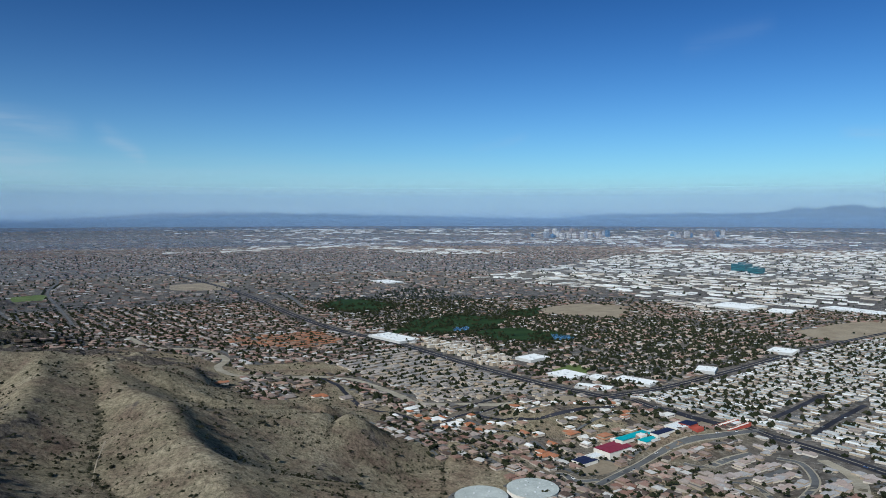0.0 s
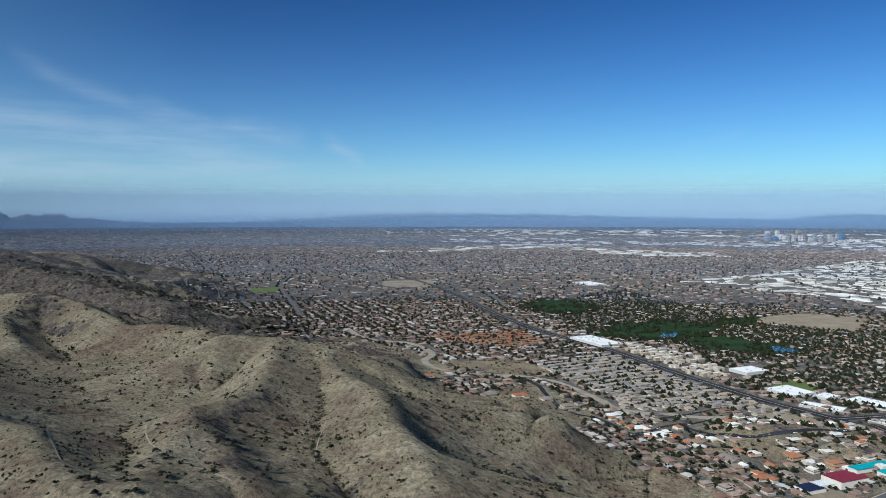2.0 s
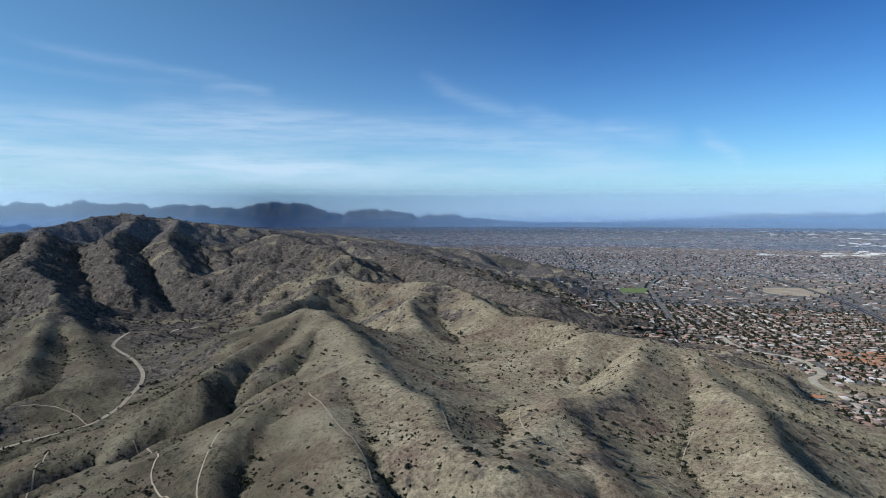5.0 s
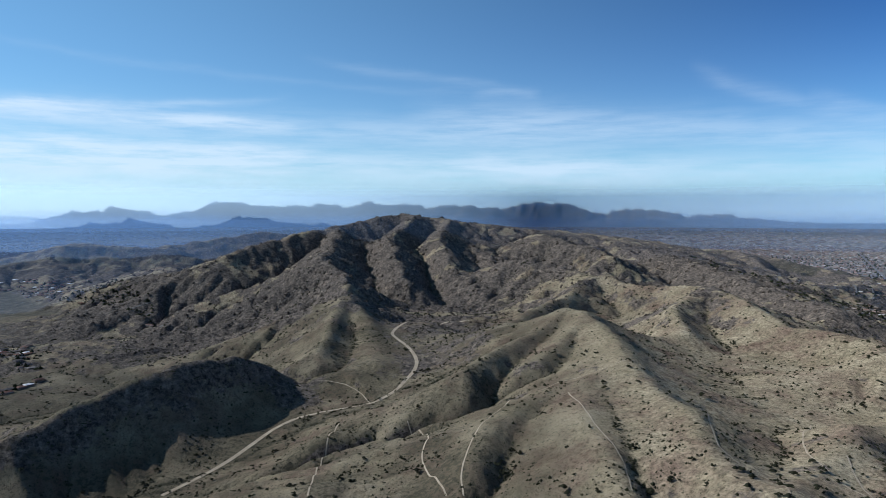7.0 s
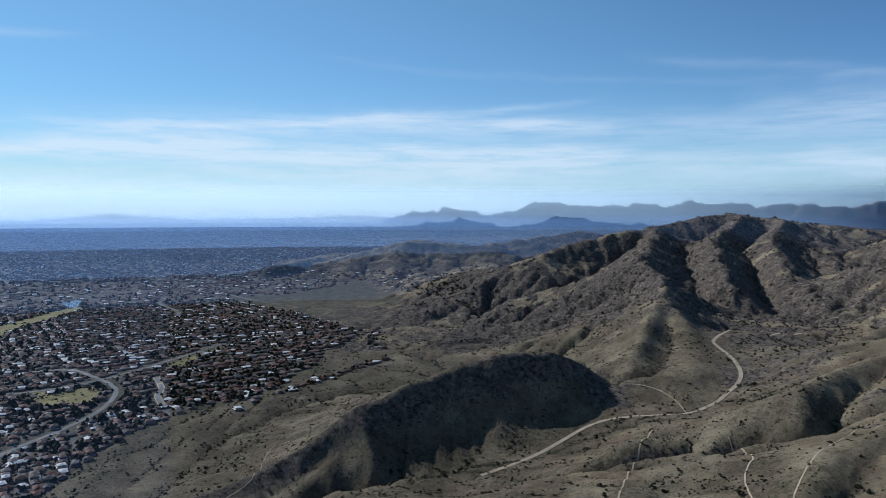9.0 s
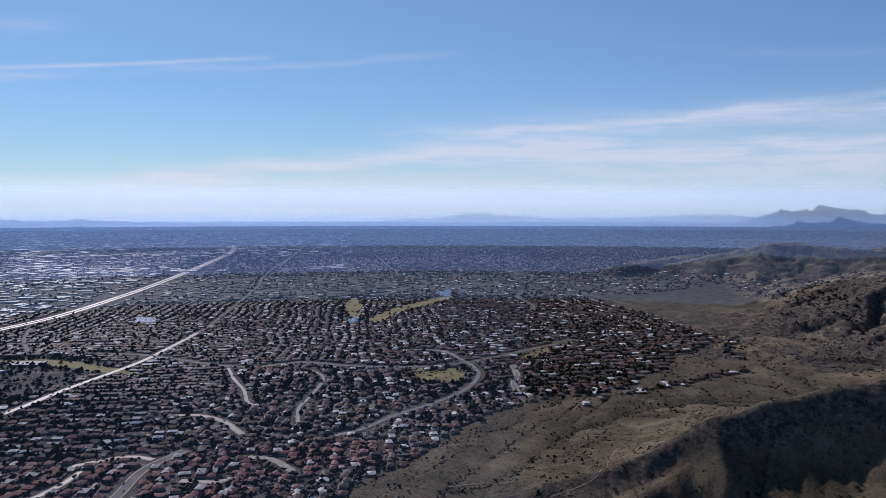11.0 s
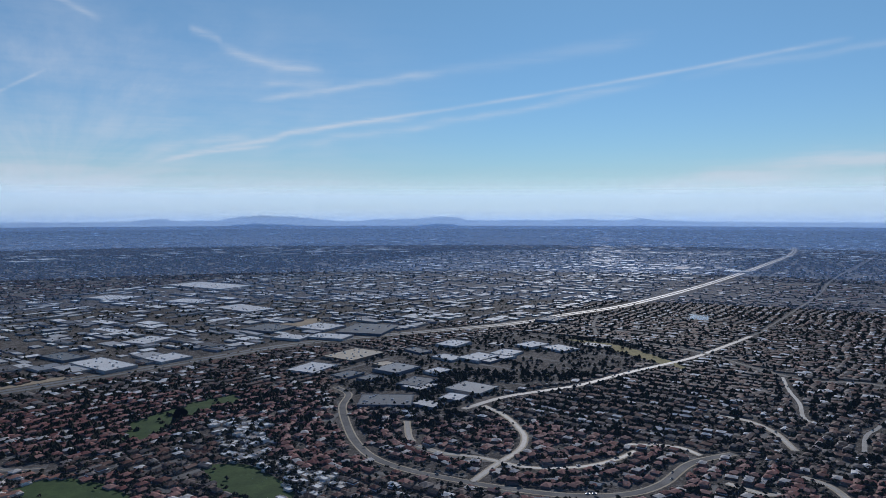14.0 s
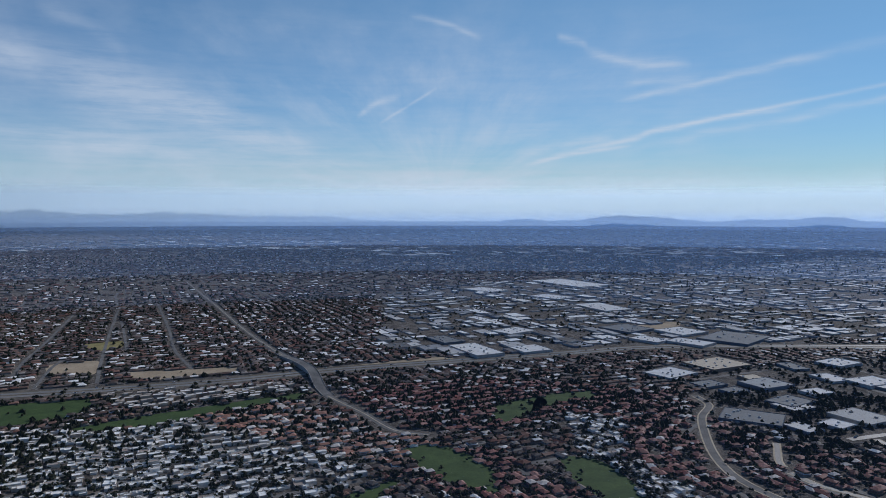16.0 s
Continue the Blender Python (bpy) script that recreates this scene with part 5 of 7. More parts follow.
# roof tones, wall tones, shapes, lot width, street spacing, trees for each lot, share of lots built
LOOK = {
    "suburb": (BROWNS, ADOBE, "tile", 16, 54, 1.4, 0.92),
    "mobile": (((0.52, 0.53, 0.54), (0.74, 0.74, 0.72), (0.3, 0.31, 0.32), (0.46, 0.46, 0.45), (0.16, 0.165, 0.17), (0.3, 0.34, 0.34), (0.24, 0.2, 0.18), (0.5, 0.5, 0.49)), STUCCO, "mobile", 11.0, 36, 0.55, 0.9),
    "tract": (((0.34, 0.27, 0.24), (0.38, 0.33, 0.31), (0.30, 0.25, 0.23), (0.32, 0.31, 0.31)), STUCCO, "tile", 13, 52, 0.4, 0.96),
    "grey_tile": (((0.26, 0.24, 0.225), (0.30, 0.26, 0.235), (0.34, 0.30, 0.27), (0.22, 0.205, 0.2), (0.36, 0.29, 0.22)), STUCCO, "tile", 12.5, 43, 0.7, 0.96),
    "orange": (((0.28, 0.12, 0.065), (0.33, 0.15, 0.085), (0.23, 0.11, 0.07), (0.26, 0.15, 0.10)), ADOBE, "tile", 13, 42, 0.8, 0.95),
    "estate": (((0.62, 0.6, 0.57), (0.36, 0.15, 0.08), (0.30, 0.2, 0.15), (0.7, 0.69, 0.67), (0.25, 0.21, 0.19)), STUCCO, "tile", 19, 58, 1.5, 0.8),
    "condo": (((0.62, 0.6, 0.57), (0.42, 0.36, 0.31), (0.7, 0.68, 0.65)), STUCCO, "condo", 21, 50, 0.7, 0.95),
    "leafy": (BROWNS + ((0.42, 0.33, 0.27), (0.36, 0.27, 0.22)), STUCCO, "tile", 20, 62, 3.0, 0.5),
    "industry": (((0.66, 0.66, 0.65), (0.46, 0.45, 0.43), (0.34, 0.31, 0.28), (0.72, 0.71, 0.69), (0.24, 0.22, 0.2), (0.42, 0.42, 0.42), (0.2, 0.18, 0.17)), WHITES, "shed", 46, 62, 1.2, 0.5),
    "flat_white": (((0.8, 0.8, 0.79), (0.74, 0.73, 0.71), (0.84, 0.84, 0.82), (0.6, 0.57, 0.53), (0.36, 0.3, 0.26), (0.8, 0.8, 0.78)), WHITES, "flat", 12.5, 54, 1.3, 0.9),
    "pink_tile": (((0.38, 0.2, 0.15), (0.43, 0.26, 0.2), (0.33, 0.18, 0.135), (0.66, 0.62, 0.58)), WHITES, "tile", 14, 44, 1.5, 0.93),
    "red_tile": (((0.27, 0.12, 0.1), (0.33, 0.165, 0.14), (0.22, 0.095, 0.08), (0.37, 0.21, 0.18), (0.26, 0.14, 0.12), (0.6, 0.57, 0.54)), ADOBE, "tile", 13, 50, 1.6, 0.96),
    "park": (((0.5, 0.52, 0.53), (0.62, 0.62, 0.6), (0.36, 0.38, 0.39)), ((0.3, 0.34, 0.38), (0.45, 0.42, 0.38), (0.2, 0.22, 0.25)), "shed", 80, 110, 9.0, 0.12),
    "sunbelt": (((0.17, 0.085, 0.065), (0.23, 0.135, 0.105), (0.10, 0.08, 0.072), (0.25, 0.22, 0.2), (0.78, 0.77, 0.75), (0.18, 0.135, 0.115), (0.13, 0.085, 0.07), (0.11, 0.1, 0.098)), ADOBE, "tile", 14.5, 48, 1.05, 0.95),
    "industry_blue": (((0.84, 0.84, 0.82), (0.5, 0.5, 0.5), (0.3, 0.31, 0.33), (0.84, 0.84, 0.82), (0.2, 0.205, 0.22), (0.62, 0.61, 0.59), (0.16, 0.15, 0.145)), ((0.45, 0.43, 0.4), (0.3, 0.32, 0.35)), "shed", 46, 56, 1.8, 0.64),
}
MAT = {}
for key, (roofs, walls, *rest) in LOOK.items():
    for own in (False, True):
        MAT[key, own] = (wall_material(key + "_wall", walls, own), roof_material(key + "_roof", roofs, own, shine=0.02 if rest[0] == "tile" else 0.04 if rest[0] == "shed" else 0.14))


def lots():
    """House places over the whole valley: x, y, turn, style number, and street pieces."""
    rng = np.random.default_rng(11)
    spots, streets, yards = [], [], []
    size = 420.0
    c, s = math.cos(GRID), math.sin(GRID)
    reach = 6400.0
    n = int(reach / size) + 1
    turned = rng.random((2 * n + 1, 2 * n + 1))
    kinds = rng.random((2 * n + 1, 2 * n + 1))
    for bi in range(-n, n + 1):
        for bj in range(-n, n + 1):
            cu, cv = bi * size, bj * size
            bx, by = cu * c - cv * s, cu * s + cv * c
            br = math.hypot(bx, by)
            az = math.degrees(math.atan2(-bx, by)) % 360
            if br > reach or (240 < az < 314) or br < 380:
                continue
            for style in range(len(STYLES)):
                look_ = LOOK[STYLES[style]]
                lot, gap = look_[3], look_[4]
                across = np.arange(-size / 2 + gap / 2, size / 2, gap)
                along = np.arange(-size / 2 + 14, size / 2 - 8, lot)
                swap = turned[bi + n, bj + n] > 0.5
                for v0 in across:
                    for row in (-1, 1):
                        a = along + rng.uniform(-1.5, 1.5, len(along)) + rng.uniform(-4, 4)
                        b = np.full(len(along), v0 + row * gap * 0.27) + rng.uniform(-1.8, 1.8, len(along))
                        u, v = (b, a) if swap else (a, b)
                        u, v = u + cu, v + cv
                        x, y = u * c - v * s, u * s + v * c
                        if not (STYLE[cell(x, y)] == style).any():
                            continue
                        if style not in (1, 8, 12, 13):
                            wx, wy = 26 * fbm(x, y, 260, 2, 91), 26 * fbm(x, y, 260, 2, 95)
                            x, y = x + wx, y + wy
                        turn = GRID + (math.pi / 2 if swap else 0) + (0 if row < 0 else math.pi) + rng.normal(0, 0.14 if style == 1 else 0.05, len(along))
                        if style == 1:
                            turn = turn + math.pi / 2
                            x, y = x + rng.normal(0, 2.2, len(x)), y + rng.normal(0, 2.2, len(x))
                        keep = (STYLE[cell(x, y)] == style) & (rng.random(len(along)) < look_[6])
                        spots.append(np.stack([x, y, turn + 0 * x, np.full(len(x), style)], -1)[keep])
                    if br < 2600 and style not in (8, 13):
                        a = np.arange(-size / 2, size / 2 + 1, 12.0)
                        u, v = (np.full(len(a), v0), a) if swap else (a, np.full(len(a), v0))
                        u, v = u + cu, v + cv
                        x, y = u * c - v * s, u * s + v * c
                        if (STYLE[cell(x, y)] == style).any():
                            if style != 1 and style != 12:
                                wx, wy = 26 * fbm(x, y, 260, 2, 91), 26 * fbm(x, y, 260, 2, 95)
                                x, y = x + wx, y + wy
                            ok = (STYLE[cell(x, y)] == style) & (TAKEN[cell(x, y)] == 0)
                            streets.append((x, y, ok, 8.0 if style != 1 else 6.0))
    return np.vstack(spots), streets


SPOTS, STREETS = lots()
# Curved rows of tile-roofed houses round one centre
RING_MID = (-330.0, -865.0)
ring = []
rng = np.random.default_rng(5)
for radius in (46, 74, 128, 156, 205, 252, 280, 331, 359):
    n = int(2 * math.pi * radius / 13.0)
    for i in range(n):
        a = 2 * math.pi * i / n + 0.2 * radius
        x, y = RING_MID[0] + radius * math.cos(a) + rng.normal(0, 1.5), RING_MID[1] + radius * math.sin(a) + rng.normal(0, 1.5)
        ring.append((x, y, a + math.pi / 2 + (math.pi if radius in (74, 156, 252, 331) else 0), 11))
ring = np.array(ring)
in_ring = np.hypot(SPOTS[:, 0] - RING_MID[0], SPOTS[:, 1] - RING_MID[1]) < 385
SPOTS = np.vstack([SPOTS[~(in_ring & (SPOTS[:, 3] == 11))], ring[STYLE[cell(ring[:, 0], ring[:, 1])] == 11]])
SPOTS = SPOTS[TAKEN[cell(SPOTS[:, 0], SPOTS[:, 1])] == 0]


def infill(count, reach, gap):
    """More houses in the gaps that the rows leave."""
    rg_ = np.random.default_rng(15)
    full = np.zeros((SIDE, SIDE), bool)
    near = SPOTS[np.hypot(SPOTS[:, 0], SPOTS[:, 1]) < reach + 50]
    k = int(gap / CELL) + 1
    disc = [(dj, di) for dj in range(-k, k + 1) for di in range(-k, k + 1) if math.hypot(dj, di) * CELL <= gap]
    j, i = cell(near[:, 0], near[:, 1])
    for dj, di in disc:
        full[j + dj, i + di] = True
    dj, di = np.array(disc).T
    r_, a_ = reach * np.sqrt(rg_.random(count)), rg_.uniform(0, 2 * math.pi, count)
    x, y = r_ * np.cos(a_), r_ * np.sin(a_)
    jj, ii = cell(x, y)
    style = STYLE[jj, ii]
    chance = np.array([0.75, 0.12, 0.3, 0.6, 0.6, 0.1, 0.2, 0.15, 0, 0.85, 0.9, 0.95, 0, 0, 0.8])[style] * np.where((y > 0) & (style == 0), 0.7, 1.0)
    ok = (TAKEN[jj, ii] == 0) & (rg_.random(count) < chance) & (r_ > 560)
    extra = []
    for n in np.nonzero(ok)[0]:
        if not full[jj[n], ii[n]]:
            full[jj[n] + dj, ii[n] + di] = True
            extra.append((x[n], y[n], GRID + math.pi / 2 * int(rg_.integers(0, 4)) + rg_.normal(0, 0.12), style[n]))
    return np.array(extra)


SPOTS = np.vstack([SPOTS, infill(90000, 1900, 11.0)])
d = TAKEN[cell(SPOTS[:, 0], SPOTS[:, 1])]
r = np.hypot(SPOTS[:, 0], SPOTS[:, 1])
az = np.degrees(np.arctan2(-SPOTS[:, 0], SPOTS[:, 1])) % 360
SPOTS = SPOTS[(d == 0) & (r > 560) & ((az < 238) | (az > 316))]
r = np.hypot(SPOTS[:, 0], SPOTS[:, 1])
SPOTS = SPOTS[np.argsort(r)]
SPOTS = SPOTS[lie(SPOTS[:, 0], SPOTS[:, 1]) < 35]
r = np.hypot(SPOTS[:, 0], SPOTS[:, 1])
thin = np.random.default_rng(3).random(len(SPOTS))
SPOTS = SPOTS[(r < 2300) | (thin < np.where((SPOTS[:, 3] == 8) | (SPOTS[:, 3] == 13), 0.7, 0.3))]
DISTANCE = np.hypot(SPOTS[:, 0], SPOTS[:, 1])


def street_mesh():
    vs, fs, n = [], [], 0
    for x, y, ok, wide in STREETS:
        dx, dy = np.gradient(x), np.gradient(y)
        ln = np.maximum(np.hypot(dx, dy), 1e-6)
        nx, ny = -dy / ln * wide / 2, dx / ln * wide / 2
        far = np.hypot(x, y) / 1000
        z = lie(x, y) + 0.1 * (0.6 + far ** 2 * 0.5)
        vs.append(np.stack([np.concatenate([x - nx, x + nx]), np.concatenate([y - ny, y + ny]), np.tile(z, 2)], -1))
        i = np.nonzero(ok[:-1] & ok[1:])[0]
        fs.append(np.stack([i, i + 1, i + 1 + len(x), i + len(x)], -1) + n)
        n += 2 * len(x)
    v = np.vstack(vs)
    x, y, z = drawn_in(v[:, 0], v[:, 1], v[:, 2])
    ob = mesh_object("residential_streets", np.stack([x, y, z], -1), np.vstack(fs), SURFACE["grey"])
    return tagged(ob, "web of worn grey residential streets", "street", kind="stuff")


street_mesh()
for radius in (60, 142, 228):
    ang = np.linspace(0, 2 * math.pi, 90)
    pts = [(RING_MID[0] + radius * math.cos(a), RING_MID[1] + radius * math.sin(a)) for a in ang]
    tagged(strip("road", [p for p in pts if STYLE[cell(*p)] == 11], 6.5, SURFACE["grey"], 0.1), ROAD_WORDS["grey"], "road", kind="structure")


def many(name, shapes, places, turns, sizes, materials, picks):
    """One joined mesh of many copies of a few shapes."""
    V, F, M, n = [], [], [], 0
    for s, (v, f, m) in enumerate(shapes):
        q = np.nonzero(picks == s)[0]
        if not len(q):
            continue
        w = v[None] * sizes[q][:, None, :]
        c, sn = np.cos(turns[q])[:, None], np.sin(turns[q])[:, None]
        x = w[..., 0] * c - w[..., 1] * sn + places[q, 0][:, None]
        y = w[..., 0] * sn + w[..., 1] * c + places[q, 1][:, None]
        z = w[..., 2] + places[q, 2][:, None]
        V.append(np.stack(drawn_in(x, y, z), -1).reshape(-1, 3))
        F.append((f[None] + (np.arange(len(q)) * len(v))[:, None, None] + n).reshape(-1, 3))
        M.append(np.tile(m, len(q)))
        n += len(q) * len(v)
    ob = mesh_object(name, np.vstack(V), np.vstack(F), materials[0])
    for extra in materials[1:]:
        ob.data.materials.append(extra)
    ob.data.polygons.foreach_set("material_index", np.concatenate(M).astype(np.int32))
    return ob


LIMIT = {"house": 290, "mobile_home": 150, "apartment_block": 40, "warehouse": 40}


def house_kind(style):
    return "apartment_block" if style == "condo" else "warehouse" if LOOK[style][2] == "shed" else "mobile_home" if style == "mobile" else "house"


NEAR_HOUSES = np.zeros(len(SPOTS), bool)
for i in range(len(SPOTS)):
    key = house_kind(STYLES[int(SPOTS[i, 3])])
    if LIMIT[key] > 0 and DISTANCE[i] < 1500:
        NEAR_HOUSES[i], LIMIT[key] = True, LIMIT[key] - 1
HOUSE_WORDS = {
    "suburb": "tan stucco house with a brown tile roof", "mobile": "white mobile home with a low pale metal roof", "tract": "tan stucco tract house with a mauve-grey tile roof",
    "grey_tile": "stucco house with a grey-brown tile roof", "orange": "stucco house with an orange tile roof", "estate": "large detached stucco house on a desert lot", "condo": "white flat-roofed apartment block",
    "leafy": "stucco house among tall trees", "industry": "white flat-roofed warehouse on bare ground", "flat_white": "white flat-roofed stucco house with parapets", "pink_tile": "white stucco house with a pinkish clay tile roof",
    "red_tile": "tan stucco house with a dark red clay tile roof", "park": "grey flat-roofed office block", "sunbelt": "stucco house with a clay tile roof on a dry lot", "industry_blue": "low grey flat-roofed warehouse by the freeway",
}
rng = np.random.default_rng(21)
for number, style, band in [(n, s, b) for n, s in enumerate(STYLES) for b in (0, 1)]:
    simple = LOOK[style][2] == "tile"
    q = np.nonzero((SPOTS[:, 3] == number) & ~NEAR_HOUSES & ((DISTANCE >= 1150) == (band == 1) if simple or LOOK[style][2] == "shed" else band == 0))[0]
    if not len(q):
        continue
    p = SPOTS[q]
    z = lie(p[:, 0], p[:, 1])
    shapes = HOUSES[("plain" if simple else "plain_shed") if band else LOOK[style][2]]
    sizes = rng.uniform(0.66, 0.9, (len(q), 3)) * (1 + 0.22 * (DISTANCE[q] > 2300))[:, None]
    if style in ("industry", "industry_blue", "park"):
        sizes = rng.uniform(0.28, 0.85, (len(q), 3)) * [1, 0.75, 1.0]
    ob = many("distant_" + ("buildings" if LOOK[style][2] == "shed" else "houses"), shapes, np.stack([p[:, 0], p[:, 1], z], -1), p[:, 2], sizes, MAT[style, False], rng.integers(0, len(shapes), len(q)))
    tagged(ob, "neighbourhood of " + HOUSE_WORDS[style].replace("house", "houses", 1), "houses", kind="stuff")


def split_mesh(name, shape, which, material):
    v, f, m = shape
    f = f[m == which]
    used, back = np.unique(f, return_inverse=True)
    me = bpy.data.meshes.new(name)
    me.from_pydata(v[used].tolist(), [], back.reshape(f.shape).tolist())
    me.materials.append(material)
    return me


def dark_glass():
    k = Mat("window_glass", 0.1)
    k.colour((0.02, 0.025, 0.03))
    return k.m


def slab(name, w, t, h, material):
    bm = bmesh.new()
    bmesh.ops.create_cube(bm, size=1)
    bmesh.ops.scale(bm, vec=(w, t, h), verts=bm.verts)
    bmesh.ops.translate(bm, vec=(0, 0, h / 2), verts=bm.verts)
    me = bpy.data.meshes.new(name)
    bm.to_mesh(me)
    bm.free()
    me.materials.append(material)
    return me


GLASS = dark_glass()
GARAGE = plain_material("garage_door_paint", ((0.4, (0.5, 0.46, 0.4)), (0.6, (0.58, 0.54, 0.48))), 2, 0.6)
PANE, DOOR = slab("window", 1.6, 0.12, 1.2, GLASS), slab("garage_door", 4.8, 0.12, 2.2, GARAGE)
WALLS, ROOFS = {}, {}
for style in STYLES:
    for i, shape in enumerate(HOUSES[LOOK[style][2]]):
        WALLS[style, i], ROOFS[style, i] = split_mesh("wall", shape, 0, MAT[style, True][0]), split_mesh("roof", shape, 1, MAT[style, True][1])


def house(style, variant, x, y, turn, size):
    big = LOOK[style][2] in ("shed", "condo")
    base = new(house_kind(style))
    base.matrix_world = Matrix.Translation((x, y, float(lie(x, y)))) @ Matrix.Rotation(turn, 4, "Z") @ Matrix.Diagonal((*size, 1))
    tagged(base, HOUSE_WORDS[style], "mobile home" if style == "mobile" else "building" if big else "house", "houses of the neighbourhood")
    for name, me in (("wall", WALLS[style, variant]), ("roof", ROOFS[style, variant])):
        new(name, me).parent = base
    v = np.array([c.co[:] for c in WALLS[style, variant].vertices])
    front = v[:, 1].min()
    near = v[np.abs(v[:, 1] - front) < 0.01]
    mid = near[:, 0].mean()
    if style != "mobile" and not big:
        g = new("garage_door", DOOR)
        g.parent, g.location = base, (mid, front - 0.02, 0.05)
    back = v[:, 1].max()
    wide = v[np.abs(v[:, 1] - back) < 0.01]
    for off in (-0.25, 0.25):
        w = new("window", PANE)
        w.parent, w.location = base, (wide[:, 0].mean() + off * np.ptp(wide[:, 0]), back + 0.02, 1.0)
    return base


for i in np.nonzero(NEAR_HOUSES)[0]:
    x, y, turn, number = SPOTS[i]
    style = STYLES[int(number)]
    house(style, int(rng.integers(0, len(HOUSES[LOOK[style][2]]))), x, y, turn, rng.uniform(0.7, 0.9, 3) * (1.15 if style == 'mobile' else 1.0))


# ---------------------------------------------------------------- trees and scrub
def lump(seed, level=1, rough=0.28):
    """A ragged clump: vertices and triangles."""
    bm = bmesh.new()
    bmesh.ops.create_icosphere(bm, subdivisions=level, radius=1.0)
    rg = random.Random(seed)
    for v in bm.verts:
        v.co *= 1 + rg.uniform(-rough, rough)
    v = np.array([c.co[:] for c in bm.verts])
    f = np.array([[c.index for c in t.verts] for t in bm.faces])
    bm.free()
    return v, f


def clumps(seed, count, spread, size, low, piece=None):
    """A crown of several ragged clumps round a centre, with gaps: vertices, triangles, material numbers."""
    rg = random.Random(seed)
    V, F, n = [], [], 0
    for i in range(count):
        v, f = (piece or lump)(seed * 31 + i)[:2]
        a, d = rg.uniform(0, 6.283), spread * math.sqrt(rg.random())
        s = size * rg.uniform(0.6, 1.15)
        V.append(v * [s, s, s * rg.uniform(0.6, 0.9)] + [d * math.cos(a), d * math.sin(a), low + rg.uniform(0, 1) * spread * 0.9])
        F.append(f + n)
        n += len(v)
    return np.vstack(V), np.vstack(F), np.zeros(sum(len(f) for f in F), int)


def nub(seed):
    """An eight-sided ragged clump for far trees."""
    rg = random.Random(seed)
    v = [(1, 0, 0), (0, 1, 0), (-1, 0, 0), (0, -1, 0), (0, 0, 1), (0, 0, -0.6)]
    v = np.array([[c * rg.uniform(0.7, 1.25) for c in p] for p in v])
    f = np.array([(0, 1, 4), (1, 2, 4), (2, 3, 4), (3, 0, 4), (1, 0, 5), (2, 1, 5), (3, 2, 5), (0, 3, 5)])
    return v, f, np.zeros(8, int)


def cap(seed):
    """A ragged four-sided clump for the farthest trees, open below."""
    v, f, m = nub(seed)
    return np.where(np.arange(6)[:, None] < 4, v * [1.1, 1.1, 0] - [0, 0, 0.55], v)[:5], f[:4], m[:4]


def crate(w, d, h):
    a, b = w / 2, d / 2
    v = [(sx * a, sy * b, z) for z in (-0.6, h) for sx, sy in ((-1, -1), (1, -1), (1, 1), (-1, 1))]
    v += v[4:]
    f = [(0, 1, 5), (0, 5, 4), (1, 2, 6), (1, 6, 5), (2, 3, 7), (2, 7, 6), (3, 0, 4), (3, 4, 7), (8, 9, 10), (8, 10, 11)]
    return np.array(v, float), np.array(f), np.array([0] * 8 + [1, 1])


def leaf_material(name, own, dry=0.0):
    k = Mat(name, 0.75)
    pick = k.ramp(k.own() if own else k.island(), (0.0, (0.024, 0.03, 0.018)), (0.35, (0.038, 0.044, 0.026)), (0.65, (0.048, 0.053, 0.031)), (1.0, (0.08, 0.075, 0.046)))
    c = k.mix(0.6, pick, k.ramp(k.noise(0.9, 3, 0.7), (0.3, (0.2, 0.22, 0.18)), (0.7, (0.6, 0.62, 0.52))), "OVERLAY")
    if dry:
        c = k.mix(dry, c, (0.036, 0.034, 0.022))
    k.colour(c).bump(k.noise(0.5, 3), 0.4, 0.9)
    through_, both = k.nt.nodes.new("ShaderNodeBsdfTranslucent"), k.nt.nodes.new("ShaderNodeMixShader")
    k.nt.links.new(k.mix(1.0, c, (1.5, 1.6, 1.1), "MULTIPLY"), through_.inputs[0])
    both.inputs[0].default_value = 0.4
    k.nt.links.new(k.bsdf.outputs[0], both.inputs[1])
    k.nt.links.new(through_.outputs[0], both.inputs[2])
    k.nt.links.new(both.outputs[0], k.nt.nodes["Material Output"].inputs[0])
    return k.m


def bark_material():
    k = Mat("tree_bark", 0.9)
    k.colour(k.ramp(k.noise(0.3, 4), (0.3, (0.06, 0.045, 0.03)), (0.7, (0.14, 0.11, 0.08)))).bump(k.noise(0.1, 3), 0.03)
    return k.m


LEAF, LEAF_OWN, SCRUB, BARK = leaf_material("tree_foliage", False), leaf_material("near_tree_foliage", True), leaf_material("scrub_foliage", False, 0.55), bark_material()


def trunk_mesh(seed):
    """A tapered trunk that forks into limbs."""
    bm = bmesh.new()
    rg = random.Random(seed)

    def limb(a, b, r0, r1):
        way = Vector(b) - Vector(a)
        m = Matrix.Translation((Vector(a) + Vector(b)) / 2) @ way.to_track_quat("Z", "Y").to_matrix().to_4x4()
        bmesh.ops.create_cone(bm, segments=6, radius1=r0, radius2=r1, depth=way.length, matrix=m)

    limb((0, 0, -0.5), (0.1, 0, 2.2), 0.26, 0.18)
    for i in range(4):
        a = i * 1.57 + rg.uniform(-0.4, 0.4)
        limb((0.1, 0, 2.0), (1.5 * math.cos(a), 1.5 * math.sin(a), 4.0 + rg.uniform(-0.4, 0.6)), 0.14, 0.05)
    me = bpy.data.meshes.new("trunk")
    bm.to_mesh(me)
    bm.free()
    me.materials.append(BARK)
    return me


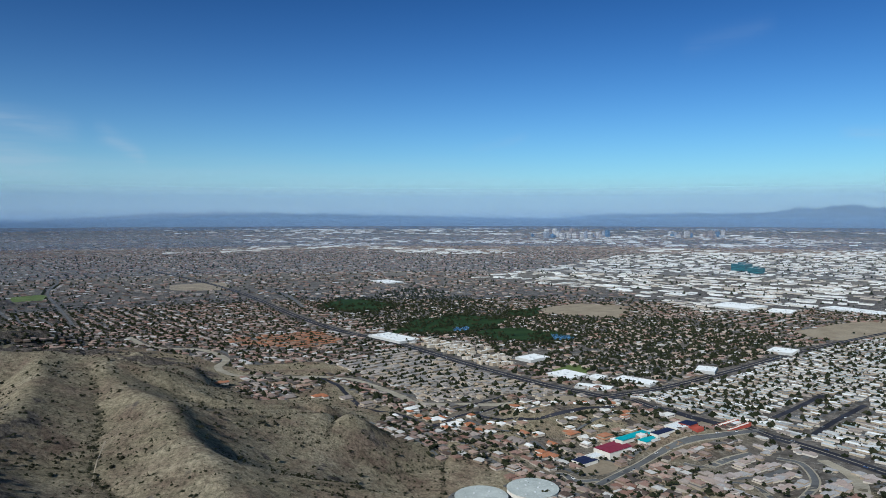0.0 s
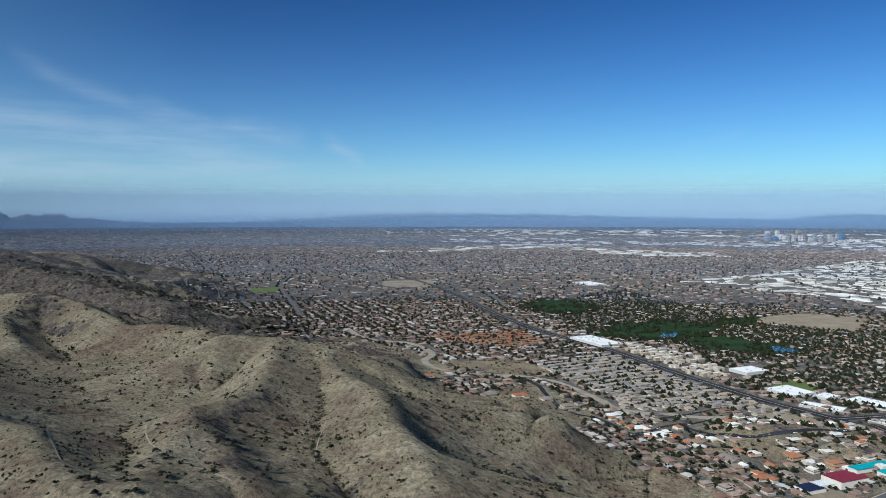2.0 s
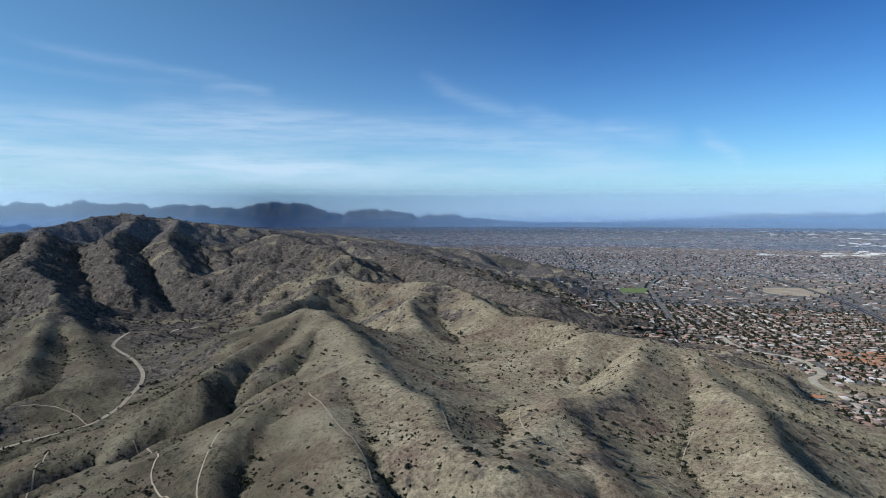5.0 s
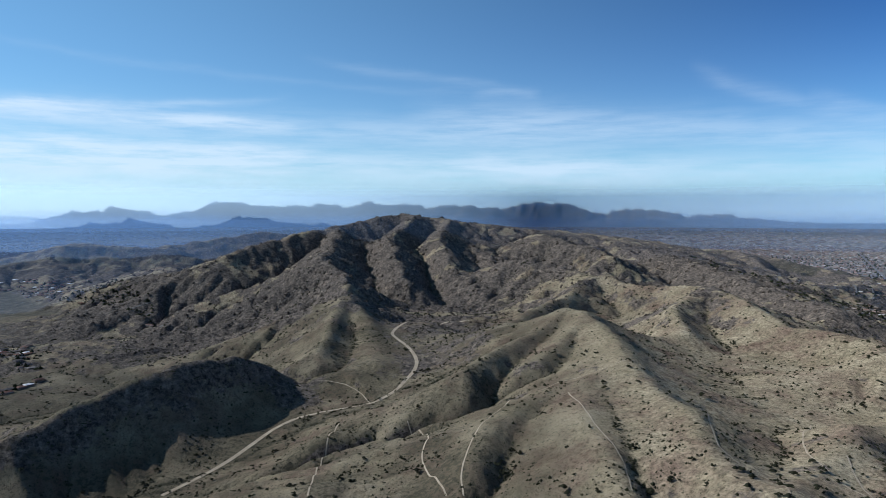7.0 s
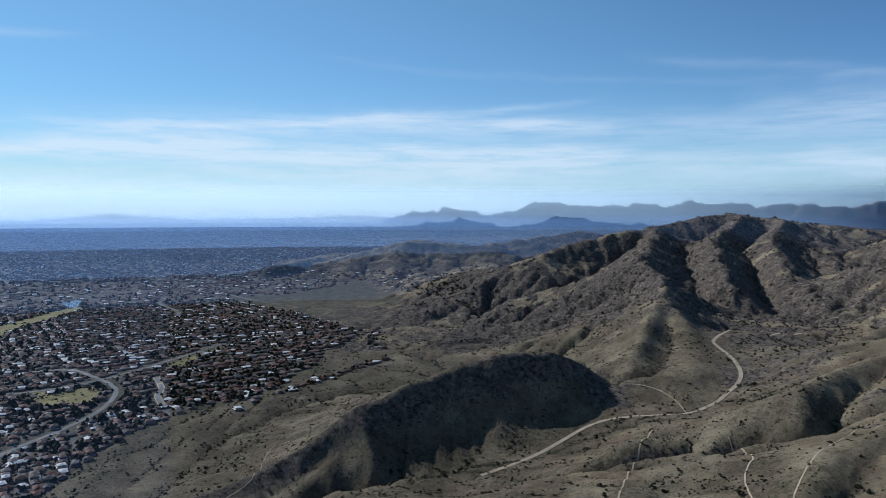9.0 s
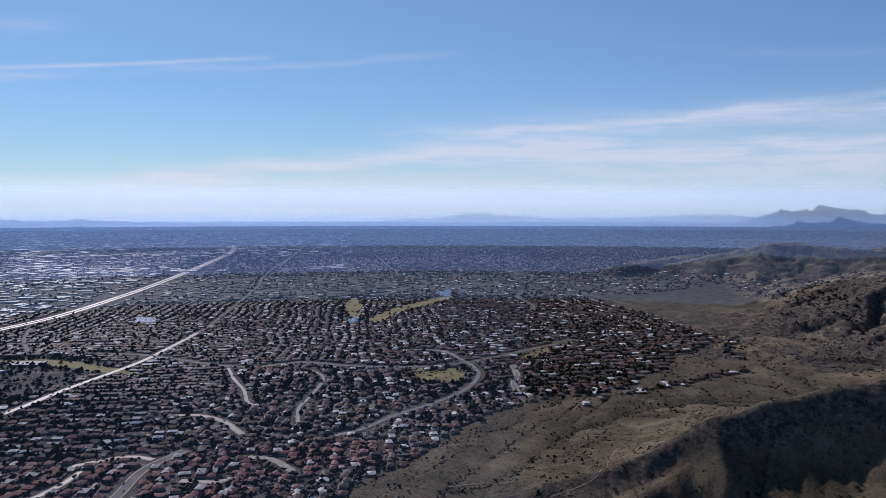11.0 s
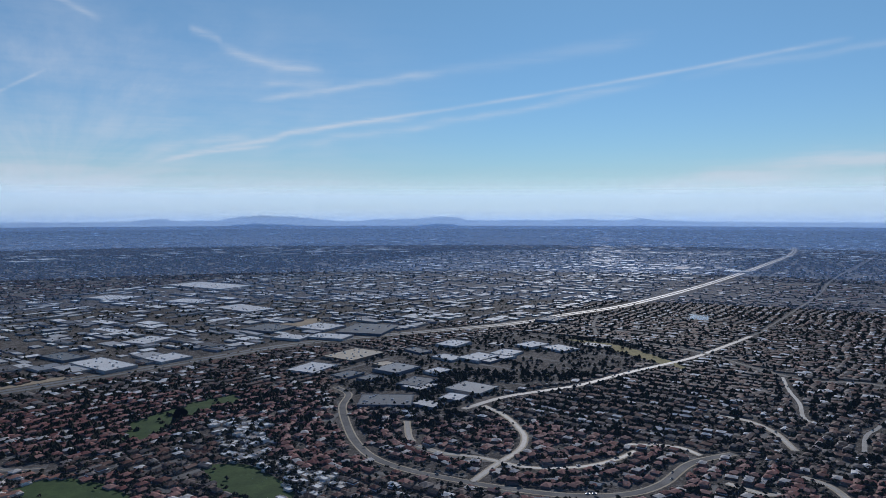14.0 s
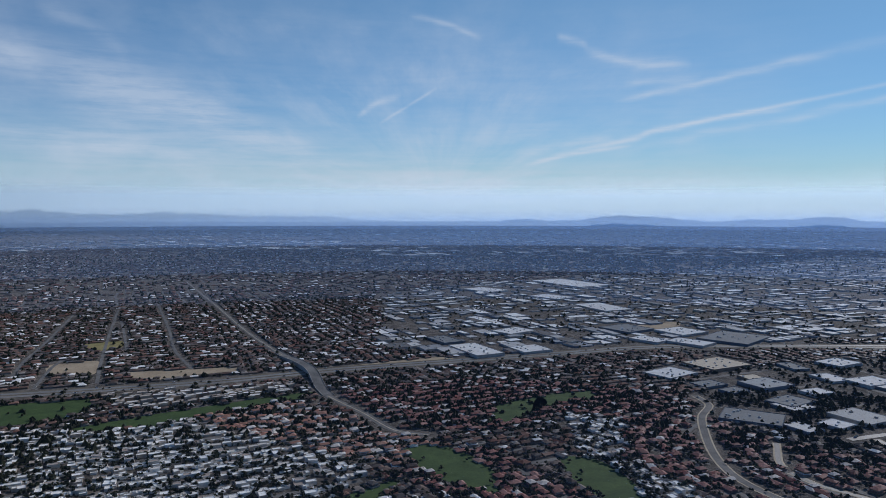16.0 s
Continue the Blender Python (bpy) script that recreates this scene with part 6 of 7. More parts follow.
CROWNS, TRUNKS = [], []
for s in range(6):
    v, f, m = clumps(100 + s, 17, 2.7, 1.15, 3.2)
    me = bpy.data.meshes.new("crown")
    me.from_pydata(v.tolist(), [], f.tolist())
    me.materials.append(LEAF_OWN)
    CROWNS.append(me)
    TRUNKS.append(trunk_mesh(s))


def tree_places():
    rg = np.random.default_rng(77)
    out = []
    for number, style in enumerate(STYLES):
        p = SPOTS[(SPOTS[:, 3] == number) & (DISTANCE < 5200)]
        want = LOOK[style][5] * 1.5
        big = LOOK[style][2] == "shed"
        for turn in range(int(math.ceil(want))):
            part = p if turn < int(want) else p[rg.random(len(p)) < want - int(want)]
            if turn >= 1 and not big:
                part = part[(part[:, 1] < 0) | (rg.random(len(part)) < 0.85)]
            a = rg.uniform(0, 2 * math.pi, len(part))
            dist = rg.uniform(30, 60, len(part)) if big else rg.uniform(8.5, 15, len(part))
            out.append(np.stack([part[:, 0] + dist * np.cos(a), part[:, 1] + dist * np.sin(a)], -1))
    for kind, corners in GREEN_LIST:
        if kind in ("golf", "lush", "dry"):
            ring_ = curve(list(corners) + [corners[0]], 9.0)
            for rep in range(3):
                out.append(ring_ + rg.normal(0, 11, ring_.shape) + 6 * (ring_ - ring_.mean(axis=0)) / np.maximum(np.hypot(*(ring_ - ring_.mean(axis=0)).T), 1)[:, None])
    for kind, wide, tone, line in ROAD_LIST:
        if kind in ("avenue", "street", "lane") and tone != "tan":
            p = curve(line, 14.0)
            d = np.gradient(p, axis=0)
            d /= np.maximum(np.hypot(d[:, 0], d[:, 1]), 1e-6)[:, None]
            for s in (-1, 1):
                q = p + s * np.stack([-d[:, 1], d[:, 0]], -1) * (wide / 2 + 8) + rg.normal(0, 1.8, p.shape)
                out.append(q[rg.random(len(q)) < 0.75])
    leafy = AREA_LIST[[a[0] for a in AREA_LIST].index("leafy")][1]
    xs, ys = np.array(leafy).T
    q = np.stack([rg.uniform(xs.min(), xs.max(), 9000), rg.uniform(ys.min(), ys.max(), 9000)], -1)
    out.append(q[polygon(q[:, 0], q[:, 1], leafy)])
    built = np.zeros((SIDE, SIDE), bool)
    near = SPOTS[(DISTANCE < 2600) & (SPOTS[:, 3] != 8) & (SPOTS[:, 3] != 13)]
    j, i = cell(near[:, 0], near[:, 1])
    for dj, di in ((0, 0), (1, 0), (-1, 0), (0, 1), (0, -1)):
        built[j + dj, i + di] = True
    for count, lo, hi, south in ((30000, 560, 1250, True), (9000, 560, 1250, False), (34000, 1250, 2400, True), (16000, 1250, 2400, False)):
        r_, a_ = np.sqrt(rg.uniform(lo ** 2, hi ** 2, count)), rg.uniform(0, math.pi, count)
        q = np.stack([r_ * np.cos(a_), r_ * np.sin(a_) * (-1 if south else 1)], -1)
        thick = fbm(q[:, 0], q[:, 1], 70, 3, 66)
        out.append(q[(~built[cell(q[:, 0], q[:, 1])]) & (thick > -0.12) & np.isin(STYLE[cell(q[:, 0], q[:, 1])], (0, 1, 3, 4, 5, 7, 9, 10, 11, 12, 14) if south else (0, 1, 3, 4, 5, 7, 12))])
    p = np.vstack(out)
    t = TAKEN[cell(p[:, 0], p[:, 1])]
    az_ = np.degrees(np.arctan2(-p[:, 0], p[:, 1])) % 360
    ok = ((t == 0) | ((t == 1) & (rg.random(len(p)) < 0.03)) | ((t == 3) & (rg.random(len(p)) < 0.07))) & ((az_ < 238) | (az_ > 316))
    p = p[ok]
    for kind, corners in GREEN_LIST:
        if kind == 'lush':
            xs, ys = np.array(corners).T
            n = int(np.ptp(xs) * np.ptp(ys) / 190)
            q = np.stack([rg.uniform(xs.min(), xs.max(), n), rg.uniform(ys.min(), ys.max(), n)], -1)
            p = np.vstack([p, q[polygon(q[:, 0], q[:, 1], corners) & (fbm(q[:, 0], q[:, 1], 60, 3, 5) > -0.2)]])
    return p[np.argsort(np.hypot(p[:, 0], p[:, 1]))]


TREES = tree_places()
rng = np.random.default_rng(31)
NEAR_TREES = 290
for i in range(NEAR_TREES):
    x, y = TREES[i]
    base = new("tree")
    s = rng.uniform(0.65, 1.25)
    base.matrix_world = Matrix.Translation((x, y, float(lie(x, y)))) @ Matrix.Rotation(rng.uniform(0, 6.28), 4, "Z") @ Matrix.Diagonal((s, s, s * rng.uniform(0.85, 1.15), 1))
    tagged(base, "dark green broadleaf tree in a gravel yard", "tree", "trees of the neighbourhood")
    k = int(rng.integers(0, 6))
    new("trunk", TRUNKS[k]).parent = base
    new("crown", CROWNS[k]).parent = base


def tree_stuff(name, p, shapes, grow, label):
    n = len(p)
    s = rng.uniform(0.6, 1.3, n) * grow
    sizes = np.stack([s * rng.uniform(0.85, 1.2, n), s * rng.uniform(0.85, 1.2, n), s * rng.uniform(0.8, 1.3, n)], -1)
    ob = many(name, shapes, np.stack([p[:, 0], p[:, 1], lie(p[:, 0], p[:, 1])], -1), rng.uniform(0, 6.28, n), sizes, (LEAF,), rng.integers(0, len(shapes), n))
    return tagged(ob, label, "trees", kind="stuff")


R_TREE = np.hypot(TREES[:, 0], TREES[:, 1])
after = np.arange(len(TREES)) >= NEAR_TREES
tree_stuff("neighbourhood_trees", TREES[after & (R_TREE < 900)], [clumps(s, 4, 2.0, 1.9, 1.3, nub) for s in range(200, 206)], 1.1, "dark green trees between the houses")
tree_stuff("distant_trees", TREES[(R_TREE >= 900) & (R_TREE < 2400) & after], [clumps(s, 2, 1.8, 2.9, 1.6, cap) for s in range(210, 216)], 1.2, "dark green trees across the valley")
far = TREES[R_TREE >= 2400]
far = far[rng.random(len(far)) < 0.42]
tree_stuff("far_trees", far, [(v * 4.8 + [0, 0, 2.6], f, m) for v, f, m in (cap(s) for s in range(220, 226))], 1.1, "dark tree cover of the far valley")


def scrub_places(count, near, far, seed, gullies):
    rg = np.random.default_rng(seed)
    a = rg.uniform(-34, 128, count)
    r = near * np.exp(rg.random(count) ** 0.85 * math.log(far / near))
    x, y = -r * np.sin(np.radians(a)), r * np.cos(np.radians(a))
    z = lie(x, y)
    dip = np.clip((on_grid(WATER_FLOW, x, y) - 3.5) / 3.0, 0, 1.5)
    t = TAKEN[cell(x, y)]
    cluster = fbm(x, y, 45, 3, 300 + seed)
    want = np.clip(0.10 + gullies * dip + 0.5 * cluster, 0.02, 1)
    ok = ((t == 4) | (z > 6)) & (t != 1) & (rg.random(count) < want)
    return np.stack([x, y, z - 0.15], -1)[ok]


def scrub(name, p, shapes, low, high, material, label, category, grow=1e9):
    n = len(p)
    s = (low + (high - low) * rng.random(n) ** 2.2) * (1 + np.clip(np.hypot(p[:, 0], p[:, 1]) - 600, 0, 2000) / grow)
    sizes = np.stack([s * rng.uniform(0.8, 1.3, n), s * rng.uniform(0.8, 1.3, n), s * rng.uniform(0.6, 1.0, n)], -1)
    ob = many(name, shapes, p, rng.uniform(0, 6.28, n), sizes, (material,), rng.integers(0, len(shapes), n))
    return tagged(ob, label, category, kind="stuff")


def single(seed, level=1, rough=0.3):
    v, f = lump(seed, level, rough)
    return v, f, np.zeros(len(f), int)


BUSHES = [nub(s) for s in range(300, 310)]
scrub("desert_scrub", scrub_places(230000, 330, 1700, 1, 0.9), BUSHES, 0.4, 1.8, SCRUB, "sparse dark desert shrubs on dry hills", "shrubs", 900.0)
scrub("gully_trees", scrub_places(30000, 340, 1500, 2, 1.3)[:4500], [clumps(s, 3, 1.3, 1.2, 0.6, nub) for s in range(320, 326)], 0.7, 1.9, SCRUB, "small desert trees along dry gullies", "trees")


def stone_material():
    k = Mat("varnished_stone", 0.9)
    k.colour(k.ramp(k.noise(2.0, 5, 0.7), (0.3, (0.03, 0.026, 0.023)), (0.7, (0.12, 0.095, 0.075)))).bump(k.noise(0.6, 4), 0.3)
    return k.m


def crag_places(count):
    rg = np.random.default_rng(8)
    a = rg.uniform(-5, 112, count)
    r = 340 * np.exp(rg.random(count) * math.log(2700 / 340))
    x, y = -r * np.sin(np.radians(a)), r * np.cos(np.radians(a))
    z = lie(x, y)
    crag = fbm(x, y, 130, 4, 77) + 0.5 * fbm(x, y, 30, 3, 78) + 1.0 * np.clip((r - 1080) / 320, 0, 1)
    ok = (z > 25) & (crag > 0.66) & (rg.random(count) < 0.8)
    return np.stack([x, y, z - 0.4], -1)[ok]


scrub("rock_outcrops", crag_places(70000), [nub(s) for s in range(340, 350)], 0.5, 2.6, stone_material(), "dark varnished boulders and outcrops on the mountain", "rocks", 900.0)


# ---------------------------------------------------------------- larger buildings
def metal_white():
    k = Mat("roof_unit_metal", 0.5)
    k.colour(k.ramp(k.noise(1.5, 3), (0.3, (0.42, 0.43, 0.44)), (0.7, (0.62, 0.63, 0.64))))
    return k.m


UNIT = metal_white()
STORE_ROOF = {t: roof_material("store_roof_" + t, (c,), True, 0.7, 0.04) for t, c in (("white", (0.74, 0.74, 0.73)), ("sand", (0.62, 0.54, 0.42)), ("grey", (0.22, 0.235, 0.245)))}
STORE_WALL = {t: wall_material("store_wall_" + t, (c,), True) for t, c in (("white", (0.5, 0.49, 0.47)), ("sand", (0.3, 0.23, 0.17)), ("grey", (0.16, 0.2, 0.24)))}
STORE_WORDS = {"white": "white flat-roofed warehouse with roof units", "sand": "sand-coloured flat roof of a big store", "grey": "grey-blue flat-roofed office building"}
for i, (tone, tall, corners) in enumerate(STORE_LIST):
    tall *= 0.6
    q = np.array(corners, float) * (EYE - tall) / EYE
    mid = q.mean(axis=0)
    e1, e2 = (q[1] + q[2] - q[0] - q[3]) / 2, (q[3] + q[2] - q[0] - q[1]) / 2
    turn = math.atan2(e1[1], e1[0])
    w = np.hypot(*e1)
    d = min(abs(-e2[0] * math.sin(turn) + e2[1] * math.cos(turn)), 1.3 * w)
    r0 = np.hypot(*mid)
    k = (FAR - (FAR - NEAR) * NEAR / r0) / r0 if r0 > NEAR else 1.0
    base = new("office_block" if tone == "grey" else "warehouse")
    base.matrix_world = Matrix.Translation((mid[0] * k, mid[1] * k, EYE * (1 - k) + k * float(lie(*mid)))) @ Matrix.Rotation(turn, 4, "Z") @ Matrix.Scale(k, 4)
    tagged(base, STORE_WORDS[tone], "warehouse" if tone in ("white", "sand") else "office building", "large buildings by the freeway")
    shape = join(parapet(w, max(d, 12), tall, rim=0.7))
    new("wall", split_mesh("wall", shape, 0, STORE_WALL[tone])).parent = base
    new("roof", split_mesh("roof", shape, 1, STORE_ROOF[tone])).parent = base
    rg = random.Random(i)
    box_ = slab("roof_unit", 3.2, 2.4, 1.8, UNIT)
    for j in range(max(2, min(14, int(w * d / 500)))):
        u = new("roof_unit", box_)
        u.parent, u.location = base, (rg.uniform(-0.42, 0.42) * w, rg.uniform(-0.4, 0.4) * d, tall - 0.6)


def flat_paint(name, c, rough=0.6):
    k = Mat(name, rough)
    k.colour(k.mix(0.4, c, k.ramp(k.noise(4, 4), (0.3, (0.36, 0.36, 0.36)), (0.7, (0.6, 0.6, 0.6))), "OVERLAY"))
    return k.m


def block(name, x, y, turn, pieces, label, category):
    """A building of several flat or pitched pieces: (name, shape, wall, roof)."""
    base = new(name)
    base.matrix_world = Matrix.Translation((x, y, float(lie(x, y)))) @ Matrix.Rotation(turn, 4, "Z")
    tagged(base, label, category)
    for shape, wall, roof in pieces:
        s = join(shape)
        new("wall", split_mesh("wall", s, 0, wall)).parent = base
        new("roof", split_mesh("roof", s, 1, roof)).parent = base
    return base


TEAL, MAROON, NAVY, CREAM, BRICKRED = flat_paint("teal_metal_roof", (0.02, 0.26, 0.30)), flat_paint("maroon_metal_roof", (0.16, 0.025, 0.045)), flat_paint("navy_shade_cloth", (0.015, 0.02, 0.05)), flat_paint("cream_stucco", (0.6, 0.56, 0.5)), flat_paint("red_stucco", (0.32, 0.07, 0.05))
block("school_hall", 197, 801, GRID, [(hip(40, 24, 7.5, 1.6, 0.6, gable=True), CREAM, MAROON)], "school hall with a maroon metal roof and pale walls", "school hall")
block("school_building", 236, 818, GRID, [(hip(46, 11, 4.5, 2.0, 0.8, -6, 12, gable=True), CREAM, TEAL), (hip(36, 12, 4.5, 2.2, 0.8, 6, -8), CREAM, TEAL), (hip(12, 22, 4.5, 2.0, 0.8, 22, 2), CREAM, TEAL), (parapet(9, 9, 7.0, 2, 3), CREAM, UNIT)], "school with a bright teal metal roof", "school")
block("shade_canopy", 262, 826, GRID, [(hip(34, 11, 4.0, 1.2, 0.3), CREAM, NAVY)], "navy blue shade canopy beside the school", "canopy")
block("shade_canopy", 158, 770, GRID, [(hip(24, 18, 4.0, 1.0, 0.3), CREAM, NAVY)], "navy blue shade canopy beside a playing field", "canopy")
block("annex", 172, 784, GRID, [(parapet(20, 13, 4.5), CREAM, UNIT)], "grey flat-roofed school annex", "school annex")
block("chapel", 297, 855, GRID, [(parapet(30, 20, 5.0, -6, 4), CREAM, UNIT), (hip(18, 16, 6.0, 2.5, 0.5, 10, 0), BRICKRED, NAVY), (parapet(14, 9, 4.0, 8, -14), BRICKRED, BRICKRED)], "low white and red stucco chapel", "chapel")
block("walled_court", 372, 893, GRID, [(parapet(56, 6, 4.0, 0, 9), BRICKRED, CREAM), (parapet(56, 5, 4.0, 0, -9), BRICKRED, CREAM), (parapet(24, 6, 5.0, 6, 0), CREAM, UNIT)], "red and white courtyard building by the avenue", "building")
TANKS = [(36, 647, 25.0), (87, 668, 25.0)]
for x, y, variant in [(-287, 1071, 0), (-346, 1084, 3), (-225, 1015, 1), (-180, 1009, 0), (-141, 1009, 1), (-106, 968, 2), (-44, 962, 2), (85, 808, 3), (56, 874, 1), (-10, 927, 1), (8, 900, 3), (-264, 1121, 0), (-222, 1103, 3), (116, 783, 0), (157, 847, 1), (196, 838, 2), (306, 947, 0)]:
    house("estate", variant, x, y, GRID + 1.57 * (x % 4), (1.25, 1.15, 1.1))



def tank(x, y, radius):
    base = new("water_tank")
    base.location = (x, y, float(lie(x, y)))
    tagged(base, "wide round concrete water tank with a flat pale roof", "water tank", "water tanks")
    for name, r0, z0, z1, mat_ in (("apron", radius + 7, -3.0, 0.3, SURFACE["grey"]), ("wall", radius, 0.2, 4.6, CREAM), ("roof", radius + 0.3, 4.6, 5.0, TANK_ROOF)):
        bm = bmesh.new()
        bmesh.ops.create_cone(bm, cap_ends=True, segments=64, radius1=r0, radius2=r0, depth=z1 - z0)
        bmesh.ops.translate(bm, vec=(0, 0, (z0 + z1) / 2), verts=bm.verts)
        me = bpy.data.meshes.new(name)
        bm.to_mesh(me)
        bm.free()
        me.materials.append(mat_)
        new(name, me).parent = base
    for i in range(9):
        a = i * 2.4
        h = new("hatch", HATCH)
        h.parent, h.location = base, (radius * math.sqrt((i + 0.5) / 9) * 0.85 * math.cos(a), radius * math.sqrt((i + 0.5) / 9) * 0.85 * math.sin(a), 5.0)


TANK_ROOF = plain_material("tank_roof_concrete", ((0.35, (0.36, 0.38, 0.36)), (0.65, (0.48, 0.5, 0.47))), 14, 0.8, 2)
HATCH = slab("hatch", 1.6, 1.6, 0.7, UNIT)
for x, y, radius in TANKS:
    tank(x, y, radius)


# ---------------------------------------------------------------- downtown towers
def tower_material(name, c):
    k = Mat(name, 0.35)
    bands = k.ramp(k.noise(6, 2, 0.5, (0.05, 0.05, 1.6)), (0.45, (0.25, 0.26, 0.28)), (0.55, (0.62, 0.62, 0.62)), hard=True)
    k.colour(k.mix(0.7, c, bands, "OVERLAY"))
    return k.m


TOWER = [tower_material("tower_pale", (0.55, 0.52, 0.48)), tower_material("tower_glass", (0.12, 0.2, 0.3)), tower_material("tower_brown", (0.3, 0.24, 0.2)), tower_material("tower_grey", (0.35, 0.36, 0.38)), tower_material("tower_teal", (0.03, 0.13, 0.14))]
rg = random.Random(42)


def tower(azimuth, away, wide, tall, tone):
    k = (FAR - (FAR - NEAR) * NEAR / away) / away
    base = new("office_tower")
    x, y = -away * math.sin(radians(azimuth)), away * math.cos(radians(azimuth))
    base.matrix_world = Matrix.Translation((x * k, y * k, EYE * (1 - k))) @ Matrix.Rotation(GRID, 4, "Z") @ Matrix.Scale(k, 4)
    tagged(base, ("pale", "blue glass", "brown", "grey", "dark teal glass")[tone] + " office tower in the hazy downtown skyline", "office tower", "downtown skyline")
    shape = join(parapet(wide, wide * rg.uniform(0.6, 1.0), tall, rim=2.0))
    new("wall", split_mesh("wall", shape, 0, TOWER[tone])).parent = base
    new("roof", split_mesh("roof", shape, 1, UNIT)).parent = base
    cap = slab("penthouse", wide * 0.4, wide * 0.3, 7, TOWER[tone])
    p = new("penthouse", cap)
    p.parent, p.location = base, (0, 0, tall - 0.6)


for i in range(34):
    tower(-7.2 - 6.4 * rg.random() ** 0.9, rg.uniform(8200, 9300), rg.uniform(28, 60), rg.uniform(28, 105) * (1 if rg.random() < 0.6 else 0.6), rg.choice((0, 0, 1, 2, 3)))
for i in range(24):
    tower(-17.8 - 4.0 * rg.random(), rg.uniform(8700, 9800), rg.uniform(28, 65), rg.uniform(25, 95) * (1 if rg.random() < 0.5 else 0.6), rg.choice((0, 0, 1, 2, 3)))
tower(-23.1, 3800, 75, 34, 4)
tower(-24.1, 3650, 60, 26, 4)


# ---------------------------------------------------------------- the far valley
def far_fabric(count, near, far, az0, az1, shapes, low, high, flat, materials, label, seed, clump=0.0):
    rg_ = np.random.default_rng(seed)
    a = rg_.uniform(az0, az1, count)
    r = near * np.exp(rg_.random(count) * math.log(far / near))
    x, y = -r * np.sin(np.radians(a)), r * np.cos(np.radians(a))
    ok = (desert_mask(x, y) < 0.5) & (fbm(x, y, 900, 3, seed) > clump)
    x, y, r = x[ok], y[ok], r[ok]
    n = len(x)
    s = rg_.uniform(low, high, (n, 1)) * np.array([[1, 1, flat]]) * rg_.uniform(0.7, 1.4, (n, 3))
    ob = many("far_city", shapes, np.stack([x, y, 0 * x], -1), GRID + rg_.integers(0, 2, n) * math.pi / 2, s, materials, rg_.integers(0, len(shapes), n))
    return tagged(ob, label, "city", kind="stuff")


SLABS = [crate(20, 14, 5)]
far_fabric(26000, 5600, 16000, -38, 234, SLABS, 0.8, 2.2, 0.8, MAT["suburb", False], "hazy low roofs of the far city", 51, -0.1)
far_fabric(4200, 4200, 14000, -38, 22, SLABS, 1.5, 4.5, 0.35, MAT["industry", False], "white warehouse roofs across the far city", 52, 0.1)
far_fabric(2200, 4600, 12000, 150, 234, SLABS, 1.5, 5.0, 0.35, MAT["industry_blue", False], "low warehouse roofs across the far city", 53, 0.05)
far_fabric(1500, 3600, 11000, 128, 152, SLABS, 1.5, 3.6, 0.35, MAT["industry_blue", False], "low warehouse roofs along the freeway", 54, -0.2)
FAR_TREE = [cap(s) for s in range(400, 406)]
far_fabric(30000, 5000, 16000, -38, 234, FAR_TREE, 4.0, 11.0, 0.5, (LEAF,), "dark tree cover of the far city", 55, -0.15)


# ---------------------------------------------------------------- vehicles
def car_parts(tone):
    paint = flat_paint("car_paint", tone, 0.3)
    out = []
    for name, w, l, z0, z1, taper, mat_ in (("body", 1.8, 4.6, 0.35, 1.0, 0.96, paint), ("cabin", 1.6, 2.5, 1.0, 1.55, 0.8, GLASS)):
        bm = bmesh.new()
        bmesh.ops.create_cube(bm, size=1)
        for v in bm.verts:
            k = taper if v.co.z > 0 else 1.0
            v.co = Vector((v.co.x * l * k, v.co.y * w * k, z1 if v.co.z > 0 else z0))
        me = bpy.data.meshes.new(name)
        bm.to_mesh(me)
        bm.free()
        me.materials.append(mat_)
        out.append((name, me))
    bm = bmesh.new()
    bmesh.ops.create_cone(bm, cap_ends=True, segments=10, radius1=0.34, radius2=0.34, depth=0.22, matrix=Matrix.Rotation(math.pi / 2, 4, "X"))
    me = bpy.data.meshes.new("wheel")
    bm.to_mesh(me)
    bm.free()
    me.materials.append(SURFACE["dark"])
    return out, me


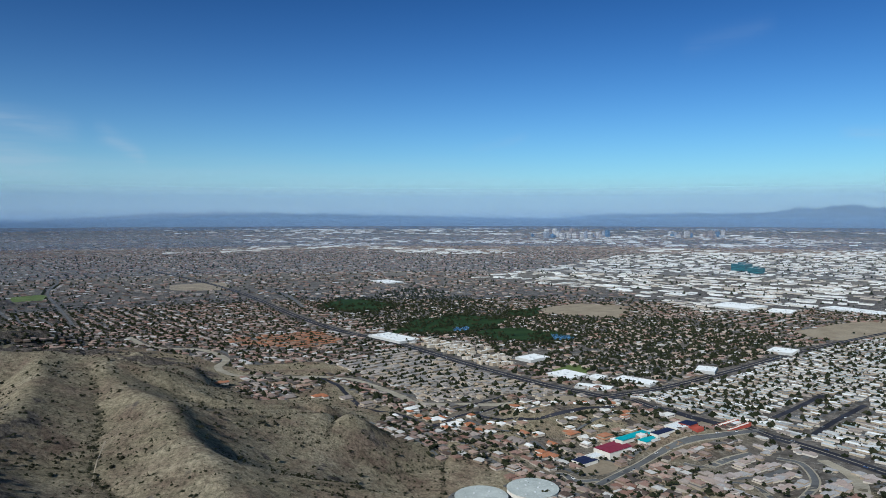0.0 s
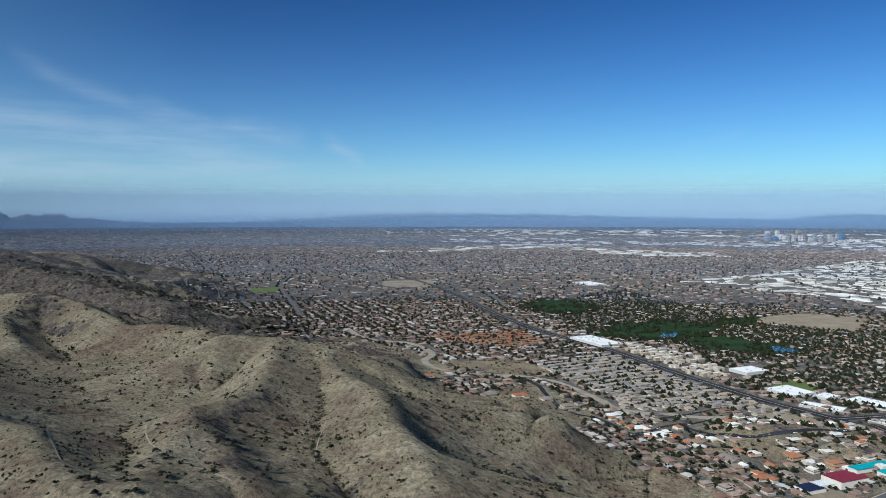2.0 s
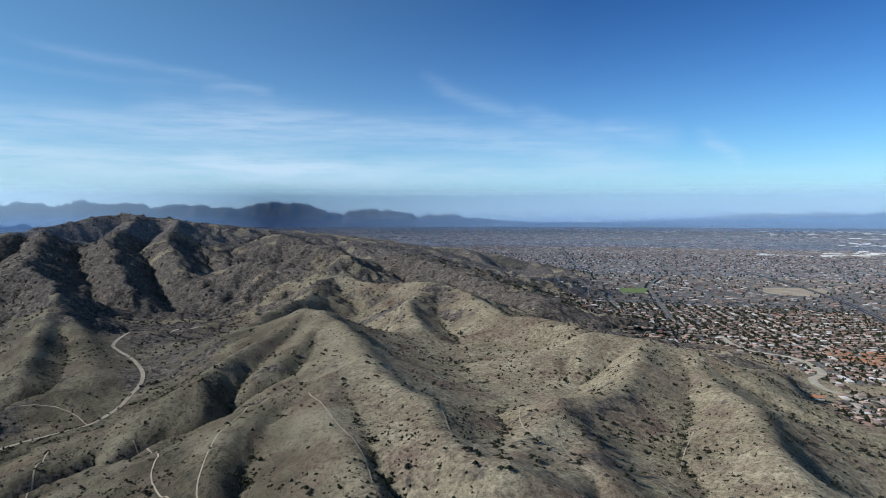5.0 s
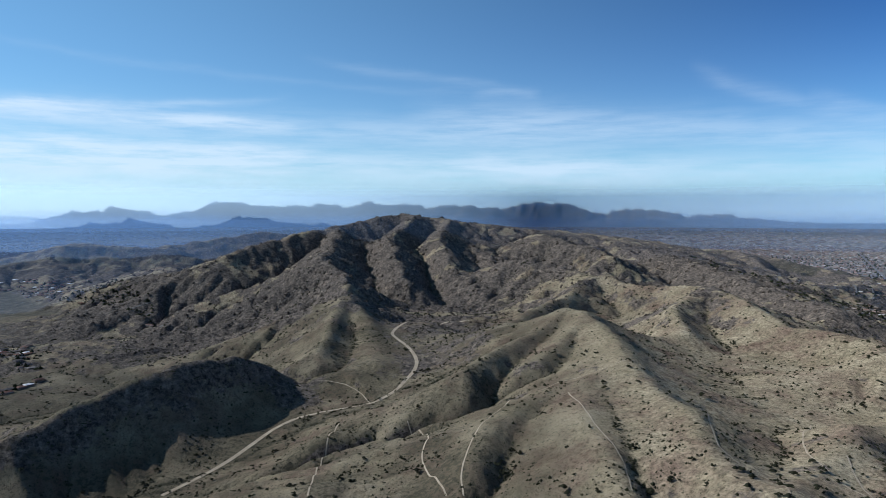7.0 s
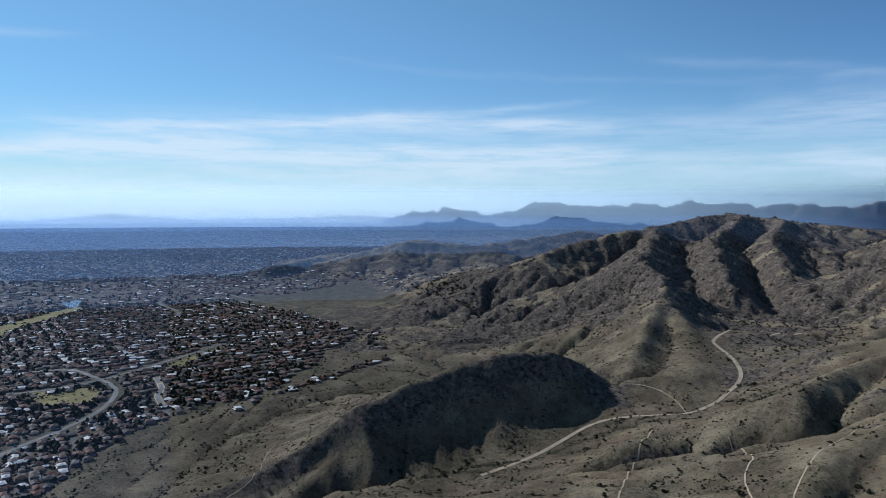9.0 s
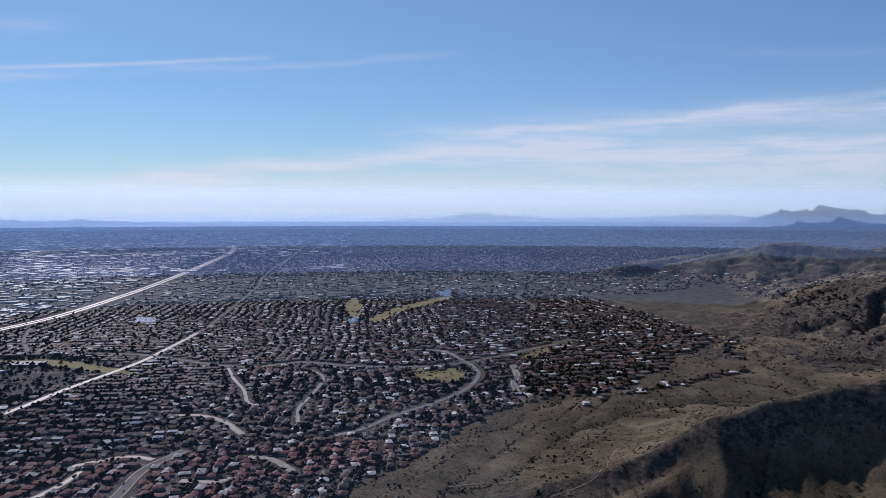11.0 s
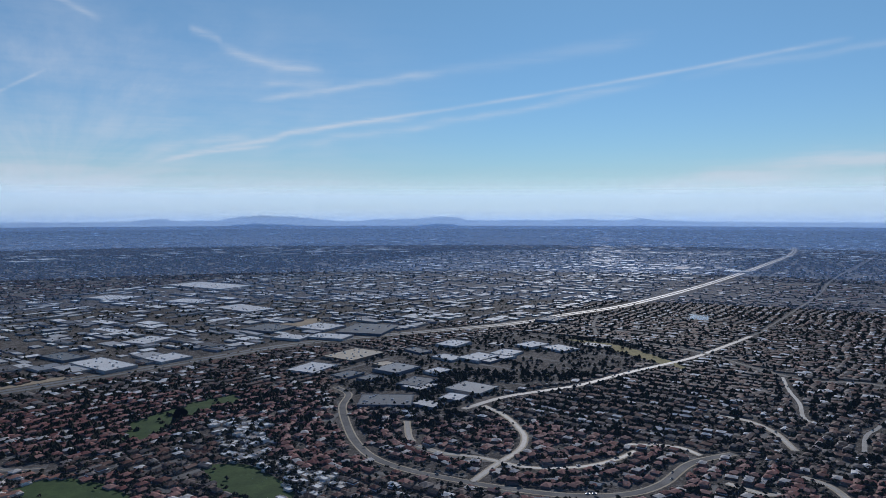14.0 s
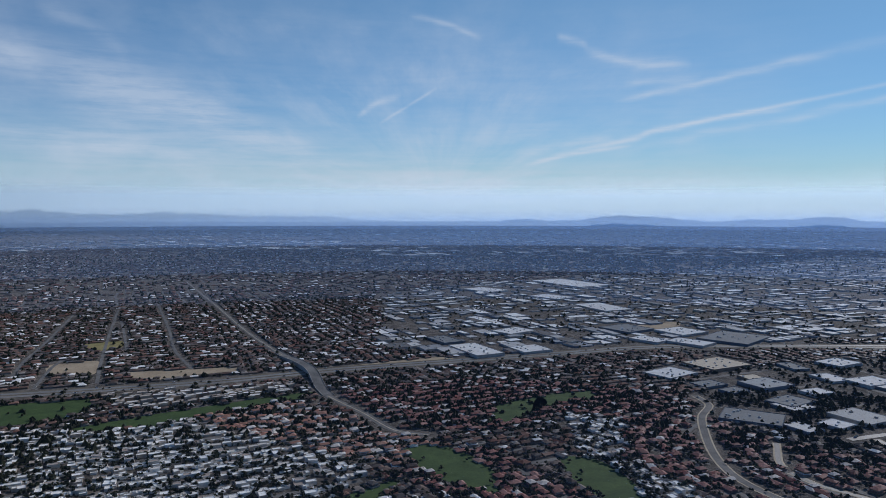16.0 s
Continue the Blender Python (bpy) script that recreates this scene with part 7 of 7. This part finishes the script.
CARS = [(car_parts(t), w) for t, w in (((0.7, 0.7, 0.7), "white"), ((0.03, 0.03, 0.035), "black"), ((0.3, 0.31, 0.33), "silver"), ((0.25, 0.03, 0.03), "red"), ((0.05, 0.1, 0.25), "blue"))]
rng = np.random.default_rng(64)
made = 0
for kind, wide, tone, line in ROAD_LIST:
    if kind not in ("freeway", "avenue", "street"):
        continue
    p = curve(line, 6.0)
    p = p[np.hypot(p[:, 0], p[:, 1]) < 1700]
    if len(p) < 4:
        continue
    d = np.gradient(p, axis=0)
    for i in range(2, len(p) - 2):
        if rng.random() > (0.22 if kind == "freeway" else 0.05 if kind == "avenue" else 0.06) or made >= 280:
            continue
        way = d[i] / np.hypot(*d[i])
        side = rng.choice([-1, 1])
        off = side * (rng.uniform(6, 22) if kind == "freeway" else wide * rng.choice([0.16, 0.36]))
        x, y = p[i] + np.array([-way[1], way[0]]) * off
        (parts, wheel), word = CARS[int(rng.choice([0, 0, 0, 1, 1, 2, 2, 3, 4]))]
        base = new("car")
        base.matrix_world = Matrix.Translation((x, y, float(lie(x, y)) + 0.25 * (0.6 + np.hypot(x, y) ** 2 * 5e-7) + 0.02)) @ Matrix.Rotation(math.atan2(way[1], way[0]) + (0 if side < 0 else math.pi), 4, "Z")
        tagged(base, word + " car on the asphalt road", "car", "cars on the roads")
        for name, me in parts:
            new(name, me).parent = base
        for sx in (-1.4, 1.4):
            for sy in (-0.85, 0.85):
                w_ = new("wheel", wheel)
                w_.parent, w_.location = base, (sx, sy, 0.34)
        made += 1


# ---------------------------------------------------------------- overpass
def overpass(line, wide, rise, reach):
    """A raised road over the freeway: deck, two side walls down to the ground, two parapets."""
    p_ = curve(line, 6.0)
    d_ = np.gradient(p_, axis=0)
    d_ /= np.hypot(d_[:, 0], d_[:, 1])[:, None]
    n_ = np.stack([-d_[:, 1], d_[:, 0]], -1)
    run = np.concatenate([[0], np.cumsum(np.hypot(*np.diff(p_, axis=0).T))])
    mid = run[-1] / 2
    z = rise * np.clip(1 - (np.abs(run - mid) / reach) ** 2, 0, 1) + 0.45
    base = new("overpass")
    base.location = (float(p_[0, 0]), float(p_[0, 1]), 0)
    tagged(base, "grey concrete road bridge over the freeway", "bridge")

    def band(name, o0, z0, o1, z1, mat_):
        a = np.column_stack([p_ + n_ * o0, z0]) - [p_[0, 0], p_[0, 1], 0]
        b = np.column_stack([p_ + n_ * o1, z1]) - [p_[0, 0], p_[0, 1], 0]
        n = len(p_)
        i = np.arange(n - 1)
        return mesh_object(name, np.vstack([a, b]), np.stack([i, i + 1, i + 1 + n, i + n], -1), mat_, base)

    h = wide / 2
    band("deck", -h, z, h, z, SURFACE["grey"])
    for s in (-1, 1):
        band("side_wall", s * h, z * 0 - 0.3, s * h, z + 0.9, CONCRETE)
        band("parapet", s * (h - 0.4), z + 0.02, s * (h - 0.4), z + 0.9, CONCRETE)
        band("coping", s * (h - 0.4), z + 0.9, s * h, z + 0.9, CONCRETE)


CONCRETE = plain_material("bridge_concrete", ((0.35, (0.3, 0.29, 0.27)), (0.65, (0.42, 0.4, 0.37))), 8, 0.85, 1)
overpass([(640, -1310), (588, -1251), (501, -1155), (440, -1055), (405, -1005)], 18, 6.5, 150)
